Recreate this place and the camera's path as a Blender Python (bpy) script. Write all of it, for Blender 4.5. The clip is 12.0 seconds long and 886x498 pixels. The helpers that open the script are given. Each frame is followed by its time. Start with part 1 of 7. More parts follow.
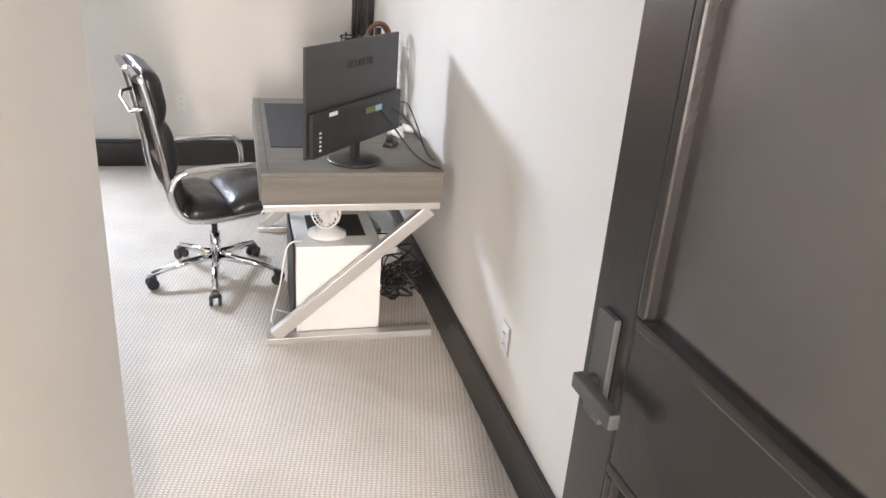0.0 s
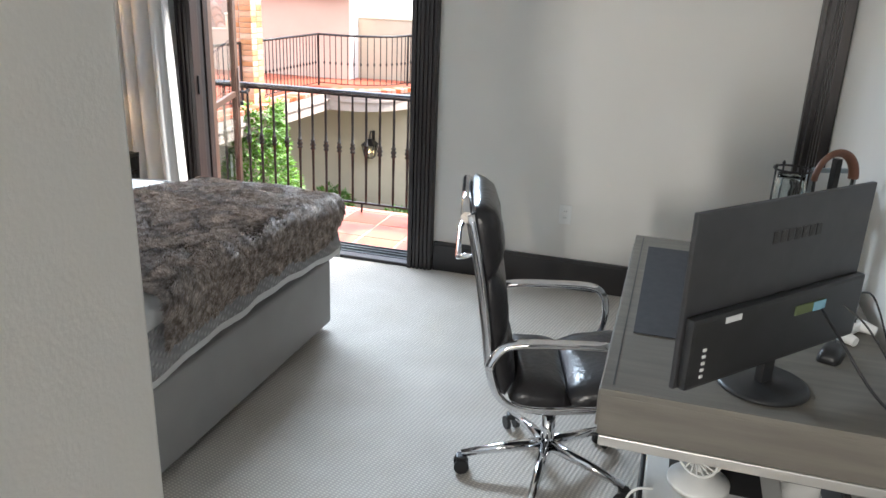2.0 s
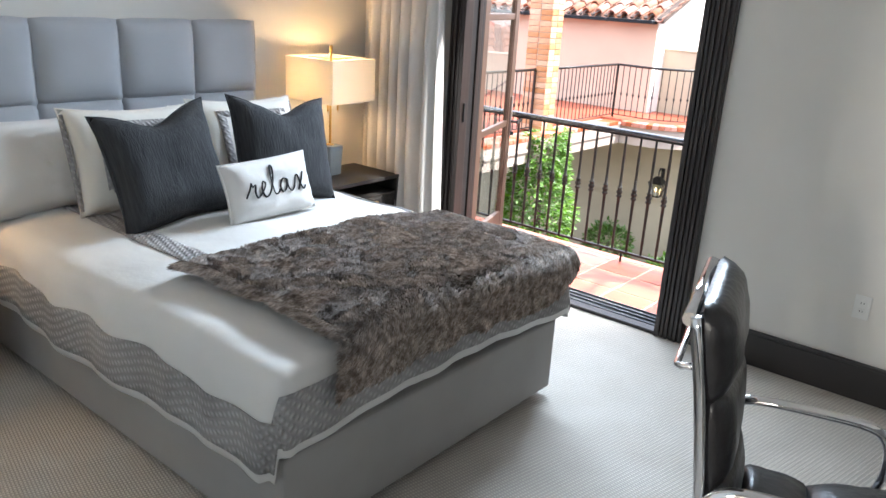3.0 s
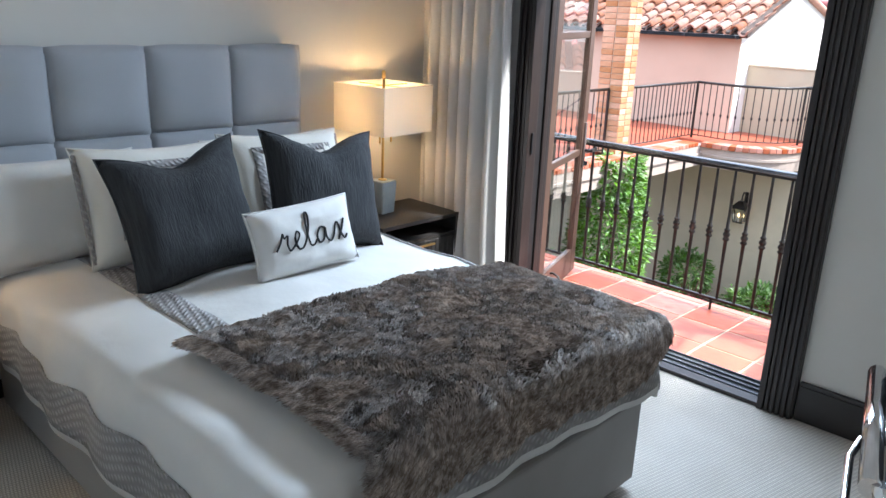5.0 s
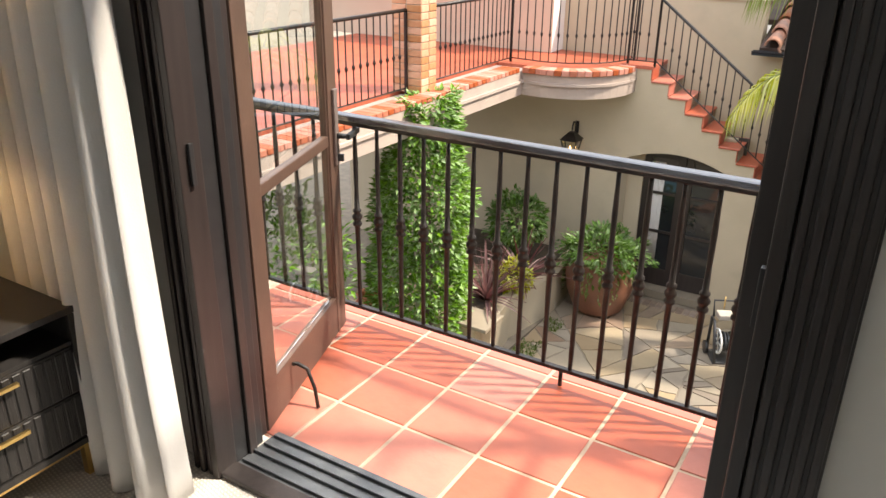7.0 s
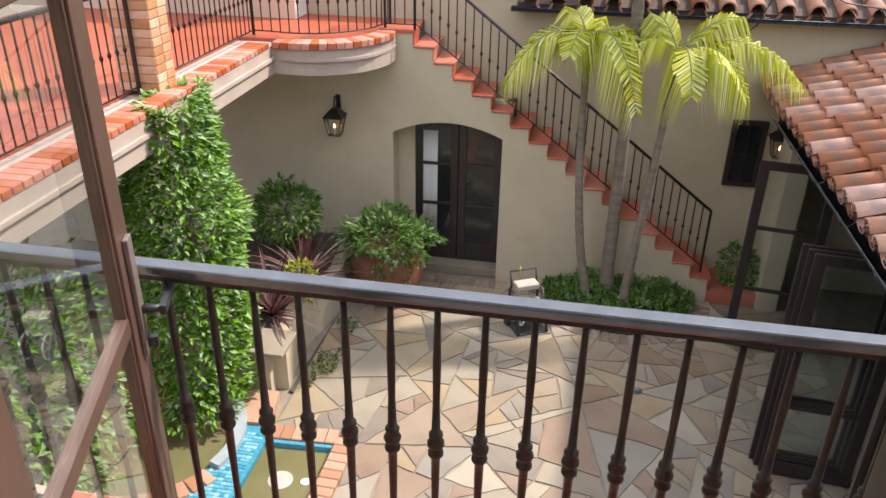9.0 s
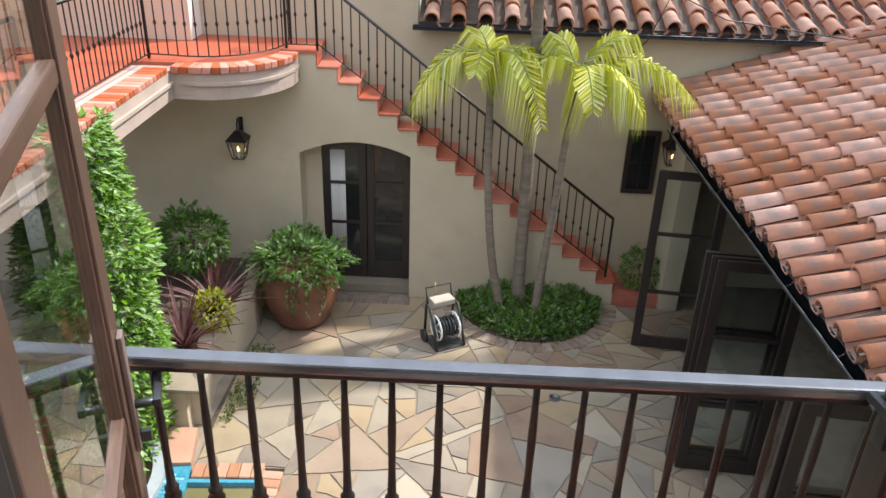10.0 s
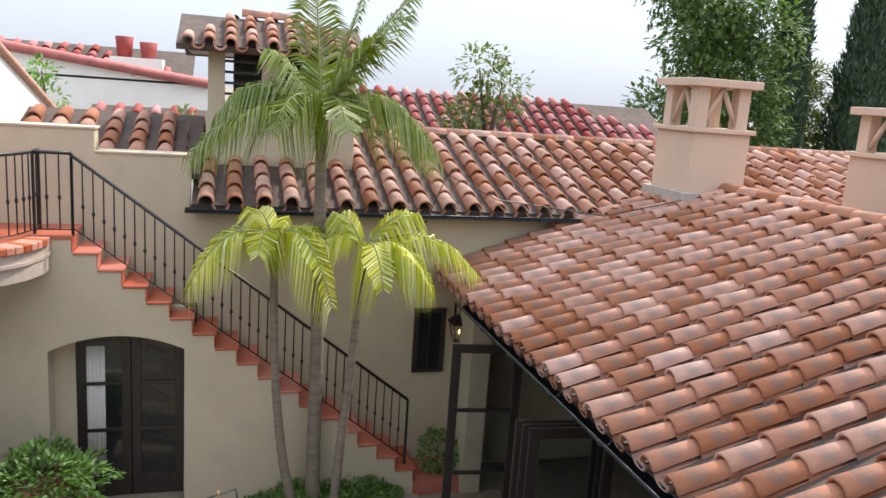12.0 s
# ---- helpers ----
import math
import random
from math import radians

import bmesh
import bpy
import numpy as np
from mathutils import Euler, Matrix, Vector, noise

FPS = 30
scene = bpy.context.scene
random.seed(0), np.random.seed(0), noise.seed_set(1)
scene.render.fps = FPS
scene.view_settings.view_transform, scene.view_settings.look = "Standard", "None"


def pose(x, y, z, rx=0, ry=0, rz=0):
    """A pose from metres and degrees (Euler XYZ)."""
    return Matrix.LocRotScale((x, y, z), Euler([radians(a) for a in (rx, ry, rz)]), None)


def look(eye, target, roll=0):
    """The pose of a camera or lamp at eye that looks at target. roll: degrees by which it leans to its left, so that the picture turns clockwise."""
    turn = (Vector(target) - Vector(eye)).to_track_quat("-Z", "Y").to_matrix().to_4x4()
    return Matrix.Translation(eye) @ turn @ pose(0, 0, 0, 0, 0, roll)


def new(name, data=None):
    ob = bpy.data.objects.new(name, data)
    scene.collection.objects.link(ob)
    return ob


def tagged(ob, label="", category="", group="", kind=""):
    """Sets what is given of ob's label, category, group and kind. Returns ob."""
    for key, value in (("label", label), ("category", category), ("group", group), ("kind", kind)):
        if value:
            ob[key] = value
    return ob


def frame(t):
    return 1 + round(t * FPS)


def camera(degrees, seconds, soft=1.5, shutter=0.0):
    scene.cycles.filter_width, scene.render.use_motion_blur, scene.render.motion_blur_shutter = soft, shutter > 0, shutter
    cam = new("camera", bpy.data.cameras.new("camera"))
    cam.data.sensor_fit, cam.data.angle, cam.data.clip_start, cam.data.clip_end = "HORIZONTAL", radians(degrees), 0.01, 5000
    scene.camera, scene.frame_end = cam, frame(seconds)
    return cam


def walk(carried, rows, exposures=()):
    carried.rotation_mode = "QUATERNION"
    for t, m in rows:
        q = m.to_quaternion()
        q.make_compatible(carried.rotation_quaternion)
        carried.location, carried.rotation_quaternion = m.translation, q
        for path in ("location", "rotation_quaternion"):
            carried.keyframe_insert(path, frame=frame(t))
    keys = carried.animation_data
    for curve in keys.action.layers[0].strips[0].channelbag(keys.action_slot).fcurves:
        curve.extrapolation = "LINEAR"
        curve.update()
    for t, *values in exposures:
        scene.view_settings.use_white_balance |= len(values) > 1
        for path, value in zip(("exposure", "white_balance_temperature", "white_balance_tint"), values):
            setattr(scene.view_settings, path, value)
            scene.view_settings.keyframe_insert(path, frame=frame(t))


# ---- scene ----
cam = camera(60.0, 12.0)
PATH = [
    (0, (-0.036, -1.477, 1.743), (0.465, 0.293, 0.958), 4.4),
    (0.5, (0.121, -1.257, 1.75), (0.19, 0.594, 0.996), 2.6),
    (1, (0.154, -0.966, 1.744), (-0.037, 0.896, 1.038), 1.9),
    (1.5, (0.128, -0.592, 1.749), (-0.181, 1.266, 1.076), 1.2),
    (2, (0.131, -0.281, 1.737), (-0.407, 1.529, 1.077), 2.2),
    (2.5, (0.147, 0.015, 1.738), (-0.74, 1.684, 1.083), 3.1),
    (3, (0.145, 0.213, 1.753), (-1.044, 1.692, 1.121), 3.4),
    (3.2, (0.143, 0.233, 1.776), (-1.13, 1.642, 1.149), 3.7),
    (4.8, (-0.089, 0.489, 1.774), (-1.455, 1.824, 1.181), 2.5),
    (5, (-0.206, 0.661, 1.751), (-1.535, 2.03, 1.152), 2.2),
    (5.5, (-0.512, 1.081, 1.728), (-1.733, 2.536, 1.103), 1.7),
    (6, (-0.831, 1.598, 1.701), (-1.95, 3.113, 1.028), 1.2),
    (6.5, (-1.043, 2.168, 1.66), (-2.072, 3.72, 0.93), 1.2),
    (7, (-1.244, 2.739, 1.653), (-2.201, 4.31, 0.868), 0.7),
    (7.2, (-1.319, 2.934, 1.66), (-2.243, 4.515, 0.855), 1.1),
    (8.8, (-2.148, 3.661, 1.808), (-2.531, 5.4, 0.898), 1.1),
    (9, (-2.233, 3.713, 1.814), (-2.54, 5.465, 0.9), 1.0),
    (9.5, (-2.377, 3.77, 1.867), (-2.527, 5.539, 0.949), 1.3),
    (10, (-2.483, 3.737, 1.963), (-2.518, 5.525, 1.067), 2.0),
    (10.5, (-2.47, 3.747, 1.953), (-2.411, 5.566, 1.124), 3.0),
    (11, (-2.568, 3.946, 1.843), (-2.393, 5.808, 1.134), 4.0),
    (11.5, (-2.714, 4.096, 1.729), (-2.379, 5.993, 1.19), 4.5),
    (12, (-2.702, 4.162, 1.639), (-2.153, 6.046, 1.251), 4.0),
]
walk(cam, [(t, look(eye, target, roll)) for t, eye, target, roll in PATH],
     exposures=[(0.0, 3.1, 6500, 18), (0.5, 2.7, 6550, 14), (1.5, 2.3, 6150, 10), (2.5, 2.4, 6050, 10), (3.2, 2.3, 6050, 10), (4.8, 1.92, 5700, 8), (5.5, 1.85, 5750, 8),
                (6.5, 1.6, 6800, 12), (7.2, 1.45, 7100, 12), (8.8, 1.15, 6700, 14), (10.0, 1.2, 6400, 10), (11.0, 1.28, 6350, 10), (12.0, 1.08, 6450, 10)])

# ---- sky and sun ----
SUN_AZ, SUN_EL = radians(62), radians(52)   # from +x, a little behind the court
world = bpy.data.worlds.new("world")
scene.world = world
world.use_nodes = True
wn = world.node_tree.nodes
wl = world.node_tree.links
sky = wn.new("ShaderNodeTexSky")
sky.sky_type, sky.sun_disc = "NISHITA", False
sky.sun_elevation, sky.sun_rotation = SUN_EL, SUN_AZ
sky.air_density, sky.dust_density, sky.ozone_density = 1.2, 3.0, 1.0
haze = wn.new("ShaderNodeMix")
haze.data_type = "RGBA"
haze.inputs[0].default_value = 0.90
# overcast veil, three times brighter overhead than at the horizon
veil = wn.new("ShaderNodeMix")
veil.data_type = "RGBA"
veil.inputs[6].default_value = (2.35, 2.55, 2.95, 1)
veil.inputs[7].default_value = (7.6, 8.2, 9.2, 1)
way = wn.new("ShaderNodeTexCoord")
split = wn.new("ShaderNodeSeparateXYZ")
wl.new(way.outputs["Generated"], split.inputs[0])
wl.new(split.outputs[2], veil.inputs[0])
wl.new(veil.outputs[2], haze.inputs[7])
wl.new(sky.outputs[0], haze.inputs[6])
wl.new(haze.outputs[2], wn["Background"].inputs[0])
wn["Background"].inputs[1].default_value = 0.15
sun_data = bpy.data.lights.new("sun", "SUN")
sun_data.energy, sun_data.angle, sun_data.color = 3.1, radians(3.0), (1.0, 0.93, 0.82)
sun = new("sun", sun_data)
sun.matrix_world = look((0, 0, 0), (-math.sin(SUN_AZ) * math.cos(SUN_EL), -math.cos(SUN_AZ) * math.cos(SUN_EL), -math.sin(SUN_EL)))


# area lamps added to brighten the room; each sits in an opening
def opening_lamp(name, at, target, w, h, power, color):
    d = bpy.data.lights.new(name, "AREA")
    d.shape, d.size, d.size_y, d.energy, d.color = "RECTANGLE", w, h, power, color
    d.spread = radians(125)
    ob = new(name, d)
    ob.matrix_world = look(at, target)
    return ob


# stands in for sky light, out of view in the door head
opening_lamp("door_sky_fill", (-2.1, 4.16, 2.20), (-1.3, 1.2, 0.35), 1.15, 0.38, 13.5, (0.76, 0.89, 1.0))
# warm fill from behind the camera, in an unseen opening made for it
opening_lamp("hall_fill_light", (-0.12, -3.38, 1.55), (0.80, 1.0, 1.1), 0.34, 1.1, 12.5, (1.0, 0.92, 0.80))


# ---- materials ----
def mat(name, col, col2=None, scale=8.0, rough=0.7, metal=0.0, bump=0.0, bscale=60.0, random_amount=0.0, stretch=None, detail=4.0, sheen=0.0, spec=0.5, speckle=None):
    """A procedural surface: two colours mixed by noise, a second finer noise for relief, and a shade of its own for each piece."""
    m = bpy.data.materials.new(name)
    m.use_nodes = True
    n, l = m.node_tree.nodes, m.node_tree.links
    b = n["Principled BSDF"]
    b.inputs["Roughness"].default_value, b.inputs["Metallic"].default_value = rough, metal
    b.inputs["Specular IOR Level"].default_value = spec
    if sheen:
        b.inputs["Sheen Weight"].default_value = sheen
    tc = n.new("ShaderNodeTexCoord")
    src = tc.outputs["Object"]
    if stretch:
        mp = n.new("ShaderNodeMapping")
        mp.inputs["Scale"].default_value = stretch
        l.new(src, mp.inputs[0])
        src = mp.outputs[0]
    nz = n.new("ShaderNodeTexNoise")
    nz.inputs["Scale"].default_value, nz.inputs["Detail"].default_value = scale, detail
    l.new(src, nz.inputs["Vector"])
    mix = n.new("ShaderNodeMix")
    mix.data_type = "RGBA"
    c2 = col2 or tuple(min(1, c * 0.86) for c in col)
    mix.inputs[6].default_value, mix.inputs[7].default_value = (*col, 1), (*c2, 1)
    ramp = n.new("ShaderNodeMapRange")
    ramp.inputs[1].default_value, ramp.inputs[2].default_value = 0.32, 0.68
    l.new(nz.outputs[0], ramp.inputs[0])
    l.new(ramp.outputs[0], mix.inputs[0])
    out = mix.outputs[2]
    if speckle:
        n2 = n.new("ShaderNodeTexNoise")
        n2.inputs["Scale"].default_value, n2.inputs["Detail"].default_value = speckle[0], 5.0
        l.new(src, n2.inputs["Vector"])
        r2 = n.new("ShaderNodeMapRange")
        r2.inputs[1].default_value, r2.inputs[2].default_value, r2.inputs[4].default_value = 0.55, 0.72, speckle[2]
        l.new(n2.outputs[0], r2.inputs[0])
        m2 = n.new("ShaderNodeMix")
        m2.data_type = "RGBA"
        m2.inputs[7].default_value = (*speckle[1], 1)
        l.new(r2.outputs[0], m2.inputs[0])
        l.new(out, m2.inputs[6])
        out = m2.outputs[2]
    if random_amount:
        oi = n.new("ShaderNodeObjectInfo")
        gi = n.new("ShaderNodeNewGeometry")
        ad = n.new("ShaderNodeMath")
        l.new(oi.outputs["Random"], ad.inputs[0])
        l.new(gi.outputs["Random Per Island"], ad.inputs[1])
        fr = n.new("ShaderNodeMath")
        fr.operation = "FRACT"
        l.new(ad.outputs[0], fr.inputs[0])
        hv = n.new("ShaderNodeHueSaturation")
        r3 = n.new("ShaderNodeMapRange")
        r3.inputs[3].default_value, r3.inputs[4].default_value = 1 - random_amount, 1 + random_amount
        l.new(fr.outputs[0], r3.inputs[0])
        l.new(r3.outputs[0], hv.inputs["Value"])
        r4 = n.new("ShaderNodeMapRange")
        r4.inputs[3].default_value, r4.inputs[4].default_value = 1 + random_amount * 0.8, 1 - random_amount * 0.9
        l.new(fr.outputs[0], r4.inputs[0])
        l.new(r4.outputs[0], hv.inputs["Saturation"])
        l.new(out, hv.inputs["Color"])
        out = hv.outputs[0]
    l.new(out, b.inputs["Base Color"])
    if bump:
        nb = n.new("ShaderNodeTexNoise")
        nb.inputs["Scale"].default_value, nb.inputs["Detail"].default_value = bscale, 6.0
        l.new(src, nb.inputs["Vector"])
        bp = n.new("ShaderNodeBump")
        bp.inputs["Strength"].default_value, bp.inputs["Distance"].default_value = bump, 0.01
        l.new(nb.outputs[0], bp.inputs["Height"])
        l.new(bp.outputs[0], b.inputs["Normal"])
    return m


def weave(name, col, col2, sx, sy, bump=0.6, rough=0.95):
    """A looped or woven cloth: two crossing waves of threads give its colour and its relief."""
    m = mat(name, col, col2, scale=3.0, rough=rough)
    n, l = m.node_tree.nodes, m.node_tree.links
    b = n["Principled BSDF"]
    tc = n.new("ShaderNodeTexCoord")
    parts = []
    for turn, s in ((0, sx), (90, sy)):
        mp = n.new("ShaderNodeMapping")
        mp.inputs["Rotation"].default_value = (0, 0, radians(turn + 12))
        l.new(tc.outputs["Object"], mp.inputs[0])
        w = n.new("ShaderNodeTexWave")
        w.inputs["Scale"].default_value, w.inputs["Distortion"].default_value, w.inputs["Detail"].default_value = s, 1.4, 2
        w.inputs["Detail Scale"].default_value = 2.5
        l.new(mp.outputs[0], w.inputs["Vector"])
        parts.append(w)
    mul = n.new("ShaderNodeMath")
    mul.operation = "MULTIPLY"
    l.new(parts[0].outputs["Fac"], mul.inputs[0])
    l.new(parts[1].outputs["Fac"], mul.inputs[1])
    bp = n.new("ShaderNodeBump")
    bp.inputs["Strength"].default_value, bp.inputs["Distance"].default_value = bump, 0.006
    l.new(mul.outputs[0], bp.inputs["Height"])
    l.new(bp.outputs[0], b.inputs["Normal"])
    base = b.inputs["Base Color"].links[0].from_socket
    mx = n.new("ShaderNodeMix")
    mx.data_type, mx.blend_type = "RGBA", "MULTIPLY"
    mx.inputs[0].default_value = 0.35
    l.new(base, mx.inputs[6])
    l.new(mul.outputs[0], mx.inputs[7])
    l.new(mx.outputs[2], b.inputs["Base Color"])
    return m


def glass(name, tint=(0.9, 0.95, 0.95), rough=0.0):
    m = bpy.data.materials.new(name)
    m.use_nodes = True
    b = m.node_tree.nodes["Principled BSDF"]
    b.inputs["Base Color"].default_value, b.inputs["Roughness"].default_value = (*tint, 1), rough
    b.inputs["Transmission Weight"].default_value, b.inputs["IOR"].default_value = 1.0, 1.45
    return m


M_WALL = mat("wall_paint", (0.74, 0.72, 0.68), (0.71, 0.69, 0.65), 2.0, 0.75, bump=0.05, bscale=180)
M_CEIL = mat("ceiling_paint", (0.8, 0.79, 0.76), None, 2.0, 0.9, bump=0.04, bscale=150)
M_CARPET = weave("carpet", (0.76, 0.71, 0.645), (0.66, 0.61, 0.54), 19, 26, 0.5)
M_DARKWOOD = mat("espresso_wood", (0.022, 0.017, 0.016), (0.034, 0.026, 0.024), 5, 0.35, bump=0.08, bscale=30, stretch=(8, 8, 0.6))
M_BASE = mat("black_baseboard", (0.024, 0.021, 0.021), (0.032, 0.027, 0.026), 5, 0.4, bump=0.04)
M_BRONZE_DOOR = mat("bronze_door", (0.10, 0.058, 0.042), (0.075, 0.045, 0.034), 6, 0.38, bump=0.06)
M_ENTRY = mat("entry_door_paint", (0.014, 0.013, 0.013), (0.019, 0.017, 0.017), 4, 0.25, bump=0.05)
M_DESK = mat("grey_oak", (0.17, 0.155, 0.13), (0.13, 0.118, 0.10), 3, 0.55, bump=0.15, bscale=25, stretch=(1.2, 12, 12))
M_SILVER = mat("satin_steel", (0.62, 0.61, 0.58), (0.55, 0.54, 0.52), 6, 0.35, 0.6)
M_CHROME = mat("chrome", (0.8, 0.8, 0.82), (0.75, 0.75, 0.77), 10, 0.08, 1.0)
M_LEATHER = mat("black_leather", (0.014, 0.013, 0.015), (0.022, 0.02, 0.02), 9, 0.3, bump=0.25, bscale=45)
M_BLACK = mat("black_plastic", (0.016, 0.016, 0.017), (0.022, 0.022, 0.023), 20, 0.42, bump=0.05, bscale=200)
M_GREYPL = mat("dark_grey_plastic", (0.035, 0.035, 0.037), (0.042, 0.042, 0.044), 20, 0.5)
M_WHITEPL = mat("white_plastic", (0.78, 0.78, 0.76), (0.74, 0.74, 0.72), 20, 0.4)
M_DESKMAT = mat("desk_mat", (0.03, 0.03, 0.034), (0.04, 0.04, 0.043), 40, 0.8, bump=0.1, bscale=300)
M_LED = mat("label_white", (0.75, 0.75, 0.75), None, 20, 0.6)
M_HEAD = mat("grey_velvet", (0.40, 0.415, 0.445), (0.36, 0.375, 0.405), 3, 0.85, bump=0.1, bscale=220, sheen=0.3)
M_BEDBASE = mat("grey_linen", (0.36, 0.345, 0.33), (0.33, 0.315, 0.30), 4, 0.9, bump=0.12, bscale=250)
M_SHEET = mat("white_cotton", (0.71, 0.69, 0.665), (0.66, 0.64, 0.615), 3, 0.9, bump=0.4, bscale=10)
M_PILLOW = mat("ivory_cotton", (0.78, 0.75, 0.69), (0.72, 0.69, 0.63), 4, 0.9, bump=0.1, bscale=60)
M_CHAR = mat("charcoal_linen", (0.022, 0.023, 0.027), (0.042, 0.043, 0.046), 6, 0.9, bump=0.5, bscale=14, stretch=(14, 14, 1.2))
M_INK = mat("black_thread", (0.012, 0.012, 0.014), None, 30, 0.8)
M_FUR = mat("faux_fur", (0.66, 0.56, 0.485), (0.20, 0.15, 0.12), 30, 0.8, random_amount=0.42, sheen=0.2)
M_FURBASE = mat("faux_fur_base", (0.30, 0.25, 0.215), (0.16, 0.125, 0.105), 9, 0.9, bump=0.6, bscale=40)
M_BRASS = mat("brushed_brass", (0.72, 0.50, 0.20), (0.66, 0.45, 0.17), 20, 0.28, 1.0)
M_CONCRETE = mat("cast_concrete", (0.30, 0.34, 0.36), (0.25, 0.29, 0.31), 9, 0.8, bump=0.2, bscale=50)
M_NIGHT = mat("black_oak", (0.018, 0.017, 0.017), (0.03, 0.027, 0.026), 6, 0.45, bump=0.25, bscale=30, stretch=(10, 10, 1))
M_CURTAIN = mat("white_linen_curtain", (0.68, 0.67, 0.655), (0.64, 0.63, 0.615), 5, 0.9, bump=0.1, bscale=160)
M_TILE = mat("terracotta_floor_tile", (0.46, 0.135, 0.085), (0.37, 0.105, 0.068), 5, 0.42, bump=0.12, bscale=25, random_amount=0.13)
M_GROUT = mat("pale_grout", (0.46, 0.36, 0.27), (0.40, 0.31, 0.23), 20, 0.9, bump=0.2)
M_IRON = mat("black_wrought_iron", (0.017, 0.015, 0.014), (0.03, 0.026, 0.024), 18, 0.38, 0.3, bump=0.35, bscale=45)
M_RAILTOP = mat("worn_iron_handrail", (0.13, 0.138, 0.155), (0.17, 0.18, 0.2), 14, 0.2, 0.75, bump=0.06, bscale=60, speckle=(70, (0.3, 0.3, 0.31), 0.12))
M_SILL = mat("grey_metal_sill", (0.14, 0.15, 0.16), (0.10, 0.11, 0.12), 15, 0.35, 0.5, bump=0.1)
M_STUCCO = mat("tan_stucco", (0.50, 0.43, 0.315), (0.45, 0.385, 0.28), 1.6, 0.92, bump=0.3, bscale=55, speckle=(3.0, (0.38, 0.33, 0.25), 0.35))
M_STUCCO2 = mat("rose_tan_stucco", (0.56, 0.42, 0.32), (0.51, 0.38, 0.29), 1.6, 0.92, bump=0.25, bscale=55)
M_WHITEST = mat("white_stucco", (0.76, 0.74, 0.70), (0.71, 0.69, 0.65), 1.6, 0.92, bump=0.25, bscale=55)
M_LIMESTONE = mat("pale_cast_stone", (0.42, 0.34, 0.29), (0.36, 0.29, 0.25), 3, 0.85, bump=0.2, bscale=30)
M_BRICK = mat("orange_brick", (0.58, 0.33, 0.19), (0.48, 0.24, 0.13), 9, 0.85, bump=0.35, bscale=30, random_amount=0.22)
M_BRICKRED = mat("red_edge_brick", (0.46, 0.15, 0.085), (0.36, 0.11, 0.06), 9, 0.7, bump=0.35, bscale=30, random_amount=0.25)
M_MORTAR = mat("mortar", (0.48, 0.40, 0.31), None, 20, 0.95, bump=0.3)
M_ROOF = mat("weathered_clay_roof_tile", (0.45, 0.225, 0.15), (0.34, 0.16, 0.105), 5, 0.88, bump=0.45, bscale=26, random_amount=0.30, speckle=(6, (0.20, 0.17, 0.15), 0.7))
M_ROOFRED = mat("red_clay_roof_tile", (0.40, 0.115, 0.10), (0.28, 0.075, 0.07), 5, 0.75, bump=0.2, bscale=30, random_amount=0.3)
M_ROOFBED = mat("roof_underlay", (0.10, 0.07, 0.055), (0.06, 0.045, 0.04), 6, 0.95)
M_CEMENT = mat("roof_cement", (0.42, 0.38, 0.33), (0.34, 0.31, 0.27), 8, 0.95, bump=0.3)
M_COPPER = mat("dark_gutter_metal", (0.055, 0.06, 0.068), (0.035, 0.038, 0.042), 8, 0.4, 0.5)
M_FLAG = mat("flagstone", (0.33, 0.275, 0.20), (0.22, 0.175, 0.13), 1.8, 0.5, bump=0.5, bscale=9, random_amount=0.16, detail=8.0, speckle=(2.6, (0.14, 0.115, 0.10), 0.75))
M_FLAGBED = mat("flagstone_mortar", (0.25, 0.21, 0.16), (0.18, 0.15, 0.115), 7, 0.9, bump=0.3)
M_SOIL = mat("soil", (0.10, 0.075, 0.05), (0.05, 0.04, 0.03), 12, 1.0, bump=0.6, bscale=30)
M_LEAF = mat("green_foliage", (0.19, 0.37, 0.03), (0.085, 0.21, 0.018), 4, 0.55, random_amount=0.55)
M_LEAFD = mat("dark_green_foliage", (0.15, 0.27, 0.05), (0.08, 0.17, 0.03), 4, 0.5, random_amount=0.4)
M_LEAFY = mat("olive_foliage", (0.16, 0.21, 0.05), (0.10, 0.15, 0.03), 4, 0.55, random_amount=0.45)
M_FLAX = mat("purple_flax_leaf", (0.24, 0.10, 0.10), (0.14, 0.06, 0.06), 6, 0.5, random_amount=0.5)
M_TREE = mat("tree_foliage", (0.13, 0.21, 0.05), (0.08, 0.14, 0.03), 4, 0.55, random_amount=0.4)
M_PALM = mat("palm_leaflet", (0.60, 0.58, 0.035), (0.40, 0.46, 0.03), 3, 0.55, random_amount=0.45)
M_PALMD = mat("dark_palm_leaflet", (0.24, 0.30, 0.035), (0.12, 0.18, 0.022), 3, 0.45, random_amount=0.45)
M_PTRUNK = mat("palm_trunk", (0.21, 0.175, 0.135), (0.14, 0.115, 0.09), 4, 0.9, bump=0.5, bscale=9, stretch=(1, 1, 5))
M_PSHAFT = mat("palm_crownshaft", (0.20, 0.24, 0.07), (0.15, 0.18, 0.05), 5, 0.5, bump=0.2)
M_BARK = mat("bark", (0.13, 0.095, 0.07), (0.08, 0.06, 0.045), 8, 0.95, bump=0.6)
M_CYPRESS = mat("cypress_foliage", (0.06, 0.10, 0.05), (0.035, 0.065, 0.032), 3, 0.8, random_amount=0.5)
M_POT = mat("brown_glazed_pot", (0.20, 0.085, 0.05), (0.14, 0.06, 0.036), 5, 0.45, bump=0.15)
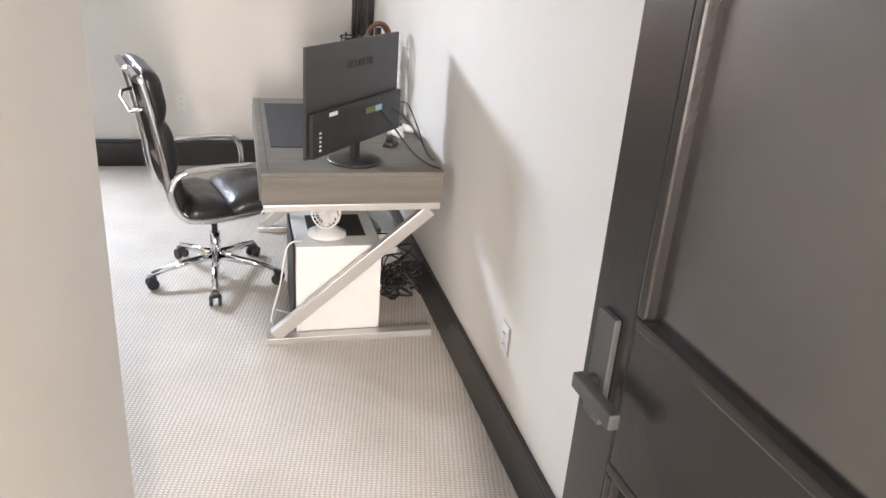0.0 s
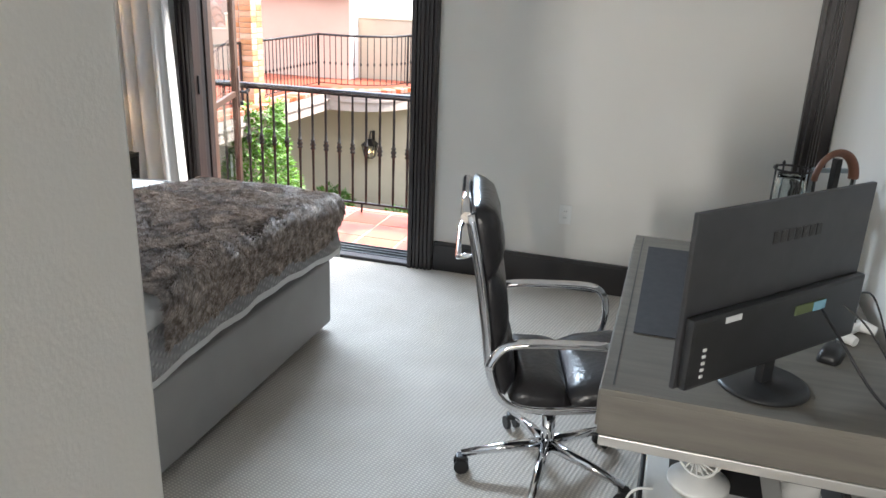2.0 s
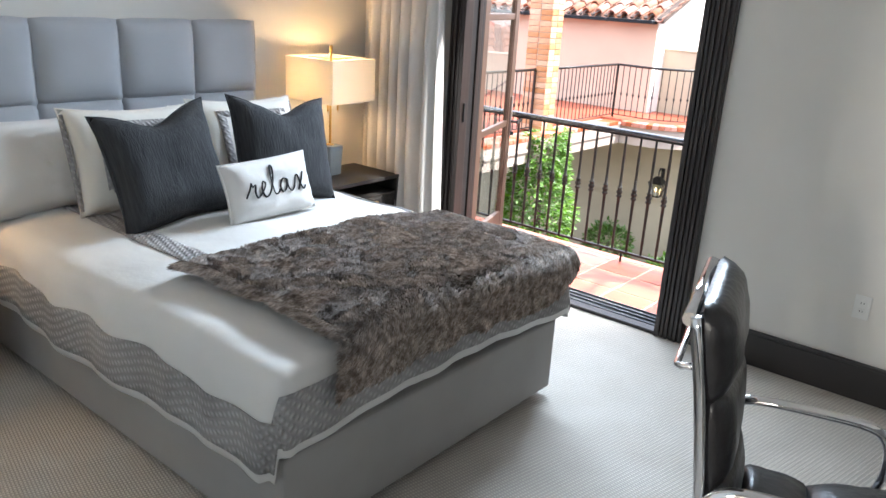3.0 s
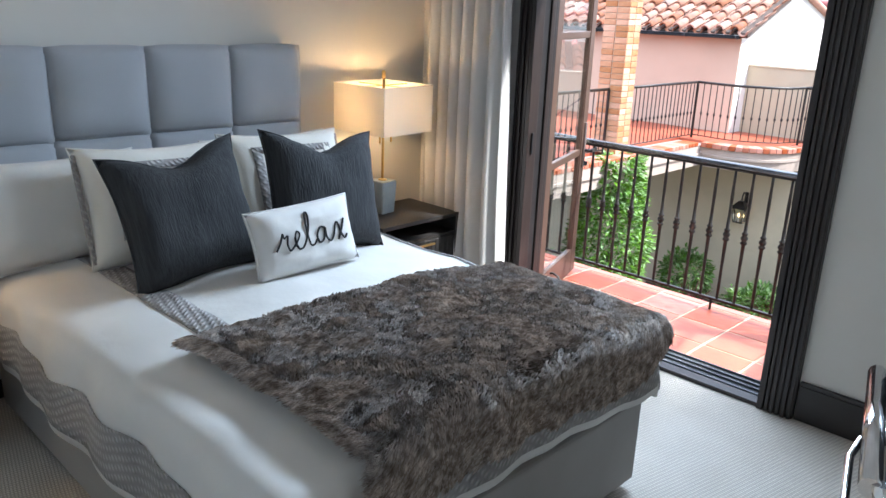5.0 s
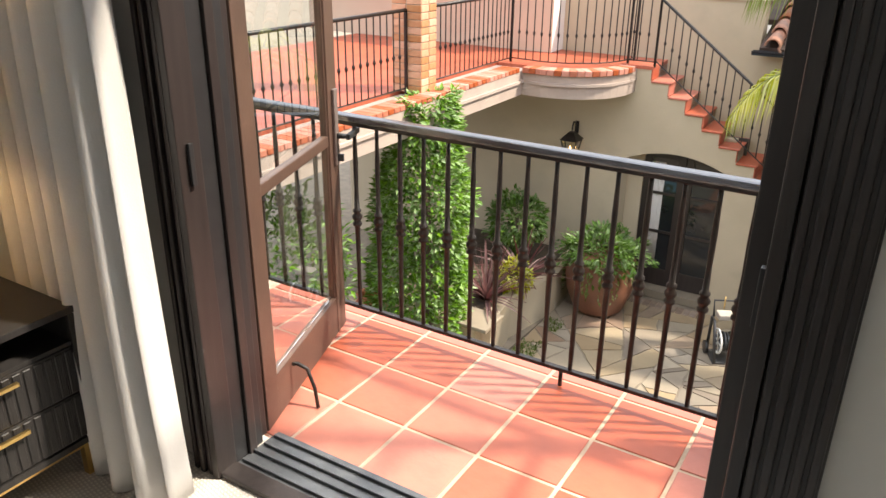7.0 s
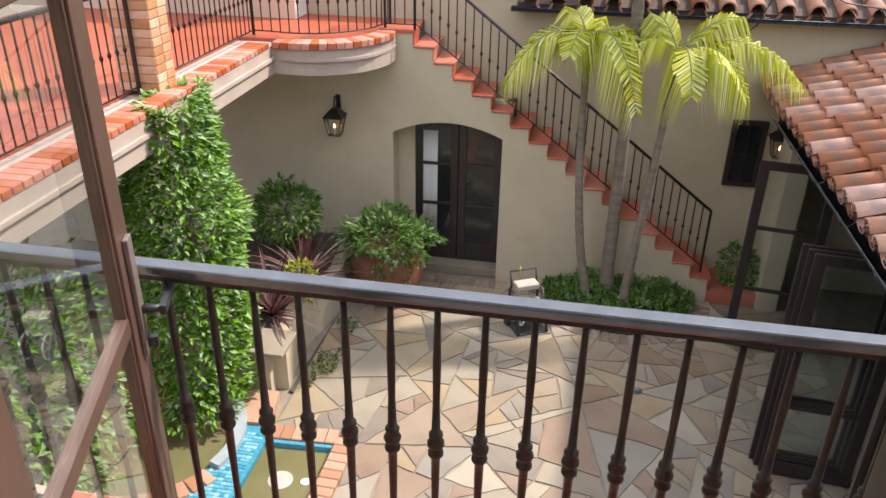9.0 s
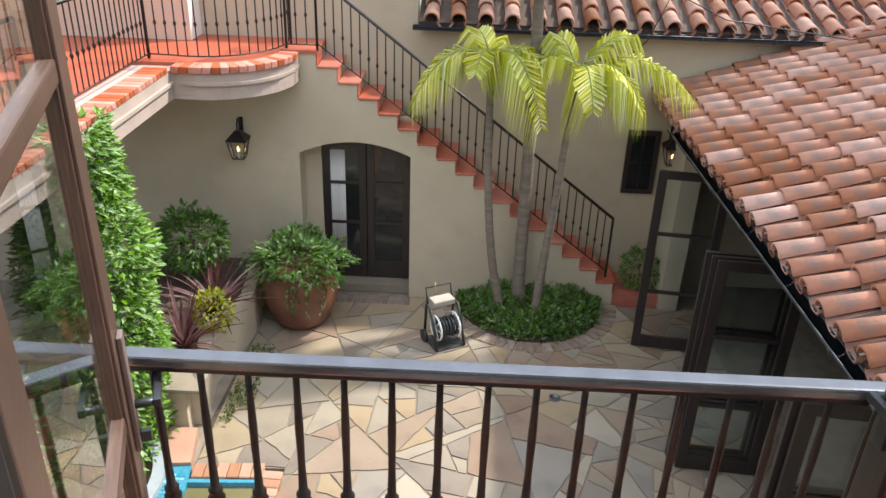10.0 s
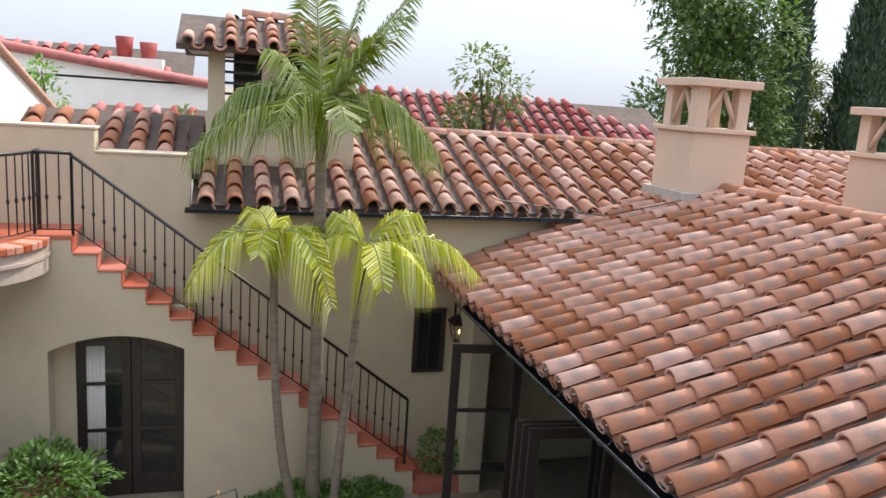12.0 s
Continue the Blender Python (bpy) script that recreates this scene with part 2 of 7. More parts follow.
M_URN = mat("terracotta_urn", (0.52, 0.20, 0.11), (0.45, 0.16, 0.09), 6, 0.75, bump=0.15)
M_WATER = mat("pond_water", (0.17, 0.15, 0.075), (0.13, 0.12, 0.055), 1.5, 0.06, bump=0.03, bscale=8)
M_BLUETILE = mat("turquoise_mosaic", (0.14, 0.36, 0.46), (0.08, 0.27, 0.39), 30, 0.25, random_amount=0.3)
# near-black that stands in for the shade inside rooms and tower
M_DARKROOM = mat("interior_shade_colour", (0.06, 0.055, 0.05), None, 3, 0.9)
M_GLASS = glass("clear_glass")
M_DARKGLASS = mat("tinted_window_glass", (0.012, 0.014, 0.015), (0.02, 0.022, 0.024), 1.5, 0.03, spec=0.5)
M_RIMBRICK = mat("grey_brown_brick", (0.26, 0.19, 0.145), (0.18, 0.135, 0.105), 9, 0.85, bump=0.35, bscale=30, random_amount=0.22)
M_PLATE = mat("worn_bronze_plate", (0.24, 0.19, 0.17), (0.17, 0.135, 0.12), 9, 0.45, 0.3, bump=0.1)
M_SALMON = mat("salmon_flagstone", (0.40, 0.215, 0.135), (0.32, 0.165, 0.10), 3, 0.7, bump=0.25, bscale=14, random_amount=0.15, speckle=(4, (0.35, 0.22, 0.15), 0.5))
M_DOORGLASS = mat("smoked_door_glass", (0.34, 0.33, 0.34), (0.24, 0.235, 0.24), 2, 0.2, 1.0)


def ramp_random(m, cols):
    """Gives each piece one of several stone colours."""
    n, l = m.node_tree.nodes, m.node_tree.links
    oi = n.new("ShaderNodeObjectInfo")
    cr = n.new("ShaderNodeValToRGB")
    cr.color_ramp.interpolation = "CONSTANT"
    e = cr.color_ramp.elements
    for i, c in enumerate(cols):
        x = e[i] if i < 2 else e.new(i / len(cols))
        x.position, x.color = i / len(cols), (*c, 1)
    l.new(oi.outputs["Random"], cr.inputs[0])
    b = n["Principled BSDF"]
    old = b.inputs["Base Color"].links[0].from_socket
    mx = n.new("ShaderNodeMix")
    mx.data_type = "RGBA"
    mx.inputs[0].default_value = 0.6
    l.new(old, mx.inputs[6])
    l.new(cr.outputs[0], mx.inputs[7])
    l.new(mx.outputs[2], b.inputs["Base Color"])


def leafy(m, amount=0.4):
    """Lets light through thin leaves."""
    n, l = m.node_tree.nodes, m.node_tree.links
    b = n["Principled BSDF"]
    tr = n.new("ShaderNodeBsdfTranslucent")
    l.new(b.inputs["Base Color"].links[0].from_socket, tr.inputs[0])
    mx = n.new("ShaderNodeMixShader")
    mx.inputs[0].default_value = amount
    l.new(b.outputs[0], mx.inputs[1])
    l.new(tr.outputs[0], mx.inputs[2])
    l.new(mx.outputs[0], n["Material Output"].inputs[0])


for _m, _a in ((M_LEAF, 0.25), (M_TREE, 0.4), (M_LEAFD, 0.3), (M_LEAFY, 0.4), (M_PALM, 0.4), (M_PALMD, 0.4), (M_FLAX, 0.4)):
    leafy(_m, _a)
leafy(M_CURTAIN, 0.15)
ramp_random(M_FLAG, [(0.30, 0.235, 0.145), (0.22, 0.175, 0.125), (0.18, 0.165, 0.145), (0.34, 0.295, 0.225), (0.20, 0.115, 0.075), (0.25, 0.215, 0.17), (0.15, 0.125, 0.11), (0.31, 0.22, 0.12), (0.27, 0.235, 0.18), (0.23, 0.16, 0.11)])


def emitter(name, col, strength):
    m = bpy.data.materials.new(name)
    m.use_nodes = True
    b = m.node_tree.nodes["Principled BSDF"]
    b.inputs["Base Color"].default_value = (*col, 1)
    b.inputs["Emission Color"].default_value, b.inputs["Emission Strength"].default_value = (*col, 1), strength
    return m


M_FLAME = emitter("lantern_flame", (1.0, 0.62, 0.25), 3.0)
M_SHADE = bpy.data.materials.new("lamp_shade_linen")
M_SHADE.use_nodes = True
_n, _l = M_SHADE.node_tree.nodes, M_SHADE.node_tree.links
_tr = _n.new("ShaderNodeBsdfTranslucent")
_tr.inputs[0].default_value = (0.80, 0.74, 0.62, 1)
_mx = _n.new("ShaderNodeMixShader")
_mx.inputs[0].default_value = 0.4
_n["Principled BSDF"].inputs["Base Color"].default_value = (0.82, 0.80, 0.75, 1)
_n["Principled BSDF"].inputs["Roughness"].default_value = 0.9
_l.new(_n["Principled BSDF"].outputs[0], _mx.inputs[1])
_l.new(_tr.outputs[0], _mx.inputs[2])
_l.new(_mx.outputs[0], _n["Material Output"].inputs[0])


# ---- mesh helpers ----
def part(name, bm, material, parent=None, label="", smooth=False, kind=""):
    me = bpy.data.meshes.new(name)
    bm.to_mesh(me)
    bm.free()
    if smooth:
        me.shade_smooth()
    if material:
        me.materials.append(material)
    ob = new(name, me)
    if parent:
        ob.parent = parent
    if label or kind:
        tagged(ob, label=label, kind=kind)
    return ob


def piece(name, me, parent, m, label=""):
    """One more object on shared mesh data."""
    ob = new(name, me)
    ob.parent = parent
    ob.matrix_local = m
    if label:
        ob["label"] = label
    return ob


def thing(name, label, category, at=(0, 0, 0), rz=0, group="", kind=""):
    ob = new(name)
    ob.matrix_world = pose(*at, 0, 0, rz)
    ob.empty_display_size = 0.1
    return tagged(ob, label, category, group, kind)


def box(x0, x1, y0, y1, z0, z1, bevel=0.0, bm=None, seg=2):
    own = bmesh.new()
    vs = [own.verts.new((x, y, z)) for x in (x0, x1) for y in (y0, y1) for z in (z0, z1)]
    for f in ((0, 1, 3, 2), (4, 6, 7, 5), (0, 4, 5, 1), (2, 3, 7, 6), (0, 2, 6, 4), (1, 5, 7, 3)):
        own.faces.new([vs[i] for i in f])
    if bevel:
        bmesh.ops.bevel(own, geom=own.edges[:], offset=bevel, segments=seg, affect="EDGES", profile=0.6)
    return merge(own, bm)


def merge(own, bm):
    if bm is None:
        return own
    vmap = {v: bm.verts.new(v.co) for v in own.verts}
    for f in own.faces:
        g = bm.faces.new([vmap[v] for v in f.verts])
        g.smooth = f.smooth
    own.free()
    return bm


def rod(p0, p1, r0, r1=None, n=10, bm=None, caps=True):
    bm = bm or bmesh.new()
    p0, p1 = Vector(p0), Vector(p1)
    r1 = r0 if r1 is None else r1
    q = (p1 - p0).to_track_quat("Z", "Y")
    rings = []
    for p, r in ((p0, r0), (p1, r1)):
        rings.append([bm.verts.new(p + q @ Vector((r * math.cos(a), r * math.sin(a), 0))) for a in [2 * math.pi * i / n for i in range(n)]])
    for i in range(n):
        bm.faces.new((rings[0][i], rings[0][(i + 1) % n], rings[1][(i + 1) % n], rings[1][i])).smooth = True
    if caps:
        bm.faces.new(rings[0][::-1])
        bm.faces.new(rings[1])
    return bm


def tube(pts, r, n=8, bm=None, closed=False, radii=None, flat=1.0):
    """A round bar bent along points."""
    bm = bm or bmesh.new()
    pts = [Vector(p) for p in pts]
    rings, up, k = [], None, len(pts)
    for i, p in enumerate(pts):
        a, b = (pts[(i - 1) % k], pts[(i + 1) % k]) if closed else (pts[max(i - 1, 0)], pts[min(i + 1, k - 1)])
        d = (b - a).normalized()
        if up is None:
            up = d.orthogonal().normalized()
        up = (up - d * up.dot(d)).normalized()
        side = d.cross(up)
        rr = radii[i] if radii else r
        rings.append([bm.verts.new(p + up * math.cos(t) * rr + side * math.sin(t) * rr * flat) for t in [2 * math.pi * j / n for j in range(n)]])
    for i in range(k if closed else k - 1):
        A, B = rings[i], rings[(i + 1) % k]
        for j in range(n):
            bm.faces.new((A[j], A[(j + 1) % n], B[(j + 1) % n], B[j])).smooth = True
    if not closed:
        bm.faces.new(rings[0][::-1])
        bm.faces.new(rings[-1])
    return bm


def lathe(profile, n=20, at=(0, 0, 0), bm=None, closed=True):
    bm = bm or bmesh.new()
    rings = [[bm.verts.new((at[0] + r * math.cos(2 * math.pi * i / n), at[1] + r * math.sin(2 * math.pi * i / n), at[2] + z)) for i in range(n)] for r, z in profile]
    for A, B in zip(rings, rings[1:]):
        for i in range(n):
            bm.faces.new((A[i], A[(i + 1) % n], B[(i + 1) % n], B[i])).smooth = True
    if closed:
        bm.faces.new(rings[0][::-1])
        bm.faces.new(rings[-1])
    return bm


def sheet(fn, nu, nv, thick=0.0, bm=None):
    """A cloth or slab surface fn(u, v) for u, v in 0..1, with thickness below it."""
    bm = bm or bmesh.new()
    top = [[bm.verts.new(fn(i / nu, j / nv)) for j in range(nv + 1)] for i in range(nu + 1)]
    for i in range(nu):
        for j in range(nv):
            bm.faces.new((top[i][j], top[i + 1][j], top[i + 1][j + 1], top[i][j + 1])).smooth = True
    if thick:
        bm.normal_update()
        low = [[bm.verts.new(top[i][j].co - top[i][j].normal * thick) for j in range(nv + 1)] for i in range(nu + 1)]
        for i in range(nu):
            for j in range(nv):
                bm.faces.new((low[i][j], low[i][j + 1], low[i + 1][j + 1], low[i + 1][j])).smooth = True
        for i in range(nu):
            bm.faces.new((top[i][0], low[i][0], low[i + 1][0], top[i + 1][0]))
            bm.faces.new((top[i][nv], top[i + 1][nv], low[i + 1][nv], low[i][nv]))
        for j in range(nv):
            bm.faces.new((top[0][j], top[0][j + 1], low[0][j + 1], low[0][j]))
            bm.faces.new((top[nu][j], low[nu][j], low[nu][j + 1], top[nu][j + 1]))
    return bm


def prism(poly, z0, z1, bm=None):
    """An upright slab over a polygon of (x, y)."""
    bm = bm or bmesh.new()
    lo, hi = [bm.verts.new((x, y, z0)) for x, y in poly], [bm.verts.new((x, y, z1)) for x, y in poly]
    n = len(poly)
    bm.faces.new(lo[::-1])
    bm.faces.new(hi)
    for i in range(n):
        bm.faces.new((lo[i], lo[(i + 1) % n], hi[(i + 1) % n], hi[i]))
    return bm


def setting(name, bm, material, label, category="", parent=None):
    return tagged(part(name, bm, material, parent), label, category, kind="structure")


def mesh_of(bm, material, name="piece"):
    me = bpy.data.meshes.new(name)
    bm.to_mesh(me)
    bm.free()
    me.materials.append(material)
    return me


def wob(x, y, z=0.0):
    return noise.noise(Vector((x, y, z)))

# ---- the room ----
XR, XL, YD, YH = 0.84, -3.78, 4.10, 0.30       # desk wall, bed wall, door wall, hall corner
XO0, XO1, HEAD = -2.87, -1.395, 2.42             # opening of the french door
XH, YE = -0.345, -1.45                          # hall wall, entry wall
CEIL = 2.78
bm = box(XL - 0.15, XR + 0.15, YH - 0.15, YD + 0.2, -0.25, 0)
box(XH - 0.15, XR + 0.15, -3.4, YH - 0.15, -0.25, 0, bm=bm)
floor = setting("floor", bm, M_CARPET, "cream looped wool carpet with a fine ribbed weave", "carpet")
bm = box(XL - 0.15, XR + 0.15, YH - 0.15, YD + 0.2, CEIL, CEIL + 0.2)
box(XH - 0.15, XR + 0.15, -3.4, YH - 0.15, CEIL, CEIL + 0.2, bm=bm)
setting("ceiling", bm, M_CEIL, "plain white painted ceiling", "ceiling")
setting("wall_east", box(XR, XR + 0.15, -3.4, YD + 0.2, 0, CEIL), M_WALL, "warm white painted wall behind the desk", "wall")
setting("wall_west", box(XL - 0.15, XL, YH - 0.15, YD + 0.2, 0, CEIL), M_WALL, "warm white painted wall behind the headboard", "wall")
bm = box(XL, XO0 - 0.07, YD, YD + 0.2, 0, CEIL)
box(XO1 + 0.02, XR, YD, YD + 0.2, 0, CEIL, bm=bm)
box(XO0 - 0.07, XO1 + 0.02, YD, YD + 0.2, HEAD + 0.03, CEIL, bm=bm)
setting("wall_north", bm, M_WALL, "warm white painted wall with the french door opening", "wall")
bm = box(XL, XH - 0.15, YH - 0.15, YH, 0, CEIL)
setting("wall_south", bm, M_WALL, "plain warm white painted wall", "wall")
setting("wall_hall", box(XH - 0.15, XH, -3.4, YH, 0, CEIL, 0.004), M_WALL, "warm white painted wall end of the entry passage", "wall")
bm = box(XH, -0.36, YE - 0.12, YE, 0, CEIL)
box(0.56, XR, YE - 0.12, YE, 0, CEIL, bm=bm)
box(-0.36, 0.56, YE - 0.12, YE, 2.2, CEIL, bm=bm)
setting("wall_entry", bm, M_WALL, "warm white wall with the bedroom doorway", "wall")
# unseen end wall; its opening is added to hold the hall fill lamp
bm = box(XH - 0.15, XR + 0.15, -3.55, -3.4, 0, 0.98)
box(XH - 0.15, XR + 0.15, -3.55, -3.4, 2.12, CEIL, bm=bm)
box(XH - 0.15, -0.31, -3.55, -3.4, 0.98, 2.12, bm=bm)
box(0.07, XR + 0.15, -3.55, -3.4, 0.98, 2.12, bm=bm)
setting("wall_hall_end", bm, M_WALL, "plain warm white hall end wall", "wall")


def skirting(name, x0, x1, y0, y1, label):
    bm = box(x0, x1, y0, y1, 0.0, 0.17, 0.003)
    cx0, cx1, cy0, cy1 = x0, x1, y0, y1
    box(cx0, cx1, cy0, cy1, 0.171, 0.19, 0.004, bm=bm)
    return setting(name, bm, M_BASE, label, "baseboard")


skirting("baseboard", XR - 0.022, XR - 0.001, YE + 0.01, YD - 0.001, "tall black painted baseboard along the desk wall")
skirting("baseboard", XO1 + 0.165, XR - 0.024, YD - 0.022, YD - 0.001, "tall black painted baseboard along the door wall")
skirting("baseboard", XL + 0.001, XL + 0.022, YH + 0.03, YD - 0.03, "tall black painted baseboard behind the bed")
skirting("baseboard", XL + 0.03, XH, YH + 0.001, YH + 0.022, "tall black painted baseboard")
skirting("baseboard", XH + 0.001, XH + 0.02, YE + 0.01, YH, "tall black painted baseboard of the passage")


def jamb(name, side, label):
    """The deep moulded door casing: stepped, fluted uprights with screen tracks. side: -1 left, 1 right."""
    ob = tagged(new(name), label, "door casing", kind="structure")
    x = XO0 if side < 0 else XO1
    def up(n, a, b, y0, y1, m=M_DARKWOOD, bev=0.004):
        xa, xb = sorted((x + side * a, x + side * b))
        part(n, box(xa, xb, y0, y1, 0.0, HEAD, bev), m, ob)
    out = 0.122 if side < 0 else 0.16
    up("casing", 0.03, out, YD - 0.034, YD - 0.001)
    n_bead = 3 if side < 0 else 5
    for i in range(n_bead):
        a = 0.034 + (out - 0.056) * i / (n_bead - 1)
        up("bead", a, a + 0.017, YD - 0.046 - 0.004 * (i % 2), YD - 0.035)
    up("reveal", 0.0, 0.029, YD - 0.05, YD + 0.03)
    up("track", 0.012, 0.026, YD + 0.032, YD + 0.09, M_BLACK)
    up("stop", 0.0, 0.026, YD + 0.092, YD + 0.125)
    up("track", 0.020, 0.034, YD + 0.127, YD + 0.17, M_BLACK)
    if side < 0:
        up("backing", 0.036, 0.068, YD + 0.002, YD + 0.17)
        up("frame", 0.045, 0.10, YD + 0.172, YD + 0.215)
    else:
        up("frame", -0.065, 0.018, YD + 0.172, YD + 0.235)
    part("latch", box(x - 0.012 if side > 0 else x, x if side > 0 else x + 0.012, YD - 0.02, YD - 0.004, 0.98, 1.10, 0.003), M_BLACK, ob, "black screen latch")
    return ob


jamb("door_casing", -1, "espresso stained fluted casing beside the curtain")
jamb("door_casing", 1, "espresso stained fluted casing beside the bare wall")
bm = box(XO0 - 0.12, XO1 + 0.16, YD - 0.034, YD - 0.001, HEAD + 0.002, HEAD + 0.1, 0.004)
box(XO0 - 0.06, XO1, YD + 0.03, YD + 0.23, HEAD + 0.002, HEAD + 0.028, bm=bm)
setting("door_head", bm, M_DARKWOOD, "espresso stained door head casing", "door casing")
bm = box(XO0 - 0.005, XO1 + 0.005, YD - 0.04, YD + 0.03, 0.001, 0.022, 0.004)
setting("threshold", bm, M_DARKWOOD, "dark wood door threshold", "threshold")
sill = tagged(new("door_sill"), "weathered grey metal door sill with screen tracks", "door sill", kind="structure")
part("sill_plate", box(XO0 - 0.01, XO1 - 0.001, YD + 0.031, YD + 0.235, -0.04, 0.008, 0.003), M_SILL, sill)
for dy in (0.05, 0.105, 0.15, 0.2):
    part("track_rib", box(XO0 + 0.001, XO1 - 0.001, YD + dy, YD + dy + 0.01, 0.0085, 0.02, 0.002), M_SILL, sill)

# dark folding panel in the far corner of the desk wall
ob = tagged(new("corner_casing"), "espresso stained fluted corner casing beside the desk wall", "door casing", kind="structure")
part("casing", box(0.745, XR - 0.003, YD - 0.06, YD - 0.003, 0.19, HEAD, 0.004), M_DARKWOOD, ob)
part("reveal", box(0.765, XR - 0.003, YD - 0.13, YD - 0.061, 0.19, HEAD, 0.004), M_DARKWOOD, ob)
for y in (0.16, 0.24, 0.32, 0.40):
    part("bead", box(0.79, XR - 0.003, YD - y, YD - y + 0.03, 0.19, HEAD, 0.004), M_DARKWOOD, ob)


def door_leaf(name, w, h, m, gm, label, rows, kick, stile=0.10, handle_side=1, face=1, bar=0.022):
    """A glazed leaf: stiles, rails, kick rail, glazing bars and panes, hinged at local x = 0, running to x = w."""
    ob = tagged(new(name), label, "door", kind="structure")
    t = 0.045
    part("stile", box(0, stile, -t / 2, t / 2, 0, h, 0.004), m, ob)
    part("stile", box(w - stile, w, -t / 2, t / 2, 0, h, 0.004), m, ob)
    part("bottom_rail", box(stile, w - stile, -t / 2 + 0.001, t / 2 - 0.001, 0, kick, 0.003), m, ob)
    part("top_rail", box(stile, w - stile, -t / 2 + 0.001, t / 2 - 0.001, h - stile, h, 0.003), m, ob)
    zs = [kick] + list(rows) + [h - stile]
    for a, b in zip(zs, zs[1:]):
        p = part("pane", box(stile - 0.005, w - stile + 0.005, -0.004, 0.004, a + 0.004, b - 0.004), gm, ob)
        p.visible_shadow = False
    for z in rows:
        part("glazing_bar", box(stile, w - stile, -t / 2 + 0.004, t / 2 - 0.004, z - bar, z + bar, 0.006), m, ob)
    for sx in (stile, w - stile):
        part("bead", box(sx - 0.008, sx + 0.008, -t / 2 + 0.008, t / 2 - 0.008, kick, h - stile, 0.003), m, ob)
    return ob


LEAF_W = 0.84
leaf = door_leaf("door_1", LEAF_W, 2.36, M_BRONZE_DOOR, M_GLASS, "open bronze brown glazed french door leaf with its lever handle", (0.87, 1.65, 2.05), 0.175, 0.10)
leaf.matrix_world = pose(-2.965, YD + 0.245, -0.03, 0, 0, 109.3)
hp = part("handle_plate", box(LEAF_W - 0.065, LEAF_W - 0.025, -0.036, -0.0235, 0.76, 1.07, 0.003), M_PLATE, leaf, "worn bronze backplate")
bm = rod((LEAF_W - 0.045, -0.035, 0.88), (LEAF_W - 0.045, -0.085, 0.88), 0.011)
box(LEAF_W - 0.056, LEAF_W + 0.075, -0.092, -0.075, 0.868, 0.892, 0.004, bm=bm)
part("lever", bm, M_COPPER, hp, "dark patinated lever")
part("thumb_turn", box(LEAF_W - 0.052, LEAF_W - 0.038, -0.06, -0.036, 0.775, 0.805, 0.002), M_COPPER, hp)
hold = tube([(0.22, -0.03, 0.15), (0.22, -0.05, 0.155), (0.225, -0.085, 0.135), (0.215, -0.115, 0.06), (0.20, -0.13, -0.015)], 0.008, 6)
part("hold_open_arm", hold, M_IRON, leaf, "black iron hold-open arm")
leaf2 = door_leaf("door_2", LEAF_W, 2.36, M_DARKWOOD, M_GLASS, "open dark glazed french door leaf on the bare wall side", (0.86, 1.48, 1.95), 0.26, 0.085)
leaf2.matrix_world = pose(XO1 + 0.025, YD + 0.26, 0.0, 0, 0, 97)
hp = part("handle_plate", box(LEAF_W - 0.065, LEAF_W - 0.025, 0.0235, 0.036, 0.80, 1.06, 0.003), M_COPPER, leaf2, "dark backplate")
bm = rod((LEAF_W - 0.045, 0.035, 0.94), (LEAF_W - 0.045, 0.085, 0.94), 0.011)
box(LEAF_W - 0.16, LEAF_W - 0.034, 0.075, 0.092, 0.928, 0.952, 0.004, bm=bm)
part("lever", bm, M_COPPER, hp, "dark patinated lever")

# entry door, standing open beside the desk wall
ent = tagged(new("door_3"), "open black bedroom door with a smoked glass panel", "door", kind="structure")
W3 = 0.90
part("stile", box(0, 0.13, -0.022, 0.022, 0, 2.12, 0.004), M_ENTRY, ent)
part("stile", box(W3 - 0.115, W3, -0.022, 0.022, 0, 2.12, 0.004), M_ENTRY, ent)
for a, b in ((0, 0.24), (1.0, 1.24), (2.0, 2.12)):
    part("rail", box(0.13, W3 - 0.115, -0.021, 0.021, a, b, 0.003), M_ENTRY, ent)
part("pane", box(0.12, W3 - 0.11, -0.005, 0.005, 1.235, 2.01), M_DOORGLASS, ent, "smoked reflective glass panel")
part("lower_panel", box(0.12, W3 - 0.11, -0.008, 0.008, 0.235, 1.005), M_ENTRY, ent)
for x0, x1, z0, z1 in ((0.13, W3 - 0.115, 1.235, 1.255), (0.13, W3 - 0.115, 1.985, 2.005), (0.13, 0.15, 1.256, 1.984), (W3 - 0.135, W3 - 0.115, 1.256, 1.984), (0.13, W3 - 0.115, 0.985, 1.005), (0.13, 0.15, 0.26, 0.984), (W3 - 0.135, W3 - 0.115, 0.26, 0.984)):
    part("moulding", box(x0, x1, -0.024, 0.024, z0, z1, 0.005), M_ENTRY, ent)
for s in (1,):
    hp = part("handle_plate", box(W3 - 0.085, W3 - 0.035, 0.0225, 0.034, 1.05, 1.23, 0.003), M_GREYPL, ent, "dark grey metal backplate")
    bm = rod((W3 - 0.06, 0.034, 1.115), (W3 - 0.06, 0.058, 1.115), 0.012)
    box(W3 - 0.165, W3 - 0.048, 0.05, 0.068, 1.102, 1.128, 0.004, bm=bm)
    part("lever", bm, M_GREYPL, hp)
ent.matrix_world = pose(0.55, YE + 0.03, 0.005, 0, 0, 93)


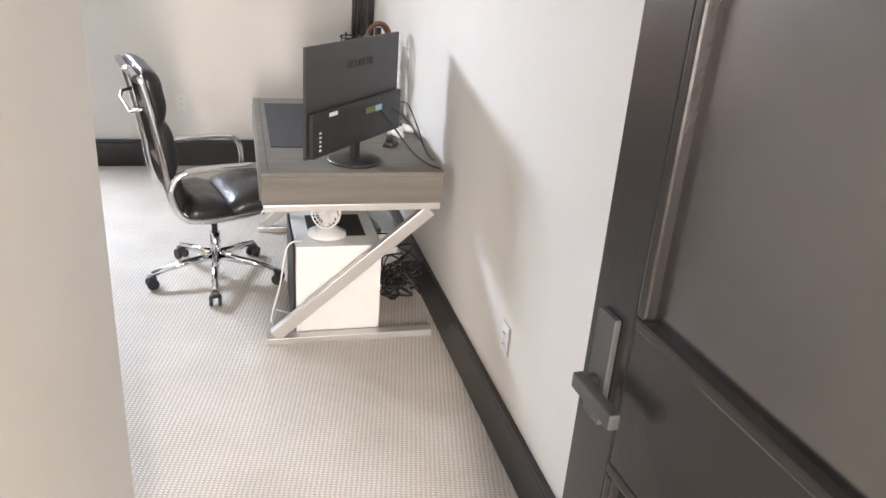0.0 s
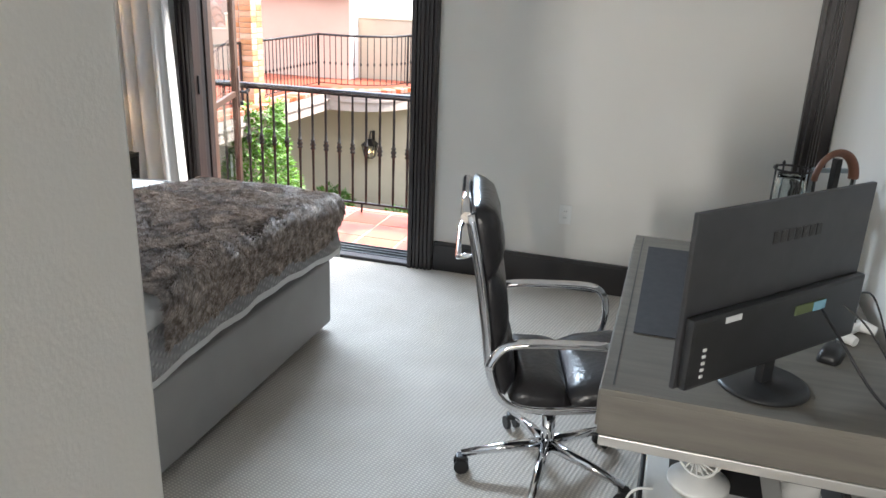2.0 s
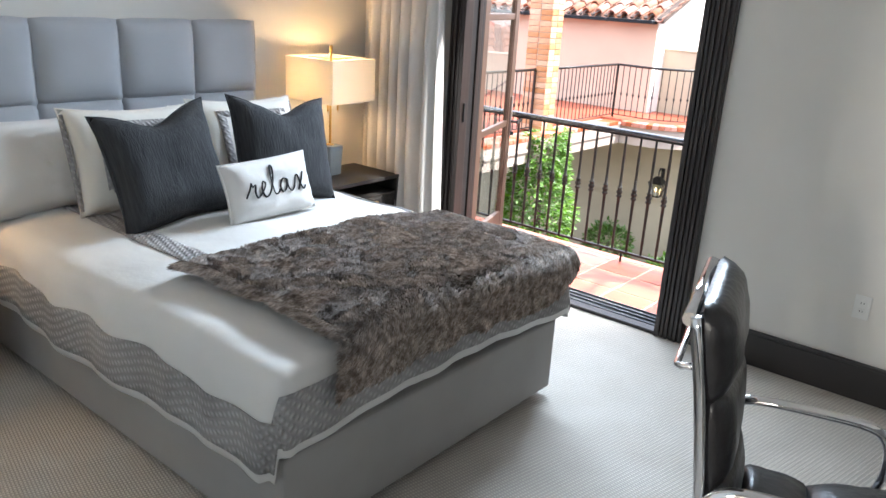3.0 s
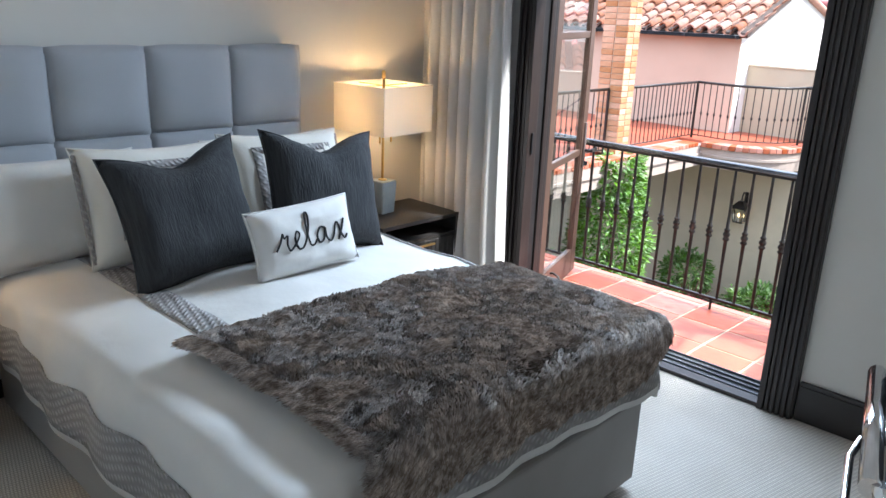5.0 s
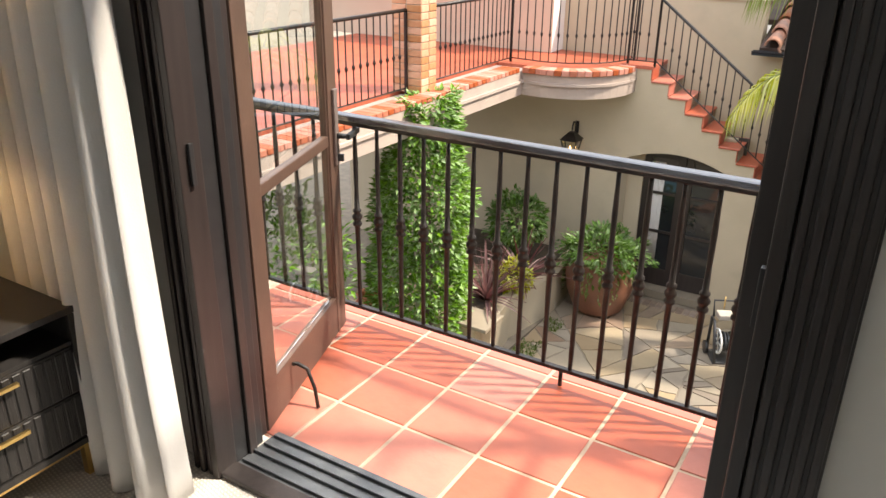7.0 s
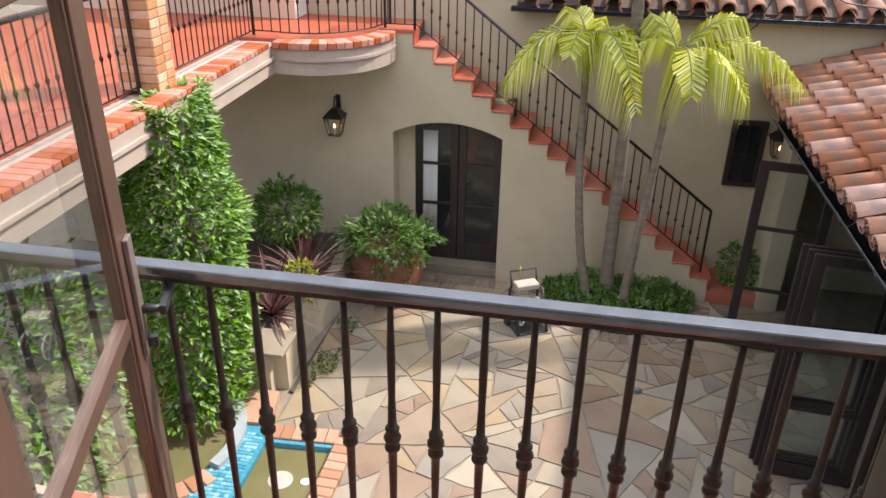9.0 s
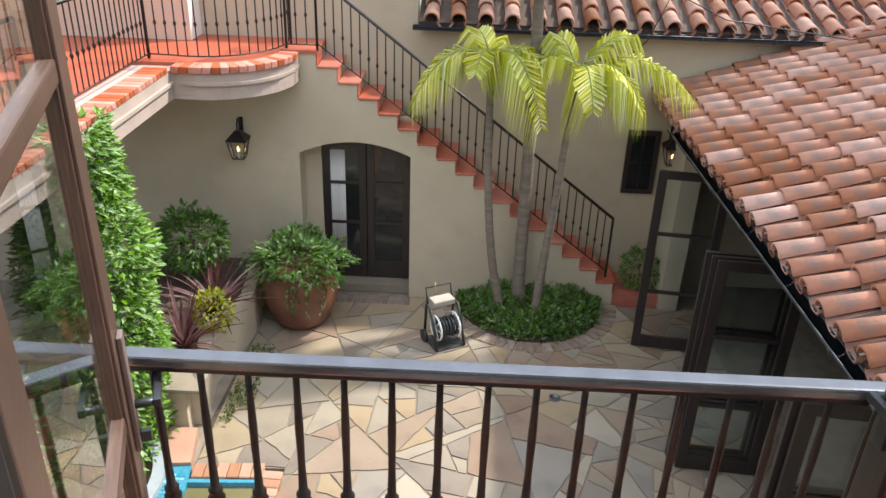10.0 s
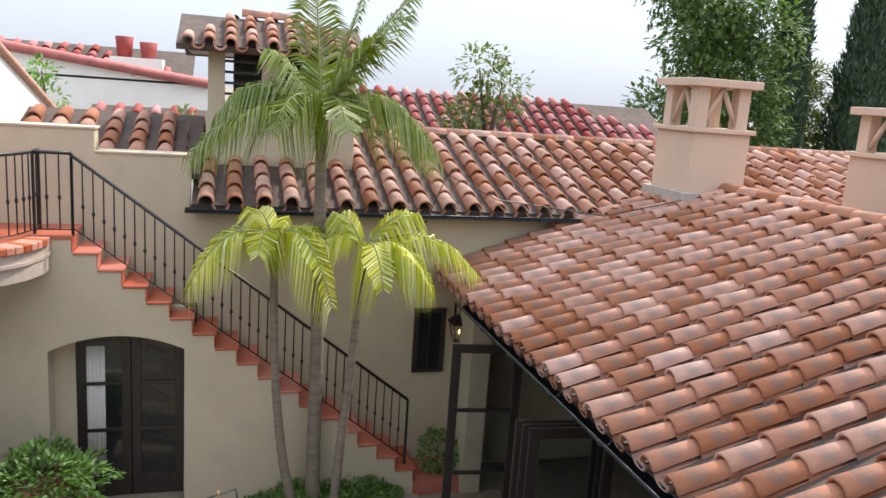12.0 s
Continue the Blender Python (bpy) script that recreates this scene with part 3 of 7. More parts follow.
def outlet(at, rz, label):
    ob = thing("wall_outlet", label, "outlet", at, rz)
    part("plate", box(-0.036, 0.036, -0.007, 0, -0.058, 0.058, 0.003), M_WHITEPL, ob)
    for dz in (-0.02, 0.02):
        s = part("socket", box(-0.017, 0.017, -0.010, -0.0072, dz - 0.014, dz + 0.014, 0.002), M_WHITEPL, ob)
        for dx in (-0.006, 0.006):
            part("slot", box(dx - 0.0012, dx + 0.0012, -0.0112, -0.0102, dz - 0.003, dz + 0.006), M_BLACK, s)
    return ob


outlet((-0.425, YD - 0.0005, 0.46), 0, "white duplex wall outlet on the bare wall")
outlet((XR - 0.0005, 0.72, 0.42), -90, "white duplex wall outlet beside the entry door")


# ---- bed ----
BX0, BX1, BY0, BY1 = -3.64, -1.45, 1.48, 3.05
bed = thing("bed", "queen bed with a grey upholstered base and tufted headboard", "bed", (-2.55, 2.26, 0))
W = bed.matrix_world.inverted()


def local(bm, parent):
    bmesh.ops.transform(bm, matrix=parent.matrix_world.inverted(), verts=bm.verts)
    return bm


part("base", local(box(BX0, BX1, BY0, BY1, 0.04, 0.39, 0.018, seg=3), bed), M_BEDBASE, bed, "grey linen upholstered bed base")
for x in (BX0 + 0.1, BX1 - 0.12):
    for y in (BY0 + 0.1, BY1 - 0.1):
        part("foot", local(box(x - 0.03, x + 0.03, y - 0.03, y + 0.03, 0, 0.045), bed), M_BLACK, bed)
part("mattress", local(box(BX0 + 0.02, BX1 - 0.02, BY0 + 0.02, BY1 - 0.02, 0.391, 0.605, 0.05, seg=4), bed), M_SHEET, bed, "white mattress")
ys = [1.42, 1.83, 2.26, 2.69, 3.10]
part("headboard_frame", local(box(XL + 0.025, -3.735, 1.42, 3.10, 0.1, 1.525, 0.01), bed), M_HEAD, bed)
for z0, z1 in ((0.39, 0.76), (0.76, 1.14), (1.14, 1.535)):
    for ya, yb in zip(ys, ys[1:]):
        def fn(u, v, ya=ya, yb=yb, z0=z0, z1=z1):
            e = (1 - abs(2 * u - 1) ** 5) * (1 - abs(2 * v - 1) ** 5)
            return (-3.715 + 0.05 * e, yb - (yb - ya - 0.004) * u, z0 + (z1 - z0 - 0.004) * v)
        part("tufted_panel", local(sheet(fn, 12, 12, 0.018), bed), M_HEAD, bed)


def bend(d, r=0.07):
    """How far a cloth has run level and dropped, d metres past the edge."""
    if d <= 0:
        return d, 0.0
    a = d / r
    if a < math.pi / 2:
        return r * math.sin(a), r * (1 - math.cos(a))
    return r + 0.06 * (d - r * math.pi / 2), r + (d - r * math.pi / 2)


TOPZ = 0.675


def bed_cloth(x, s, foot_edge, near_edge, far_edge, lift, puff=0.02):
    """A point of a cloth laid on the bed: x along it, s across it."""
    far = s > (near_edge + far_edge) / 2
    ox, oy = x - foot_edge, (s - far_edge if far else near_edge - s)
    if ox > 0 and oy > 0:                       # the corner hangs in one rounded sweep
        e, q = max(ox, oy), math.hypot(ox, oy)
        h, drop = bend(e)
        bx, by, dx, dy = h * ox / q, h * oy / q, drop * ox / q, drop * oy / q
    else:
        (bx, dx), (by, dy) = bend(ox), bend(oy)
        drop = max(dx, dy)
    px = foot_edge + bx
    py = far_edge + by if far else near_edge - by
    k = max(0.0, 1 - ((s - 2.26) / 0.85) ** 2)
    fold = 0.015 * wob(x * 2.1, s * 2.7, 3) + 0.008 * wob(x * 6, s * 5, 8) + 0.006 * abs(wob(x * 5 + s * 9, s * 4 - x * 3, 11))
    if drop > 0.03:
        px += (0.03 * wob(s * 5, 1.0, 4)) * min(1, dx / 0.1)
        py += (0.04 * wob(x * 4.5, 2.0, 4)) * min(1, dy / 0.1) * (1 if s > 2.26 else -1)
    return Vector((px, py, TOPZ + lift + puff * k + fold - drop))


NEAR, FAR, FOOT = BY0 + 0.03, BY1 - 0.03, BX1 - 0.03
S0, S1, X0, X1 = NEAR - 0.39, FAR + 0.33, -3.42, FOOT + 0.30
duvet = thing("duvet", "white cotton duvet with grey woven border bands, spread over the bed", "duvet", (-2.5, 2.26, 0.65))


def duvet_pt(x, s):
    return bed_cloth(x, s, FOOT, NEAR, FAR, 0.0, 0.05)


def strip(x0, x1, s0, s1, nu, nv, off, thick):
    """Part of the duvet between two lines along it and two across it."""
    def fn(u, v):
        x, s = x0 + (x1 - x0) * u, s0 + (s1 - s0) * v
        hem = 0.03 * wob(x * 3, s * 3, 1)
        p = duvet_pt(x, s + (hem if s < NEAR else 0))
        if off:
            a, b = duvet_pt(x + 0.02, s), duvet_pt(x, s + 0.02)
            nrm = (a - duvet_pt(x, s)).cross(b - duvet_pt(x, s))
            p = p + nrm.normalized() * off
        return p
    return local(sheet(fn, nu, nv, thick), duvet)


M_BAND = weave("grey_woven_band", (0.52, 0.50, 0.485), (0.36, 0.34, 0.33), 16, 16, 1.0)
for _nd in M_BAND.node_tree.nodes:
    if _nd.bl_idname == "ShaderNodeMapping":
        _nd.inputs["Rotation"].default_value[0], _nd.inputs["Rotation"].default_value[1] = radians(50), radians(35)
part("cover", strip(X0, X1, S0, S1, 64, 64, 0.0, 0.012), M_SHEET, duvet)
part("border_band", strip(X0, X1 - 0.035, S0 + 0.03, S0 + 0.20, 60, 6, 0.006, 0.004), M_BAND, duvet, "grey herringbone border band")
part("border_band", strip(X0, X1 - 0.035, S1 - 0.20, S1 - 0.03, 60, 6, 0.006, 0.004), M_BAND, duvet, "grey herringbone border band")
part("border_band", strip(X1 - 0.20, X1 - 0.03, S0 + 0.20, S1 - 0.20, 6, 60, 0.006, 0.004), M_BAND, duvet, "grey herringbone border band")
part("inner_band", strip(X0 + 0.05, -2.1, 1.75, 1.86, 30, 5, 0.005, 0.003), M_BAND, duvet, "grey herringbone inner band")
part("inner_band", strip(X0 + 0.02, -2.1, 3.02, 3.13, 30, 5, 0.005, 0.003), M_BAND, duvet, "grey herringbone inner band")

# faux fur throw, lying across the foot of the bed
throw = thing("fur_throw", "grey-brown faux fur throw draped over the foot of the bed", "throw", (-1.95, 2.4, 0.68))


def throw_pt(u, v):
    u *= 1 - 0.30 * max(0.0, (v - 0.68) / 0.32) ** 2
    x = -2.23 + (FOOT + 0.235 + 2.23) * u + 0.04 * (v - 0.5)
    s = 1.66 + (3.19 - 1.66) * v + 0.05 * math.sin(u * 3)
    p = bed_cloth(x, s, FOOT - 0.0, NEAR, FAR + 0.02, 0.036, 0.06)
    k = min(1.0, max(0.0, (u - 0.55) / 0.3))
    p.x += 0.022 * k * k * (3 - 2 * k)
    p.z += 0.010 * wob(x * 2.5, s * 7, 5) + 0.008 * abs(wob(x * 3 + s * 2, s * 8, 6))
    return p


part("backing", local(sheet(throw_pt, 44, 60, 0.02), throw), M_FURBASE, throw)
rnd = random.Random(4)
verts, faces = [], []
for k in range(60000):
    u, v = rnd.random(), rnd.random()
    if rnd.random() < 0.12:
        v = rnd.random() ** 2 * 0.1
    p = throw_pt(u, v)
    du, dv = throw_pt(min(1, u + 0.02), v) - throw_pt(max(0, u - 0.02), v), throw_pt(u, min(1, v + 0.02)) - throw_pt(u, max(0, v - 0.02))
    nr = du.cross(dv).normalized()
    clump = 1.3 * wob(p.x * 5, p.y * 5, 9) + 0.6 * wob(p.x * 17, p.y * 17, 4) + 0.35 * (rnd.random() - 0.5)
    flow = du.normalized() * math.cos(clump - 0.9) + dv.normalized() * math.sin(clump - 0.9)
    ln = 0.02 + 0.02 * rnd.random()
    if v < 0.025:
        flow, ln = (-dv.normalized() + du.normalized() * 1.2 * (rnd.random() - 0.5)).normalized(), 0.03 + 0.03 * rnd.random()
    tip = p + flow * ln + nr * (0.008 + 0.007 * rnd.random())
    side = nr.cross(flow).normalized() * 0.0016
    i = len(verts)
    verts += [p - side, p + side, p + (tip - p) * 0.55 + side * 0.8 + nr * 0.008, tip]
    faces += [(i, i + 1, i + 2), (i, i + 2, i + 3)]
me = bpy.data.meshes.new("fur")
me.from_pydata([throw.matrix_world.inverted() @ Vector(v) for v in verts], [], faces)
me.materials.append(M_FUR)
fur = new("fur", me)
fur.parent = throw
tagged(fur, "long grey-brown pile", kind="stuff")


def pillow(name, label, w, h, t, m, matrix, pinch=0.10, nu=18, seed=0, group="", category="pillow", chop=0.0):
    ob = tagged(new(name), label, category, group)
    ob.matrix_world = matrix
    def shape(side):
        def fn(u, v):
            a, b = 2 * u - 1, 2 * v - 1
            ed = max(0.0, (1 - a ** 4) * (1 - b ** 4)) ** 0.55
            c = 1 - pinch * (1 - b * b) * abs(a) ** 3
            d = 1 - pinch * (1 - a * a) * abs(b) ** 3
            wr = 0.012 * wob(a * 2.2 + seed, b * 2.2, side) * ed + 0.006 * wob(a * 6 + seed, b * 5, side) * ed
            return (a * w / 2 * c, side * (t / 2 * ed) + wr, h / 2 * (1 + b * d) - chop * math.exp(-(a / 0.42) ** 2) * max(0.0, (b + 0.4) / 1.4) ** 1.5)
        return fn
    bm = sheet(shape(-1), nu, nu)
    own = sheet(shape(1), nu, nu)
    merge(own, bm)
    bmesh.ops.remove_doubles(bm, verts=bm.verts, dist=0.002)
    bmesh.ops.recalc_face_normals(bm, faces=bm.faces)
    part("cover", bm, m, ob, smooth=True)
    pip = []
    for k in range(4):
        for i in range(10):
            q = i / 10
            a, b = ((-1 + 2 * q, -1), (1, -1 + 2 * q), (1 - 2 * q, 1), (-1, 1 - 2 * q))[k]
            c = 1 - pinch * (1 - b * b) * abs(a) ** 3
            d = 1 - pinch * (1 - a * a) * abs(b) ** 3
            pip.append((a * w / 2 * c, 0, h / 2 * (1 + b * d) - chop * math.exp(-(a / 0.42) ** 2) * max(0.0, (b + 0.4) / 1.4) ** 1.5))
    part("piping", tube(pip, 0.005, 5, closed=True), m, ob)
    return ob


def lean(x, y, z, back, yaw=0, roll=0):
    """Stands a cushion on the bed with its face to +x, leaning back towards the headboard."""
    return pose(x, y, z) @ pose(0, 0, 0, 0, 0, 90 + yaw) @ pose(0, 0, 0, -back, 0, 0) @ pose(0, 0, 0, 0, roll, 0)


pillow("sleeping_pillow", "plump white sleeping pillow lying by the headboard", 0.72, 0.46, 0.2, M_SHEET, lean(-3.36, 1.74, 0.69, 24), seed=1, group="bed pillows")
pillow("sleeping_pillow", "plump white sleeping pillow lying by the headboard", 0.72, 0.46, 0.2, M_SHEET, lean(-3.36, 2.78, 0.69, 24), seed=2, group="bed pillows")
for yy, sd in ((2.06, 3), (2.70, 4)):
    sh = pillow("sham_pillow", "ivory pillow sham with a grey key-pattern border", 0.66, 0.50, 0.19, M_PILLOW, lean(-3.14, yy, 0.70, 22, 0, 2), seed=sd, group="pillow shams")
    for x0, x1, z0, z1 in ((-0.322, -0.306, 0.03, 0.47), (0.306, 0.322, 0.03, 0.47)):
        part("edge_band", box(x0, x1, -0.014, 0.014, z0, z1, 0.004), M_BAND, sh)
    def frame_pt(a, b):
        ed = max(0.0, (1 - a ** 4) * (1 - b ** 4)) ** 0.55
        return Vector((a * 0.33 * (1 - 0.1 * (1 - b * b) * abs(a) ** 3), -(0.095 * ed) - 0.004, 0.25 * (1 + b * (1 - 0.1 * (1 - a * a) * abs(b) ** 3))))
    for q in range(4):
        def fn(u, v, q=q):
            i, o = 0.52, 0.66
            r = i + (o - i) * v
            c = (-1 + 2 * u) * r
            a, b = ((c, -r), (r, c), (-c, r), (-r, -c))[q]
            return frame_pt(a, b)
        part("key_band", sheet(fn, 14, 2, 0.002), M_BAND, sh)
pillow("throw_pillow", "charcoal ribbed linen cushion with pointed corners", 0.58, 0.54, 0.2, M_CHAR, lean(-2.83, 2.05, 0.70, 19, 4, -4), 0.12, seed=5, group="charcoal cushions", chop=0.06)
pillow("throw_pillow", "charcoal ribbed linen cushion leaning on a sham", 0.56, 0.54, 0.2, M_CHAR, lean(-2.79, 2.62, 0.71, 20, -4, 5), 0.12, seed=6, group="charcoal cushions", chop=0.07)
rel = pillow("lumbar_pillow", "white lumbar cushion with the stitched word relax", 0.50, 0.275, 0.13, M_SHEET, lean(-2.61, 2.385, 0.725, 18, 2, -1), 0.06, seed=7)


def script(strokes, w, h, at, depth, r, parent):
    """Handwritten strokes, laid on the bulge of a cushion; units of an x-height grid."""
    for st in strokes:
        pts = [Vector((x, 0, z)) for x, z in st]
        fine = []
        for i in range(len(pts) - 1):
            p0, p1, p2, p3 = pts[max(i - 1, 0)], pts[i], pts[i + 1], pts[min(i + 2, len(pts) - 1)]
            for k in range(5):
                t = k / 5
                fine.append(0.5 * ((2 * p1) + (p2 - p0) * t + (2 * p0 - 5 * p1 + 4 * p2 - p3) * t * t + (3 * p1 - p0 - 3 * p2 + p3) * t ** 3))
        fine.append(pts[-1])
        out = []
        for p in fine:
            x, z = at[0] + p.x * w, at[1] + p.z * h
            a, b = x / 0.25, z / 0.1375 - 1
            ed = max(0.0, (1 - a ** 4) * (1 - b ** 4)) ** 0.55
            out.append((x, -0.065 * ed - depth, z))
        part("stitching", tube(out, r, 5), M_INK, parent, "black hand-stitched lettering")


script([[(0, 0.15), (0.35, 0.6), (0.55, 1.0), (0.6, 0.75), (0.85, 0.85), (0.75, 0.4), (0.85, 0.05), (1.15, 0.2), (1.5, 0.55), (1.65, 0.85), (1.45, 0.95), (1.3, 0.5), (1.45, 0.05), (1.8, 0.1),
         (2.25, 0.8), (2.5, 1.7), (2.35, 1.85), (2.2, 1.2), (2.25, 0.2), (2.5, 0.05), (2.8, 0.3)],
        [(3.45, 0.85), (3.15, 0.9), (2.85, 0.5), (2.95, 0.1), (3.3, 0.25), (3.5, 0.85), (3.5, 0.3), (3.75, 0.05), (4.05, 0.3), (4.3, 0.9), (4.5, 0.9), (4.65, 0.3), (4.85, 0.0), (5.1, 0.2)],
        [(5.05, 1.1), (4.75, 0.55), (4.35, 0.0)]], 0.068, 0.072, (-0.178, 0.10), 0.003, 0.0042, rel)


def nightstand(at, rz, label):
    ob = thing("nightstand", label, "nightstand", at, rz, group="nightstands")
    w, d, h = 0.60, 0.43, 0.60       # local x across the front, y back to the wall
    part("top", box(-w / 2, w / 2, 0, d, h - 0.022, h, 0.003), M_NIGHT, ob)
    for sx in (-1, 1):
        part("side_panel", box(sx * w / 2 - (0.022 if sx > 0 else 0), sx * w / 2 + (0.022 if sx < 0 else 0), 0.001, d - 0.001, 0.13, h - 0.023, 0.002), M_NIGHT, ob)
    part("back_panel", box(-w / 2 + 0.023, w / 2 - 0.023, d - 0.014, d - 0.002, 0.13, h - 0.023), M_NIGHT, ob)
    part("bottom_panel", box(-w / 2 + 0.023, w / 2 - 0.023, 0.004, d - 0.015, 0.13, 0.15), M_NIGHT, ob)
    part("shelf", box(-w / 2 + 0.023, w / 2 - 0.023, 0.01, d - 0.015, 0.475, 0.488), M_NIGHT, ob)
    for z0, z1 in ((0.315, 0.472), (0.155, 0.312)):
        dr = part("drawer", box(-w / 2 + 0.025, w / 2 - 0.025, 0.008, 0.022, z0, z1, 0.002), M_NIGHT, ob, "fluted black oak drawer front")
        for i in range(17):
            x = -w / 2 + 0.042 + i * 0.0323
            part("flute", box(x - 0.012, x + 0.012, 0.003, 0.0078, z0 + 0.006, z1 - 0.006, 0.0022, seg=1), M_NIGHT, dr)
        part("pull", box(-0.09, 0.09, -0.022, -0.008, z1 - 0.03, z1 - 0.018, 0.002), M_BRASS, dr, "flat brass pull")
    for sx in (-1, 1):
        for y in (0.02, d - 0.05):
            part("leg", box(sx * (w / 2 - 0.03) - 0.014, sx * (w / 2 - 0.03) + 0.014, y, y + 0.028, 0.0, 0.129, 0.002), M_BRASS, ob, "square brass leg")
    part("base_rail", box(-w / 2 + 0.045, w / 2 - 0.045, 0.022, 0.044, 0.108, 0.1285, 0.002), M_BRASS, ob, "brass base rail")
    part("base_rail", box(-w / 2 + 0.045, w / 2 - 0.045, d - 0.045, d - 0.025, 0.108, 0.1285, 0.002), M_BRASS, ob, "brass base rail")
    return ob


def table_lamp(at, rz, label):
    ob = thing("table_lamp", label, "lamp", at, rz, group="bedside lamps")
    bm = box(-0.06, 0.06, -0.06, 0.06, 0, 0.19)
    for v in bm.verts:
        if v.co.z < 0.1:
            v.co.x *= 0.86
            v.co.y *= 0.86
    bmesh.ops.bevel(bm, geom=bm.edges[:], offset=0.004, segments=2, affect="EDGES")
    part("base", bm, M_CONCRETE, ob, "grey cast concrete block")
    part("collar", lathe([(0.026, 0.1905), (0.026, 0.196), (0.012, 0.2)], 16), M_BRASS, ob)
    part("stem", rod((0, 0, 0.196), (0, 0, 0.77), 0.0075), M_BRASS, ob, "slim brass stem")
    part("finial", lathe([(0.011, 0.77), (0.011, 0.805), (0.006, 0.81)], 12), M_BRASS, ob)
    z0, z1 = 0.478, 0.737
    a, b, t = 0.195, 0.195, 0.003
    shade = bmesh.new()
    loops = [[shade.verts.new((sx * (a - o), sy * (b - o), z)) for sx, sy in ((-1, -1), (1, -1), (1, 1), (-1, 1))] for o, z in ((0, z0), (0, z1), (t, z1), (t, z0))]
    for m_ in range(4):
        P_, Q_ = loops[m_], loops[(m_ + 1) % 4]
        for i in range(4):
            shade.faces.new((P_[i], P_[(i + 1) % 4], Q_[(i + 1) % 4], Q_[i]))
    sh = part("shade", shade, M_SHADE, ob, "white linen rectangular shade")
    for x0, x1, y0, y1 in ((-a, a, -0.003, 0.003), (-0.003, 0.003, -b, b)):
        part("spider", box(x0, x1, y0, y1, z1 - 0.012, z1 - 0.007), M_BRASS, ob)
    for dx in (-0.045, 0.045):
        part("pull_chain", rod((dx, -0.02, 0.40), (dx, -0.02, 0.55), 0.0015, n=5), M_BRASS, ob)
        part("pull", rod((dx, -0.02, 0.41), (dx, -0.02, 0.455), 0.006, n=8), M_BRASS, ob)
    part("bulb", lathe([(0.012, 0.55), (0.03, 0.60), (0.026, 0.64), (0.008, 0.66)], 14, at=(0, 0.03, 0)), BULB, ob, "lit warm bulb")
    return ob


BULB = emitter("warm_bulb", (1.0, 0.62, 0.28), 42.0)
nightstand((-3.22, 3.59, 0), 90, "black fluted nightstand with brass pulls beside the curtain")
table_lamp((-3.495, 3.525, 0.601), 95, "lit brass lamp with a concrete base and linen shade")
nightstand((-3.22, 0.98, 0), 90, "black fluted nightstand with brass legs on the passage side")
table_lamp((-3.48, 0.93, 0.601), 90, "lit brass lamp on the far side nightstand")

# curtain: deep folds gathered at the bed end of the opening
cur = thing("curtain", "floor-length white linen curtain drawn back in deep folds", "curtain", (-3.3, 3.98, 0))


def curtain_pt(u, v):
    z = 2.62 * (1 - v) + 0.004
    spread = 1 + 0.12 * v
    x = -3.62 + 0.60 * u * spread + 0.03 * v * u + 0.05 * v * v * u
    amp = (0.035 + 0.05 * u * v)
    ph = u * 2 * math.pi * 6.5 + 1.6 * wob(u * 4, v * 0.7, 6)
    y = 3.985 - 0.035 * v + amp * math.sin(ph + 0.6 * math.sin(v * 2)) + 0.01 * wob(u * 9, v * 3, 2) - 0.06 * u * v
    return Vector((x + 0.015 * math.cos(ph), min(y, 4.055), z))


part("panel", local(sheet(curtain_pt, 110, 26, 0.003), cur), M_CURTAIN, cur)
part("rod", local(rod((-3.74, 3.99, 2.64), (-1.0, 3.99, 2.64), 0.014), cur), M_IRON, cur, "black curtain rod")
for x in (-3.70, -2.2, -1.03):
    part("bracket", local(box(x - 0.012, x + 0.012, 3.99, YD - 0.001, 2.63, 2.655), cur), M_IRON, cur)

# ---- desk corner ----
DX0, DX1, DY0, DY1, DZ = 0.033, 0.785, 1.485, 2.83, 0.78
desk = thing("desk", "grey oak desk with crossed satin steel legs", "desk", (0.42, 2.28, 0))
part("top", local(box(DX0, DX1, DY0, DY1, DZ - 0.018, DZ, 0.004), desk), M_DESK, desk)
part("apron", local(box(DX0 + 0.004, DX1 - 0.004, DY0 + 0.004, DY1 - 0.004, DZ - 0.135, DZ - 0.0185, 0.003), desk), M_DESK, desk)
for i in range(3):
    y = DY0 + 0.03 + i * 0.43
    part("drawer_front", local(box(DX0 - 0.004, DX0 + 0.0035, y, y + 0.42, DZ - 0.125, DZ - 0.026, 0.002), desk), M_DESK, desk)
part("inlay_line", local(box(DX0 + 0.03, DX0 + 0.034, DY0 + 0.03, DY1 - 0.03, DZ + 0.0002, DZ + 0.001), desk), M_GREYPL, desk)
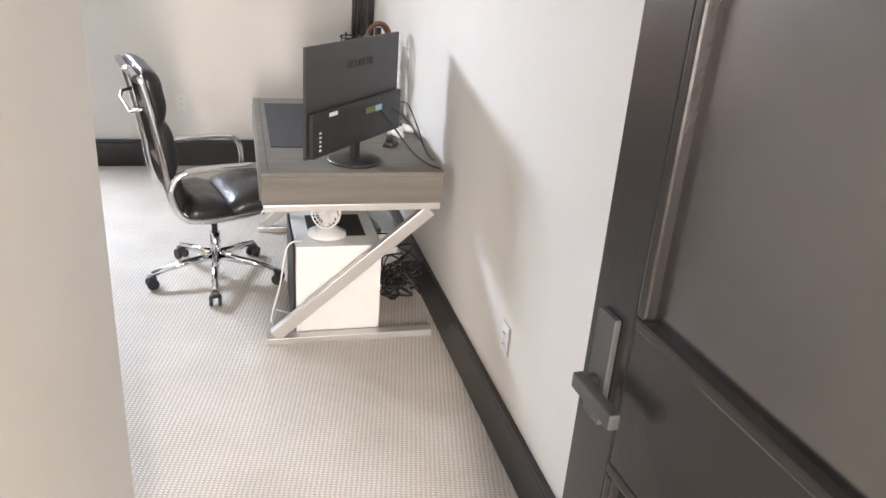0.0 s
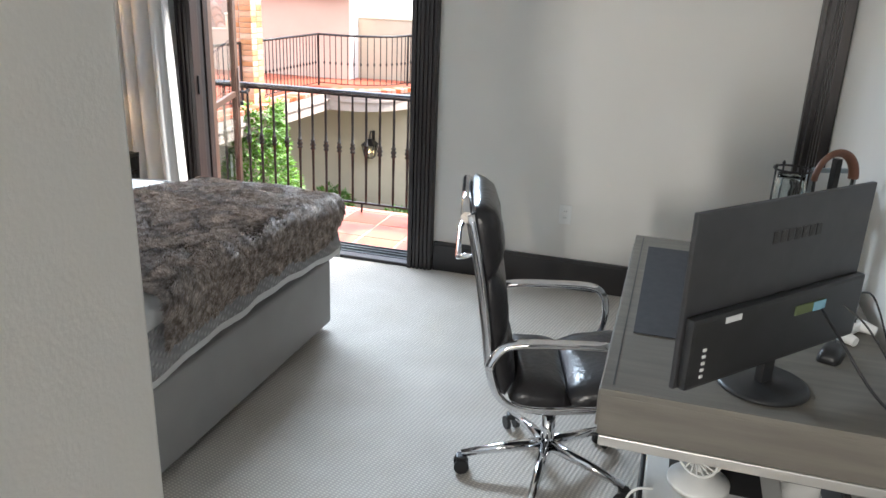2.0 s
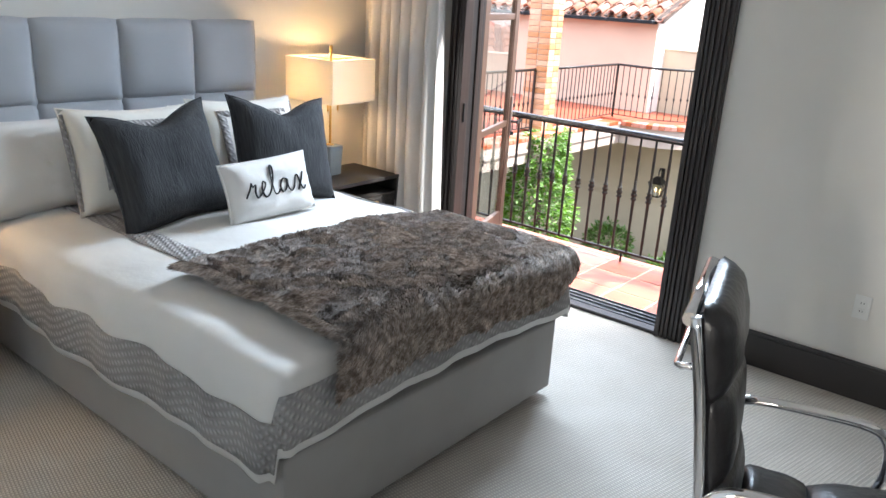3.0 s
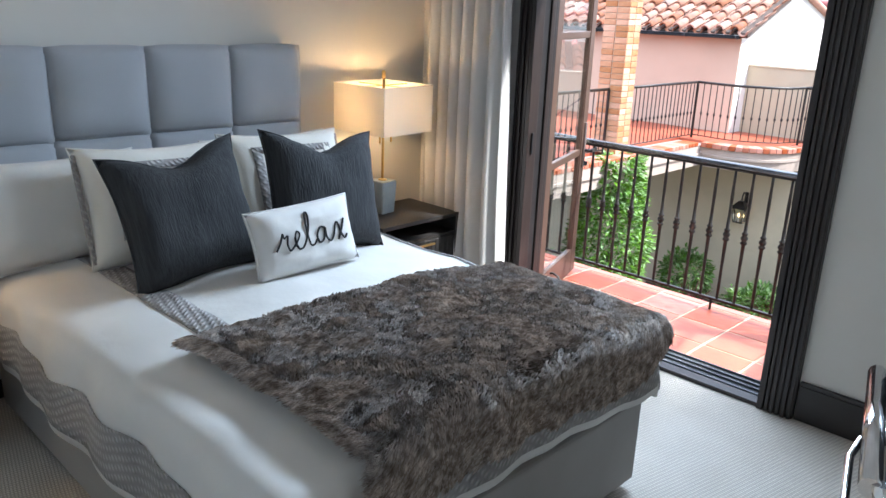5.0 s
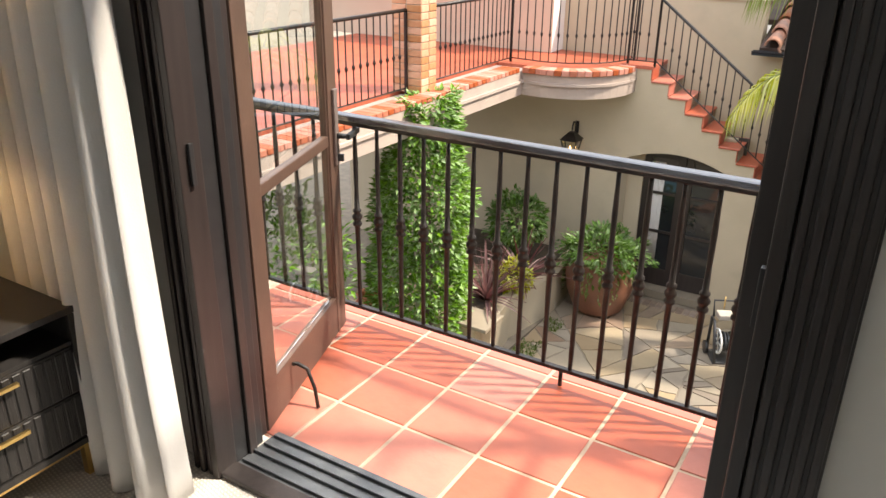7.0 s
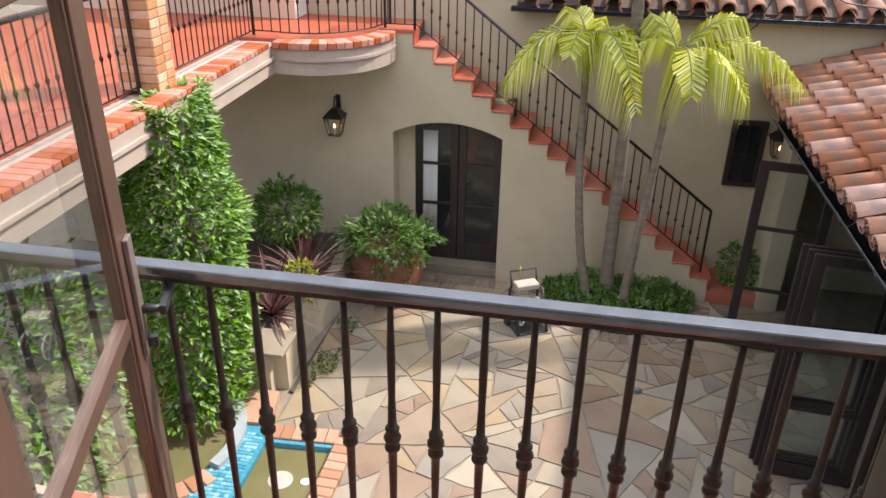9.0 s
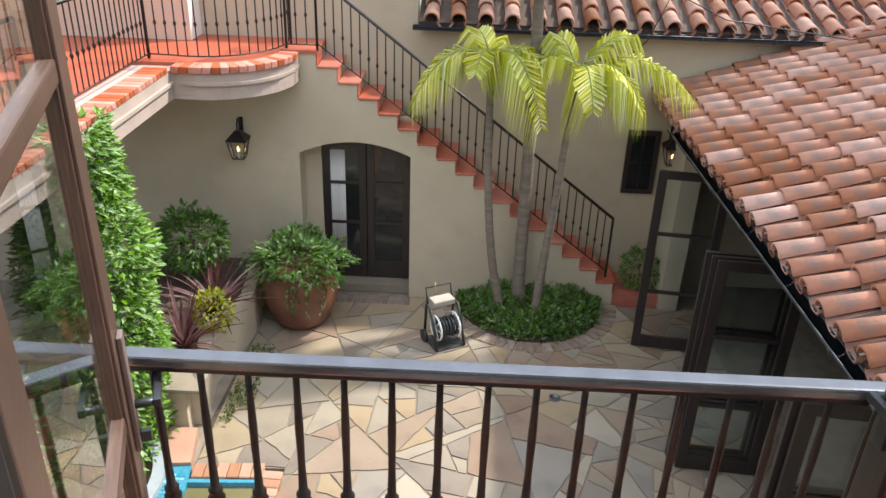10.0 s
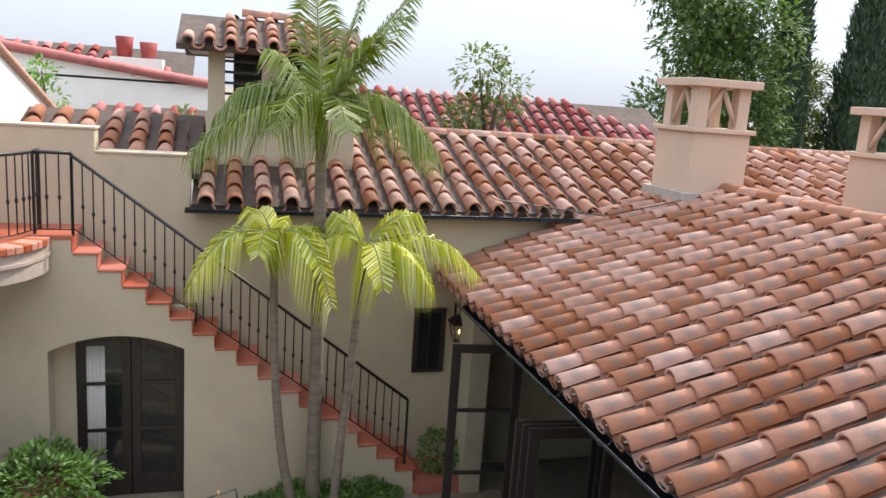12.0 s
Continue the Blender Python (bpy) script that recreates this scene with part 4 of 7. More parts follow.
for y in (DY0 + 0.0, DY1 - 0.05):
    y0, y1 = y, y + 0.05
    part("leg_top_rail", local(box(DX0 + 0.01, DX1 - 0.01, y0, y1, DZ - 0.165, DZ - 0.1355, 0.003), desk), M_SILVER, desk)
    part("leg_floor_rail", local(box(DX0 + 0.01, DX1 - 0.01, y0, y1, 0.0, 0.03, 0.003), desk), M_SILVER, desk)
    for sgn in (1,):
        xa, xb = (DX0 + 0.04, DX1 - 0.04) if sgn > 0 else (DX1 - 0.04, DX0 + 0.04)
        q = math.atan2(DZ - 0.195, xb - xa)
        ln = math.hypot(DZ - 0.195, xb - xa) / 2 - 0.01
        bm = box(-ln, ln, y0 + 0.002 + (0.003 if sgn > 0 else 0), y1 - 0.003 - (0.004 if sgn > 0 else 0), -0.027, 0.027, 0.003)
        bmesh.ops.transform(bm, matrix=pose((xa + xb) / 2, 0, (DZ - 0.135) / 2) @ pose(0, 0, 0, 0, -math.degrees(q), 0), verts=bm.verts)
        part("leg_brace", local(bm, desk), M_SILVER, desk)

mon = thing("monitor", "thin black computer monitor seen from behind on a round stand", "monitor", (0.43, 1.655, DZ + 0.001), 49)
# local x runs along the screen, local -y is the back, towards the doorway
part("base", lathe([(0.115, 0), (0.115, 0.006), (0.105, 0.011), (0.02, 0.014)], 32), M_BLACK, mon)
part("neck", box(-0.022, 0.022, -0.012, 0.012, 0.012, 0.26, 0.004), M_BLACK, mon)
part("panel", box(-0.348, 0.332, -0.002, 0.012, 0.078, 0.505, 0.004), M_GREYPL, mon)
bm = box(-0.343, 0.327, -0.03, -0.0025, 0.083, 0.262, 0.01)
part("back_housing", bm, M_BLACK, mon)
part("port_strip", box(0.03, 0.15, -0.034, -0.0305, 0.20, 0.225), M_LEAFY, mon, "yellow and green port strip")
part("port_strip", box(0.10, 0.15, -0.036, -0.0345, 0.20, 0.225), M_BLUETILE, mon, "teal port strip")
part("sticker", box(-0.235, -0.18, -0.0325, -0.0305, 0.235, 0.25), M_LED, mon, "small white sticker")
for i in range(5):
    part("button", box(-0.30, -0.29, -0.0335, -0.0305, 0.11 + i * 0.017, 0.117 + i * 0.017), M_LED, mon)
for i in range(7):
    x = -0.07 + i * 0.028
    part("logo_bar", box(x, x + 0.02, -0.0035, -0.0022, 0.395, 0.425), M_IRON, mon)


def wire(name, pts, label, r=0.004, m=M_BLACK):
    fine, P = [], [Vector(p) for p in pts]
    for i in range(len(P) - 1):
        p0, p1, p2, p3 = P[max(i - 1, 0)], P[i], P[i + 1], P[min(i + 2, len(P) - 1)]
        for k in range(6):
            t = k / 6
            fine.append(0.5 * ((2 * p1) + (p2 - p0) * t + (2 * p0 - 5 * p1 + 4 * p2 - p3) * t * t + (3 * p1 - p0 - 3 * p2 + p3) * t ** 3))
    fine.append(P[-1])
    return tagged(part(name, tube(fine, r, 6), m), label, "cable")


wire("cable", [(0.55, 1.75, 0.975), (0.59, 1.68, 0.93), (0.67, 1.62, 0.83), (0.73, 1.57, 0.79), (0.772, 1.52, 0.785)], "black monitor cable lying over the desk top")
wire("cable", [(0.61, 1.82, 0.97), (0.67, 1.80, 0.93), (0.74, 1.78, 0.84), (0.765, 1.72, 0.785), (0.775, 1.64, 0.784)], "thin black cable behind the monitor", 0.003)
wire("cable", [(0.65, 1.89, 0.98), (0.71, 1.94, 0.96), (0.755, 1.90, 0.86), (0.775, 1.84, 0.784)], "thin black cable behind the monitor", 0.003)
mouse = thing("mouse", "black computer mouse on the desk", "mouse", (0.63, 1.90, DZ + 0.001), -20)
part("shell", sheet(lambda u, v: (0.032 * (2 * u - 1) * (1 - 0.3 * (2 * v - 1) ** 4), 0.06 * (2 * v - 1), 0.036 * (max(0, 1 - (2 * u - 1) ** 4) * max(0, 1 - (2 * v - 1) ** 4)) ** 0.6), 10, 14, 0.002), M_BLACK, mouse, smooth=True)
part("wheel", rod((-0.003, 0.028, 0.033), (0.003, 0.028, 0.033), 0.008, n=12), M_GREYPL, mouse)
gp = thing("game_controller", "white game controller resting on the desk", "game controller", (0.69, 2.08, DZ + 0.001), 55)
bm = box(-0.05, 0.05, -0.03, 0.03, 0.004, 0.04, 0.014, seg=3)
rod((-0.055, -0.01, 0.022), (-0.065, -0.065, 0.016), 0.021, 0.014, 12, bm=bm)
rod((0.055, -0.01, 0.022), (0.065, -0.065, 0.016), 0.021, 0.014, 12, bm=bm)
part("shell", bm, M_WHITEPL, gp)
for x, y in ((-0.03, 0.01), (0.018, -0.012)):
    part("thumb_stick", rod((x, y, 0.04), (x, y, 0.052), 0.009, n=12), M_GREYPL, gp)
for x, y in ((0.034, 0.02), (0.044, 0.01), (0.034, 0.0), (0.024, 0.01)):
    part("button", rod((x, y, 0.04), (x, y, 0.044), 0.0042, n=8), M_BLACK, gp)
tagged(part("desk_mat", box(0.09, 0.42, 1.85, 2.68, DZ + 0.0015, DZ + 0.005, 0.001), M_DESKMAT), "dark grey rubber desk mat on the desk", "desk mat")
hs = thing("headphones", "bronze and grey over-ear headphones leaning on a frame", "headphones", (0.68, 2.62, DZ + 0.001), 35)
arc = [(0.085 * math.cos(a), 0, 0.35 + 0.095 * math.sin(a)) for a in [math.pi * i / 16 for i in range(17)]]
part("band", tube(arc, 0.011, 8, flat=1.6), M_POT, hs)
for sx in (-1, 1):
    part("yoke", rod((sx * 0.085, 0, 0.36), (sx * 0.08, 0, 0.28), 0.006), M_IRON, hs)
    part("ear_cup", rod((sx * 0.095, 0, 0.265), (sx * 0.055, 0, 0.265), 0.042, 0.038, 18), M_SILVER, hs, "silver grey ear cup")
    part("ear_pad", rod((sx * 0.055, 0, 0.265), (sx * 0.038, 0, 0.265), 0.038, 0.03, 18), M_LEATHER, hs)
part("stand", box(-0.012, 0.012, -0.012, 0.012, 0.008, 0.425, 0.002), M_IRON, hs)
part("foot", box(-0.06, 0.06, -0.045, 0.045, 0.0, 0.009, 0.002), M_IRON, hs)
jar = thing("glass_jar", "clear glass jar in a black wire rack", "jar", (0.55, 2.66, DZ + 0.001))
part("jar", lathe([(0.05, 0.10), (0.056, 0.12), (0.056, 0.24), (0.048, 0.27), (0.048, 0.285), (0.044, 0.285), (0.044, 0.27), (0.052, 0.24), (0.052, 0.122), (0.046, 0.105)], 20, closed=False), M_GLASS, jar)
for z in (0.09, 0.30):
    part("ring", tube([(0.064 * math.cos(a), 0.064 * math.sin(a), z) for a in [2 * math.pi * i / 20 for i in range(20)]], 0.0035, 5, closed=True), M_IRON, jar)
for a in (0.4, 1.97, 3.54, 5.11):
    part("rack_leg", rod((0.064 * math.cos(a), 0.064 * math.sin(a), 0), (0.064 * math.cos(a), 0.064 * math.sin(a), 0.305), 0.0035, n=6), M_IRON, jar)
    part("knob", lathe([(0.002, 0.300), (0.007, 0.306), (0.002, 0.314)], 8, at=(0.064 * math.cos(a), 0.064 * math.sin(a), 0)), M_IRON, jar)
for o in jar.children:
    o.scale = (1, 1, 1.22)
pf = thing("photo_frame", "pale grey picture frame standing behind the headphones", "picture frame", (0.70, 2.77, DZ + 0.001), 20)
part("frame", box(-0.09, 0.09, -0.01, 0.01, 0, 0.36, 0.003), M_CONCRETE, pf)
part("mat", box(-0.075, 0.075, -0.012, -0.0105, 0.015, 0.345), M_WHITEPL, pf)

# computer tower and desk fan under the desk
pc = thing("computer_tower", "white computer tower with a glass side under the desk", "computer", (0.36, 1.76, 0))
part("case", box(-0.185, 0.185, -0.21, 0.22, 0.02, 0.43, 0.006), M_WHITEPL, pc)
part("front_panel", box(-0.197, -0.186, -0.2, 0.21, 0.03, 0.425, 0.003), M_BLACK, pc, "black front strip")
part("top_mesh", box(-0.12, 0.13, -0.1, 0.16, 0.4305, 0.433), M_GREYPL, pc)
for x in (-0.15, 0.15):
    for y in (-0.17, 0.18):
        part("foot", rod((x, y, 0), (x, y, 0.021), 0.018, n=12), M_BLACK, pc)
fan = thing("desk_fan", "small white desk fan standing on the computer tower", "fan", (0.32, 1.68, 0.434), -30)
part("base", lathe([(0.085, 0), (0.085, 0.012), (0.05, 0.03), (0.022, 0.045)], 24), M_WHITEPL, fan)
part("stem", rod((0, 0, 0.04), (0, 0, 0.11), 0.018, 0.015), M_WHITEPL, fan)
for k in range(3):
    part("cage_ring", tube([(0.06 * math.cos(a) * (1, 1.0, 0.85)[k], -0.03 + 0.028 * k, 0.10 + 0.06 * math.sin(a) * (1, 1, 0.85)[k]) for a in [2 * math.pi * i / 24 for i in range(24)]], 0.004, 6, closed=True), M_WHITEPL, fan)
for i in range(18):
    a = 2 * math.pi * i / 18
    part("cage_wire", tube([(0.008 * math.cos(a), -0.04, 0.10 + 0.008 * math.sin(a)), (0.055 * math.cos(a), -0.033, 0.10 + 0.055 * math.sin(a)), (0.06 * math.cos(a), 0.0, 0.10 + 0.06 * math.sin(a))], 0.0022, 4), M_WHITEPL, fan)
part("motor", rod((0, 0.0, 0.10), (0, 0.055, 0.10), 0.042, 0.03, 18), M_WHITEPL, fan)
pad = tagged(part("glass_tray", box(0.42, 0.72, 1.98, 2.3, 0.30, 0.308, 0.001), M_GLASS), "small clear glass tray resting on a box under the desk", "glass panel")
bx_ = tagged(part("storage_box", box(0.43, 0.71, 2.0, 2.28, 0.0, 0.298, 0.006), M_WHITEPL), "white storage box under the desk", "box")
rnd = random.Random(9)
for i in range(16):
    y0 = 1.62 + rnd.random() * 0.3
    pts = [(0.60 + 0.19 * rnd.random(), y0 + 0.12 * (rnd.random() - 0.5) + 0.05 * k, max(0.006, 0.34 * (1 - k / 5) * rnd.random() ** 0.6)) for k in range(6)]
    wire("cable", pts, "black cable in a tangle under the desk", 0.0045)
wire("cable", [(0.20, 1.60, 0.44), (0.14, 1.58, 0.42), (0.11, 1.58, 0.25), (0.07, 1.6, 0.06), (0.13, 1.66, 0.006), (0.2, 1.72, 0.006), (0.1, 1.8, 0.006)], "white cable hanging from the computer tower", 0.004, M_WHITEPL)

# office chair
ch = thing("office_chair", "black padded leather office chair with chrome frame and arms", "office chair", (-0.175, 2.20, 0), 15)
# local +x is the way the seat faces, towards the desk
for i in range(5):
    a = radians(-105 + 72 * i)
    e = Vector((0.315 * math.cos(a), 0.315 * math.sin(a), 0.075))
    part("base_arm", tube([(0.02 * math.cos(a), 0.02 * math.sin(a), 0.125), (0.16 * math.cos(a), 0.16 * math.sin(a), 0.105), e], 0.02, 8, radii=[0.024, 0.019, 0.014]), M_CHROME, ch)
    cs = part("castor", rod((e.x - 0.012 * math.sin(a), e.y + 0.012 * math.cos(a), 0.028), (e.x - 0.028 * math.sin(a), e.y + 0.028 * math.cos(a), 0.028), 0.028, n=16), M_BLACK, ch, "black twin castor")
    part("wheel", rod((e.x + 0.012 * math.sin(a), e.y - 0.012 * math.cos(a), 0.028), (e.x + 0.028 * math.sin(a), e.y - 0.028 * math.cos(a), 0.028), 0.028, n=16), M_BLACK, cs)
    part("hood", box(e.x - 0.02, e.x + 0.02, e.y - 0.02, e.y + 0.02, 0.045, 0.068, 0.008), M_BLACK, cs)
part("gas_lift", rod((0, 0, 0.11), (0, 0, 0.25), 0.026), M_CHROME, ch)
part("piston", rod((0, 0, 0.25), (0, 0, 0.37), 0.015), M_BLACK, ch)
part("mechanism", box(-0.1, 0.1, -0.07, 0.07, 0.345, 0.385, 0.01), M_BLACK, ch)
part("tilt_knob", rod((0.10, -0.04, 0.33), (0.10, -0.04, 0.385), 0.028, n=14), M_BLACK, ch)
# side frame: one continuous chrome rail from the seat front up the back
prof = [(0.27, 0.44), (0.20, 0.425), (0.05, 0.405), (-0.10, 0.40), (-0.19, 0.43), (-0.235, 0.52), (-0.262, 0.70), (-0.292, 0.89), (-0.33, 1.07)]
fineP = []
for i in range(len(prof) - 1):
    for k in range(4):
        t = k / 4
        p0, p1, p2, p3 = (Vector((*prof[max(min(j, len(prof) - 1), 0)], 0)) for j in (i - 1, i, i + 1, i + 2))
        fineP.append(0.5 * ((2 * p1) + (p2 - p0) * t + (2 * p0 - 5 * p1 + 4 * p2 - p3) * t * t + (3 * p1 - p0 - 3 * p2 + p3) * t ** 3))
fineP.append(Vector((*prof[-1], 0)))
for sy in (-1, 1):
    part("side_rail", tube([(p.x, sy * 0.235, p.y) for p in fineP], 0.011, 8, flat=1.7), M_CHROME, ch)
    arm = [(-0.245, 0.56), (-0.21, 0.63), (-0.14, 0.655), (0.02, 0.66), (0.15, 0.655), (0.20, 0.62), (0.215, 0.54), (0.20, 0.46), (0.16, 0.42)]
    fa = []
    for i in range(len(arm) - 1):
        for k in range(4):
            t = k / 4
            p0, p1, p2, p3 = (Vector((*arm[max(min(j, len(arm) - 1), 0)], 0)) for j in (i - 1, i, i + 1, i + 2))
            fa.append(0.5 * ((2 * p1) + (p2 - p0) * t + (2 * p0 - 5 * p1 + 4 * p2 - p3) * t * t + (3 * p1 - p0 - 3 * p2 + p3) * t ** 3))
    fa.append(Vector((*arm[-1], 0)))
    part("armrest", tube([(p.x, sy * 0.262, p.y) for p in fa], 0.011, 8, flat=1.5), M_CHROME, ch, "bent chrome armrest")


def pad_run(i0, i1, thick, name, lab):
    """A padded leather section following the side rail between two of its points."""
    def fn(u, v):
        q = i0 + (i1 - i0) * u
        k = min(int(q), len(fineP) - 2)
        p = fineP[k].lerp(fineP[k + 1], q - k)
        d = (fineP[k + 1] - fineP[k]).normalized()
        nr = Vector((-d.y, d.x))
        if nr.dot(Vector((0.6, 0.8))) < 0:
            nr = -nr
        e = (max(0, 1 - abs(2 * u - 1) ** 3.5)) ** 0.5 * (max(0, 1 - abs(2 * v - 1) ** 7)) ** 0.5
        hh = 0.008 + thick * e + 0.005 * wob(u * 6 + i0, v * 5, 1) * e
        return (p.x + nr.x * hh, (2 * v - 1) * 0.225, p.y + nr.y * hh)
    part(name, sheet(fn, 12, 16, 0.022), M_LEATHER, ch, lab)


n = len(fineP) - 1
for a, b, t, nm in ((0.2, 8.5, 0.06, "seat_pad"), (8.6, 14.5, 0.055, "seat_pad"), (17.5, 22.3, 0.05, "back_pad"), (22.4, 27.3, 0.05, "back_pad"), (27.4, n - 0.1, 0.06, "headrest_pad")):
    pad_run(a, b, t, nm, "creased black leather pad")
bm = rod((-0.34, -0.24, 1.06), (-0.34, 0.24, 1.06), 0.018)
part("top_bar", bm, M_CHROME, ch)
part("back_handle", tube([(-0.30, -0.2, 0.93), (-0.345, -0.2, 0.92), (-0.36, -0.15, 0.9), (-0.36, 0.15, 0.9), (-0.345, 0.2, 0.92), (-0.30, 0.2, 0.93)], 0.009, 8), M_CHROME, ch)

# ---- balcony ----
BZ = -0.05
setting("balcony_slab", box(-3.9, -0.4, YD + 0.236, 5.34, -0.32, BZ - 0.004), M_GROUT, "pale grouted balcony slab edge", "balcony")
bal_floor = tagged(new("balcony_floor"), "glossy square terracotta balcony tiles with pale joints", "tile floor", kind="structure")
RY = 5.22
PITCH, PH = 0.1147, -2.966
rail = thing("balcony_railing", "black wrought iron balcony railing with knuckled balusters", "railing", (-2.2, RY, BZ))
RX0, RX1 = -3.86, -0.45
part("top_rail", local(box(RX0, RX1, RY - 0.024, RY + 0.024, 0.885, 0.915, 0.009, seg=3), rail), M_RAILTOP, rail, "worn black flat handrail")
part("under_rail", local(box(RX0, RX1, RY - 0.012, RY + 0.012, 0.868, 0.884, 0.002), rail), M_IRON, rail)
part("bottom_rail", local(box(RX0, RX1, RY - 0.012, RY + 0.012, 0.018, 0.034, 0.003), rail), M_IRON, rail)
prof = [(0.0085, 0.0), (0.0105, 0.08), (0.0095, 0.2), (0.0115, 0.33), (0.012, 0.385), (0.021, 0.392), (0.021, 0.402), (0.014, 0.41), (0.023, 0.424), (0.023, 0.434), (0.014, 0.447), (0.019, 0.454), (0.019, 0.462), (0.012, 0.47), (0.0095, 0.56), (0.011, 0.68), (0.0085, 0.78), (0.0085, 0.833)]
bal_mesh = mesh_of(lathe(prof, 10), M_IRON, "baluster")
for p in bal_mesh.polygons:
    p.use_smooth = True
k0 = math.ceil((RX0 - PH) / PITCH)
for k in range(k0, int((RX1 - PH) / PITCH) + 1):
    piece("baluster", bal_mesh, rail, rail.matrix_world.inverted() @ pose(PH + k * PITCH, RY, 0.035, 0, 0, 17 * k))
for x in (RX0 + 0.01, RX1 - 0.01):
    part("end_post", local(box(x - 0.014, x + 0.014, RY - 0.014, RY + 0.014, BZ, 0.884, 0.002), rail), M_IRON, rail)
for x in (-3.3, -2.2, -1.1):
    part("foot", local(rod((x, RY, BZ), (x, RY, 0.02), 0.009, n=8), rail), M_IRON, rail)
setting("house_wall", box(-4.2, -3.86, YD + 0.2, YD + 0.36, -3.48, 3.0), M_STUCCO, "tan stucco outer house wall", "wall")
setting("house_wall", box(-0.44, 1.2, YD + 0.2, YD + 0.36, -3.48, 3.0), M_STUCCO, "tan stucco outer house wall", "wall")
setting("house_wall", box(-3.86, -0.44, YD + 0.2, YD + 0.235, -3.48, -0.33), M_STUCCO, "tan stucco outer house wall", "wall")
bm = box(-3.86, XO0 - 0.13, YD + 0.2005, YD + 0.235, 0, 3.0)
box(XO1 + 0.05, -0.44, YD + 0.2005, YD + 0.235, 0, 3.0, bm=bm)
box(XO0 - 0.13, XO1 + 0.05, YD + 0.2005, YD + 0.235, HEAD + 0.05, 3.0, bm=bm)
setting("house_wall", bm, M_STUCCO, "tan stucco outer house wall", "wall")

# ---- the court ----
GZ = -3.48
ground = setting("ground", box(-400, 400, 4.4, 900, GZ - 1.5, GZ - 0.04), M_FLAGBED, "mortar bed and ground of the court", "ground")
paving = tagged(new("court_paving"), "irregular tan and grey flagstone paving", "paving", kind="structure")
setting("under_house_ground", box(-400, 400, -400, 4.4, GZ - 1.5, GZ - 0.04), M_SOIL, "bare ground", "ground")

# arch wall, stair and parapet
AY, BYW = 13.08, 13.78
N_ST, TREAD, RISE, SX = 16, 0.2495, 0.188, -4.285
# outline of the front wall with the stair's sawtooth on top and the arched opening
AX0, AX1, SPR, APX = -4.565, -3.125, -1.42, -1.25


def arch_top(x):
    q = (x - (AX0 + AX1) / 2) / ((AX1 - AX0) / 2)
    return SPR + (APX - SPR) * (1 - q * q)


def stair_top(x):
    if x < SX:
        return -0.13
    return -0.13 - RISE * (int((x - SX) / TREAD) + 1)


bm = bmesh.new()
box(-9.5, AX0, AY, AY + 0.3, GZ - 0.04, -0.13, bm=bm)
xs = sorted({AX0, AX1, *[AX0 + (AX1 - AX0) * i / 24 for i in range(25)], *[SX + TREAD * i for i in range(5)]})
for a, b in zip(xs, xs[1:]):
    if b - a < 1e-4:
        continue
    za, zb, zt = arch_top(a), arch_top(b), stair_top((a + b) / 2)
    vs = [bm.verts.new(c) for c in ((a, AY, za), (b, AY, zb), (b, AY, zt), (a, AY, zt), (a, AY + 0.3, za), (b, AY + 0.3, zb), (b, AY + 0.3, zt), (a, AY + 0.3, zt))]
    for f in ((0, 1, 2, 3), (4, 7, 6, 5), (0, 4, 5, 1), (3, 2, 6, 7)):
        bm.faces.new([vs[i] for i in f])
for i in range(4, N_ST):
    a, b = (AX1 if i == 4 else SX + TREAD * i), SX + TREAD * (i + 1)
    box(a, b, AY, AY + 0.3, GZ - 0.04, -0.13 - RISE * (i + 1), bm=bm)
setting("wall_arch", bm, M_STUCCO, "tan stucco court wall with an arched doorway under the stair", "wall")
bm = box(-9.5, 0.45, BYW, BYW + 0.3, GZ - 0.04, 0.12)
box(-6.2, -4.15, BYW, BYW + 0.3, 0.12, 1.0, bm=bm)
box(-4.15, -3.10, BYW, BYW + 0.3, 0.12, 0.735, bm=bm)
box(0.45, 9.0, BYW, BYW + 0.3, GZ, 0.12, bm=bm)
setting("wall_back", bm, M_STUCCO, "tan stucco wall behind the stair with a stepped parapet", "wall")
bm = box(-6.2, -4.13, BYW - 0.015, BYW + 0.315, 1.001, 1.03, 0.008)
box(-4.149, -3.08, BYW - 0.015, BYW + 0.315, 0.736, 0.765, 0.008, bm=bm)
setting("parapet_cap", bm, M_STUCCO, "rounded tan stucco parapet cap", "wall cap")
stairs = tagged(new("outdoor_stair"), "terracotta tiled outdoor stair climbing to the upper deck", "stairs", kind="structure")
tread_mesh = mesh_of(box(0, TREAD + 0.02, -0.02, 0.66, -0.028, 0, 0.006, seg=1), M_TILE, "tread")
riser_mesh = mesh_of(box(0, 0.012, -0.004, 0.66, 0, RISE - 0.03, 0.002, seg=1), M_TILE, "riser")
for i in range(N_ST):
    x, z = SX + TREAD * i, -0.1 - RISE * (i + 1)
    piece("tread", tread_mesh, stairs, pose(x, AY, z))
    piece("riser", riser_mesh, stairs, pose(x - 0.012, AY, z + 0.001))
    part("step_core", box(x, x + TREAD, AY + 0.3, BYW, max(GZ, z - 0.3), z - 0.028), M_STUCCO, stairs)
piece("riser", riser_mesh, stairs, pose(SX + TREAD * N_ST - 0.012, AY, -0.1 - RISE * (N_ST + 1) + 0.02))
setting("stair_foot", box(SX + TREAD * N_ST + 0.002, 0.449, AY + 0.02, BYW - 0.001, GZ - 0.04, GZ + 0.155), M_TILE, "terracotta tiled pad at the stair foot", "paving")

